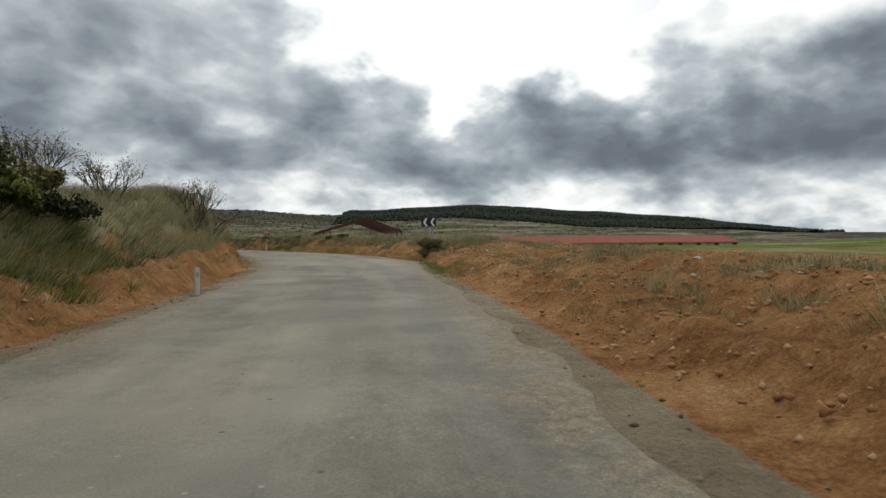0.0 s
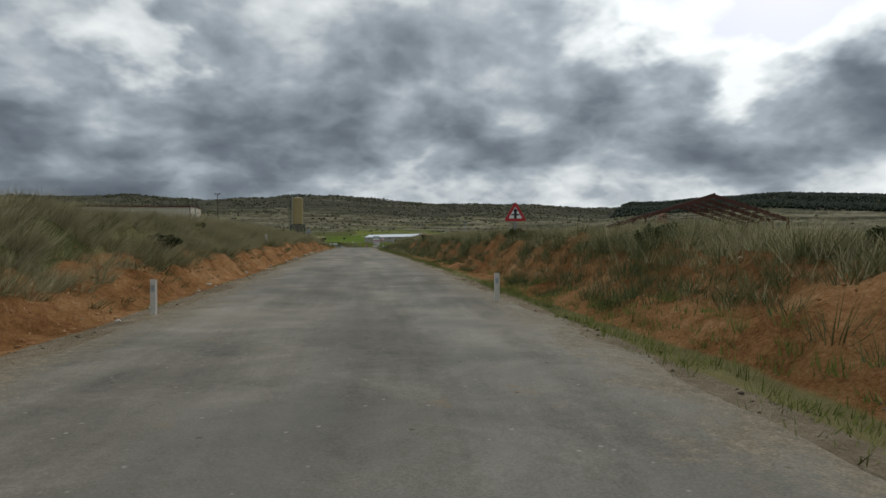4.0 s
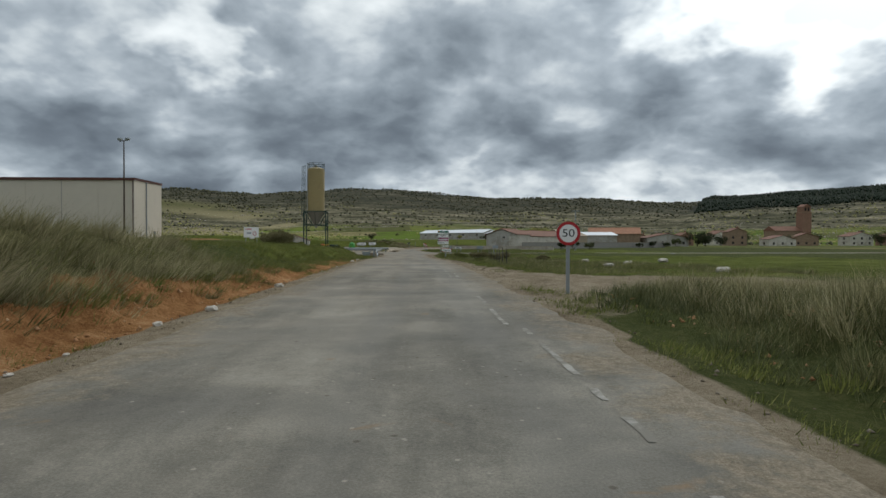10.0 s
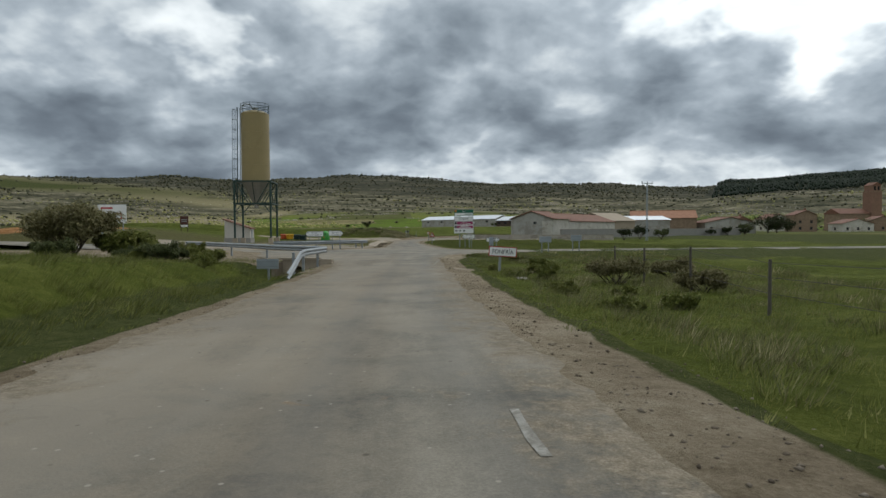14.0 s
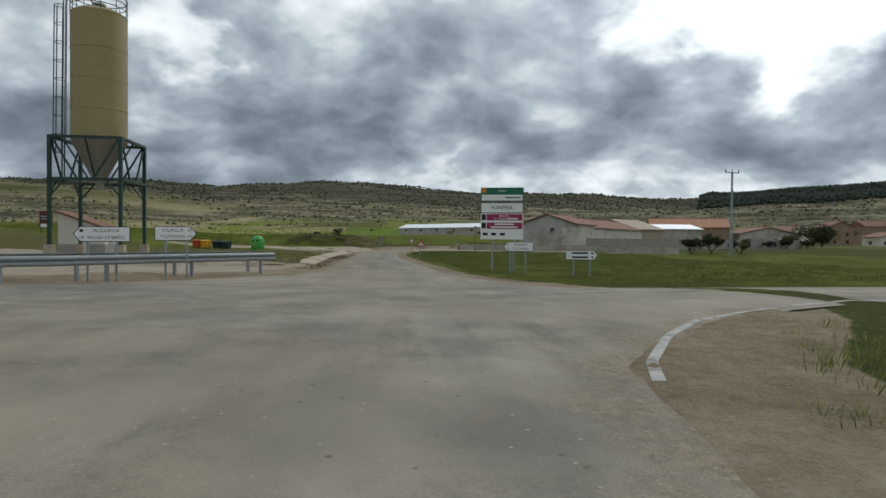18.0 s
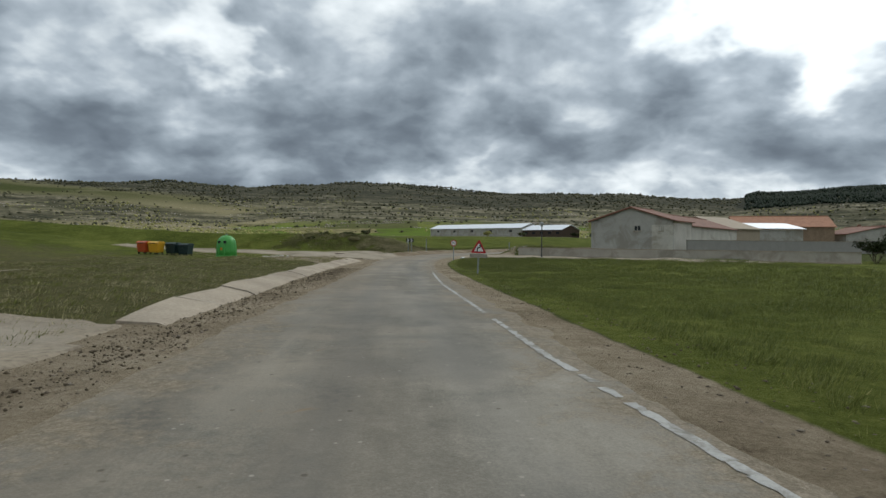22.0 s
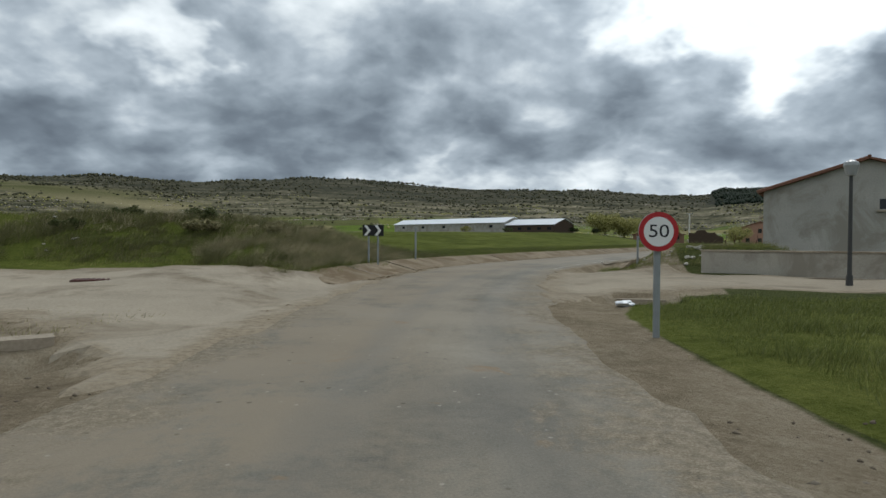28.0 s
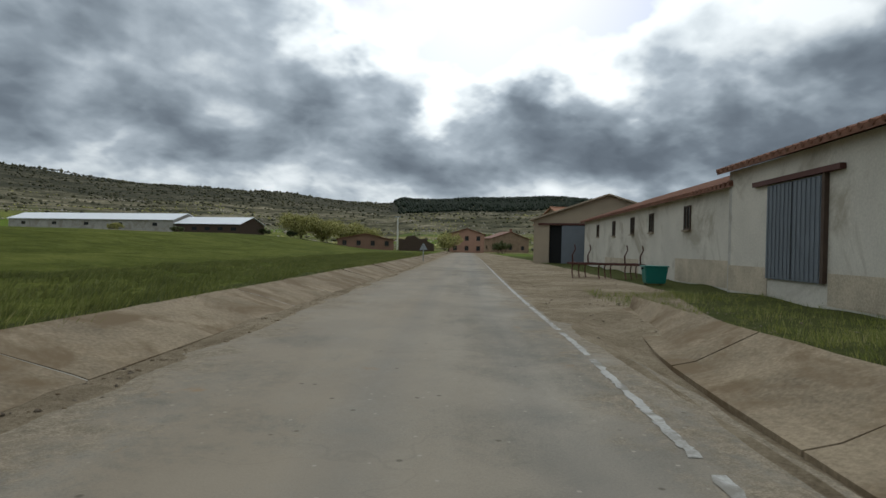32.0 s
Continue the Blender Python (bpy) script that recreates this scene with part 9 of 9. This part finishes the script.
    for i, (x, y, h, lf) in enumerate(((104.8, 463, 5.0, SPRING_LEAF), (108, 466, 6.0, SPRING_LEAF), (101, 437, 2.6, BUSH_LEAF), (104, 439, 3.0, BUSH_LEAF), (134, 397, 8.0, DARK_LEAF), (139, 400, 7.0, DARK_LEAF), (178, 440, 8.0, BUSH_LEAF), (205, 448, 7, BUSH_LEAF), (228, 460, 8, DARK_LEAF), (262, 455, 8, DARK_LEAF), (290, 450, 7, BUSH_LEAF), (160, 428, 6, DARK_LEAF), (120, 386, 4, BUSH_LEAF), (92, 352, 2.2, DARK_LEAF), (98, 355, 2.6, DARK_LEAF), (104, 357, 2.2, DARK_LEAF), (54, 311, 2.6, DARK_LEAF), (58, 313, 3.0, DARK_LEAF), (63, 314, 2.6, BUSH_LEAF), (-27, 599, 5.5, DARK_LEAF), (-35, 560, 2.5, DARK_LEAF), (50, 510, 3.0, BUSH_LEAF), (36, 520, 3.2, SPRING_LEAF), (70, 500, 2.6, DARK_LEAF), (77, 498, 2.6, DARK_LEAF), (150, 520, 8, SPRING_LEAF), (170, 530, 8, BUSH_LEAF))):
        plant("village_tree" if h > 4 else "field_bush", (x, y, ground_at(x, y)), h, h * 0.8, "rounded tree near the village" if h > 4 else "dark rounded bush in the fields", "tree" if h > 4 else "bush", lf, 170 + i, 6, trunk=h * 0.18 if h > 4 else 0.0, leafy=0.8, leaf_size=0.05 * h ** 0.8)


build_plants()


def polar(az, r):
    a = np.radians(az)
    return EYE[0] + r * np.sin(a), EYE[1] + r * np.cos(a)


def heights(x, y):
    """Ground height far from the road."""
    return 1.0 + far_height(x, y) + swell(x, y)


def build_hill_cover():
    n = 30000
    az = RNG.uniform(-66, 66, n)
    r = 300 + 920 * RNG.uniform(0, 1, n) ** 0.75
    x, y = polar(az, r)
    z = heights(x, y)
    wood = fbm(x * 0.006, y * 0.006 + 0.0 * z, 4) + 0.25 * smooth01((r - 600) / 450)
    rows = np.abs(np.sin(z * 0.5 + 2.0 * fbm(x * 0.01, y * 0.01, 2)))
    keep = RNG.uniform(0, 1, n) < np.clip((wood - 0.42) / 0.3, 0.05, 1) * np.where(r < 850, 0.06 + 0.94 * (rows > 0.93), 0.65)
    keep &= RNG.uniform(0, 1, n) > 0.94 * tan_field(x, y)
    x, y, z, r = x[keep], y[keep], z[keep], r[keep]
    size = RNG.uniform(0.5, 1.5, len(x)) * (0.75 + r / 1500)
    V, T = lumps(np.stack([x, y, z], -1), size, 0.8, 0.3, 0.2)
    tagged(new("hill_scrub", raw_mesh("hill_scrub", V, T, SCRUB_LEAF)), "dark scrub and small trees dotting the hillside", "scrub", kind="stuff")
    n = 15000
    az = RNG.uniform(28.2, 78, n)
    r = RNG.uniform(900, 1275, n)
    x, y = polar(az, r)
    V, T = lumps(np.stack([x, y, heights(x, y) + 0.8], -1), RNG.uniform(1.3, 2.3, n), 1.3, 0.25, 0.3)
    tagged(new("pine_forest", raw_mesh("pine_forest", V, T, PINE_LEAF)), "dark pine forest on the far plateau", "forest", kind="stuff")
    n = 5000
    az = RNG.uniform(-60, 28.5, n)
    r = RNG.uniform(1100, 1275, n)
    x, y = polar(az, r)
    V, T = lumps(np.stack([x, y, heights(x, y) - 0.4], -1), RNG.uniform(0.5, 1.1, n), 0.8, 0.3, 0.3)
    tagged(new("ridge_wood", raw_mesh("ridge_wood", V, T, PINE_LEAF)), "dark low wood along the ridge", "forest", kind="stuff")
    # pale outcrops and tufts of fresh grass on the lower slopes
    for nm, cnt, mat, lab, cat, lo, hi in (("hill_outcrop", 5000, PALE_STONE, "pale rock outcrops on the hillside", "stones", 0.3, 0.8), ("hill_tuft", 9000, SPRING_LEAF, "light green bushes on the terraced slope", "scrub", 0.5, 1.3)):
        az = RNG.uniform(-66, 60, cnt)
        r = 330 + 560 * RNG.uniform(0, 1, cnt)
        x, y = polar(az, r)
        z = heights(x, y)
        keep = (fbm(x * 0.011 + (7 if cnt > 6000 else 0), y * 0.011, 3) > 0.5) & (tan_field(x, y) < 0.3)
        x, y, z = x[keep], y[keep], z[keep]
        V, T = lumps(np.stack([x, y, z], -1), RNG.uniform(lo, hi, len(x)), 0.6, 0.3, 0.25)
        tagged(new(nm, raw_mesh(nm, V, T, mat)), lab, cat, kind="stuff")
    # dry stone terraces
    rows_v, rows_t, k = [], [], 0
    for i in range(70):
        a0, rr = RNG.uniform(-45, 40), RNG.uniform(520, 900)
        ln = RNG.uniform(20, 90)
        m = int(ln / 3)
        a = a0 + np.degrees(np.arange(m) * 3.0 / rr)
        q = rr + 6 * np.sin(np.arange(m) * 0.35 + i) 
        x, y = polar(a, q)
        P = np.stack([x, y, heights(x, y)], -1)
        V, T = lumps(P, RNG.uniform(0.5, 1.3, m), 0.55, 0.35, 0.3)
        rows_v.append(V)
        rows_t.append(T + k)
        k += len(V)
    tagged(new("terrace_stones", raw_mesh("terrace_stones", np.concatenate(rows_v), np.concatenate(rows_t), PALE_STONE)), "pale stone terrace rows on the hillside", "stones", kind="stuff")


build_hill_cover()

# ---------- small things ----------
GREY_WOOD = material("grey_weathered_wood", (0.115, 0.10, 0.083), rough=0.95, var=0.3, scale=6, fine=50, bump=0.4)
WIRE = material("rusty_fence_wire", (0.10, 0.085, 0.075), rough=0.6, metal=0.6)
DARK_SOIL = leaf_material("dark_scraped_soil", [(0.0, (0.055, 0.042, 0.028)), (0.5, (0.115, 0.09, 0.06)), (1.0, (0.21, 0.17, 0.12))], rough=0.95)


def build_fence():
    rng = random.Random(31)
    t = thing("wire_fence", (20.5, 190, ground_at(20.5, 190)), 0, "low wire fence on grey wooden posts in the meadow", "fence")
    inv = t.matrix_world.inverted()
    tops = []
    for x, y in ((20.5, 183.5), (20.9, 189), (21.2, 194), (21.6, 199), (21.9, 204), (22.2, 209), (22.5, 214), (22.9, 219)):
        z = ground_at(x, y)
        h = rng.uniform(1.25, 1.5)
        top = Vector((x + rng.uniform(-0.06, 0.06), y + rng.uniform(-0.06, 0.06), z + h))
        part("post", rod(inv @ Vector((x, y, z - 0.3)), inv @ top, 0.045, 0.038, 8), GREY_WOOD, t)
        tops.append((Vector((x, y, z)), top))
    for f in (0.4, 0.68, 0.94):
        for (a0, a1), (b0, b1) in zip(tops, tops[1:]):
            part("wire", rod(inv @ a0.lerp(a1, f), inv @ b0.lerp(b1, f), 0.006, seg=4), WIRE, t)


build_fence()


def soil_heap(s0, s1, lat0, lat1, n, label):
    """A low ridge of scraped earth along the gutter."""
    s = RNG.uniform(s0, s1, n)
    u = RNG.normal(0, 0.28, n)
    lat = (lat0 + lat1) / 2 + u * abs(lat1 - lat0)
    P = sheet(s, lat)
    P[:, 2] += 0.07 * np.exp(-(u / 0.3) ** 2) * fbm(s * 1.3, lat * 0.5, 3) * RNG.uniform(0, 1, n)
    V, T = lumps(P, RNG.lognormal(-4.5, 0.45, n), 0.6, 0.42, 0.35)
    tagged(new("soil_heap", raw_mesh("soil_heap", V, T, DARK_SOIL)), label, "soil", kind="stuff")


soil_heap(283, 296, -2.7, -4.4, 2600, "dark scraped soil heaped beside the gutter")
soil_heap(262, 283, -3.2, -4.6, 2200, "loose dark soil beside the gutter")


PALE_DIRT = material("pale_sandy_dirt", (0.27, 0.215, 0.145), rough=0.95, var=0.25, scale=0.8, fine=18, bump=0.4, stain=((0.2, 0.155, 0.1), 0.52))
PATCH = material("pale_broken_surfacing", (0.30, 0.275, 0.23), rough=0.9, var=0.25, scale=2.0, fine=25, bump=0.4, stain=((0.2, 0.18, 0.145), 0.5))
BAG = material("white_plastic_film", (0.75, 0.76, 0.78), rough=0.4, var=0.08, scale=6, bump=0.1)


def road_patch(s, lat, length, width, seed, label, mat=PATCH):
    """A thin uneven patch lying on the asphalt."""
    rng = random.Random(seed)
    bm = bmesh.new()
    ring = []
    for k in range(40):
        g = 2 * math.pi * k / 40
        f = rng.uniform(0.82, 1.05)
        p, n = center(s + math.sin(g) * length / 2 * f)
        l = lat + math.cos(g) * width / 2 * f
        ring.append(bm.verts.new((p[0] + n[0] * l, p[1] + n[1] * l, p[2] + 0.006)))
    p, n = center(s)
    c = bm.verts.new((p[0] + n[0] * lat, p[1] + n[1] * lat, p[2] + 0.008))
    for a, d in zip(ring, ring[1:] + ring[:1]):
        bm.faces.new((c, a, d))
    bmesh.ops.recalc_face_normals(bm, faces=bm.faces)
    ob = part("road_patch", bm, mat)
    return tagged(ob, label, "road patch", kind="structure")


road_patch(49.9, 2.6, 1.7, 0.55, 1, "pale broken surfacing at the road edge")
road_patch(53.5, 2.7, 0.9, 0.4, 2, "pale broken surfacing at the road edge")
road_patch(101.2, 2.3, 0.9, 0.4, 4, "pale concrete crust at the road edge")
strip("field_track", [(-70, 405), (-30, 432), (20, 456), (60, 470), (92, 480)], 2.6, PALE_DIRT, 0.06, "pale dirt track along the edge of the crop", ground_at)


def build_bag():
    rng = random.Random(9)
    x, y = 15.0, 316.6
    t = thing("plastic_bag", (x, y, ground_at(x, y) + 0.06), 30, "crumpled white plastic bag in the grass", "litter")
    bm = bmesh.new()
    bmesh.ops.create_icosphere(bm, subdivisions=3, radius=0.16)
    for v in bm.verts:
        v.co *= 1 + 0.45 * noise.noise(v.co * 9.0)
        v.co.z *= 0.45
        v.co.x *= 1.5
    part("bag", bm, BAG, t)


build_bag()
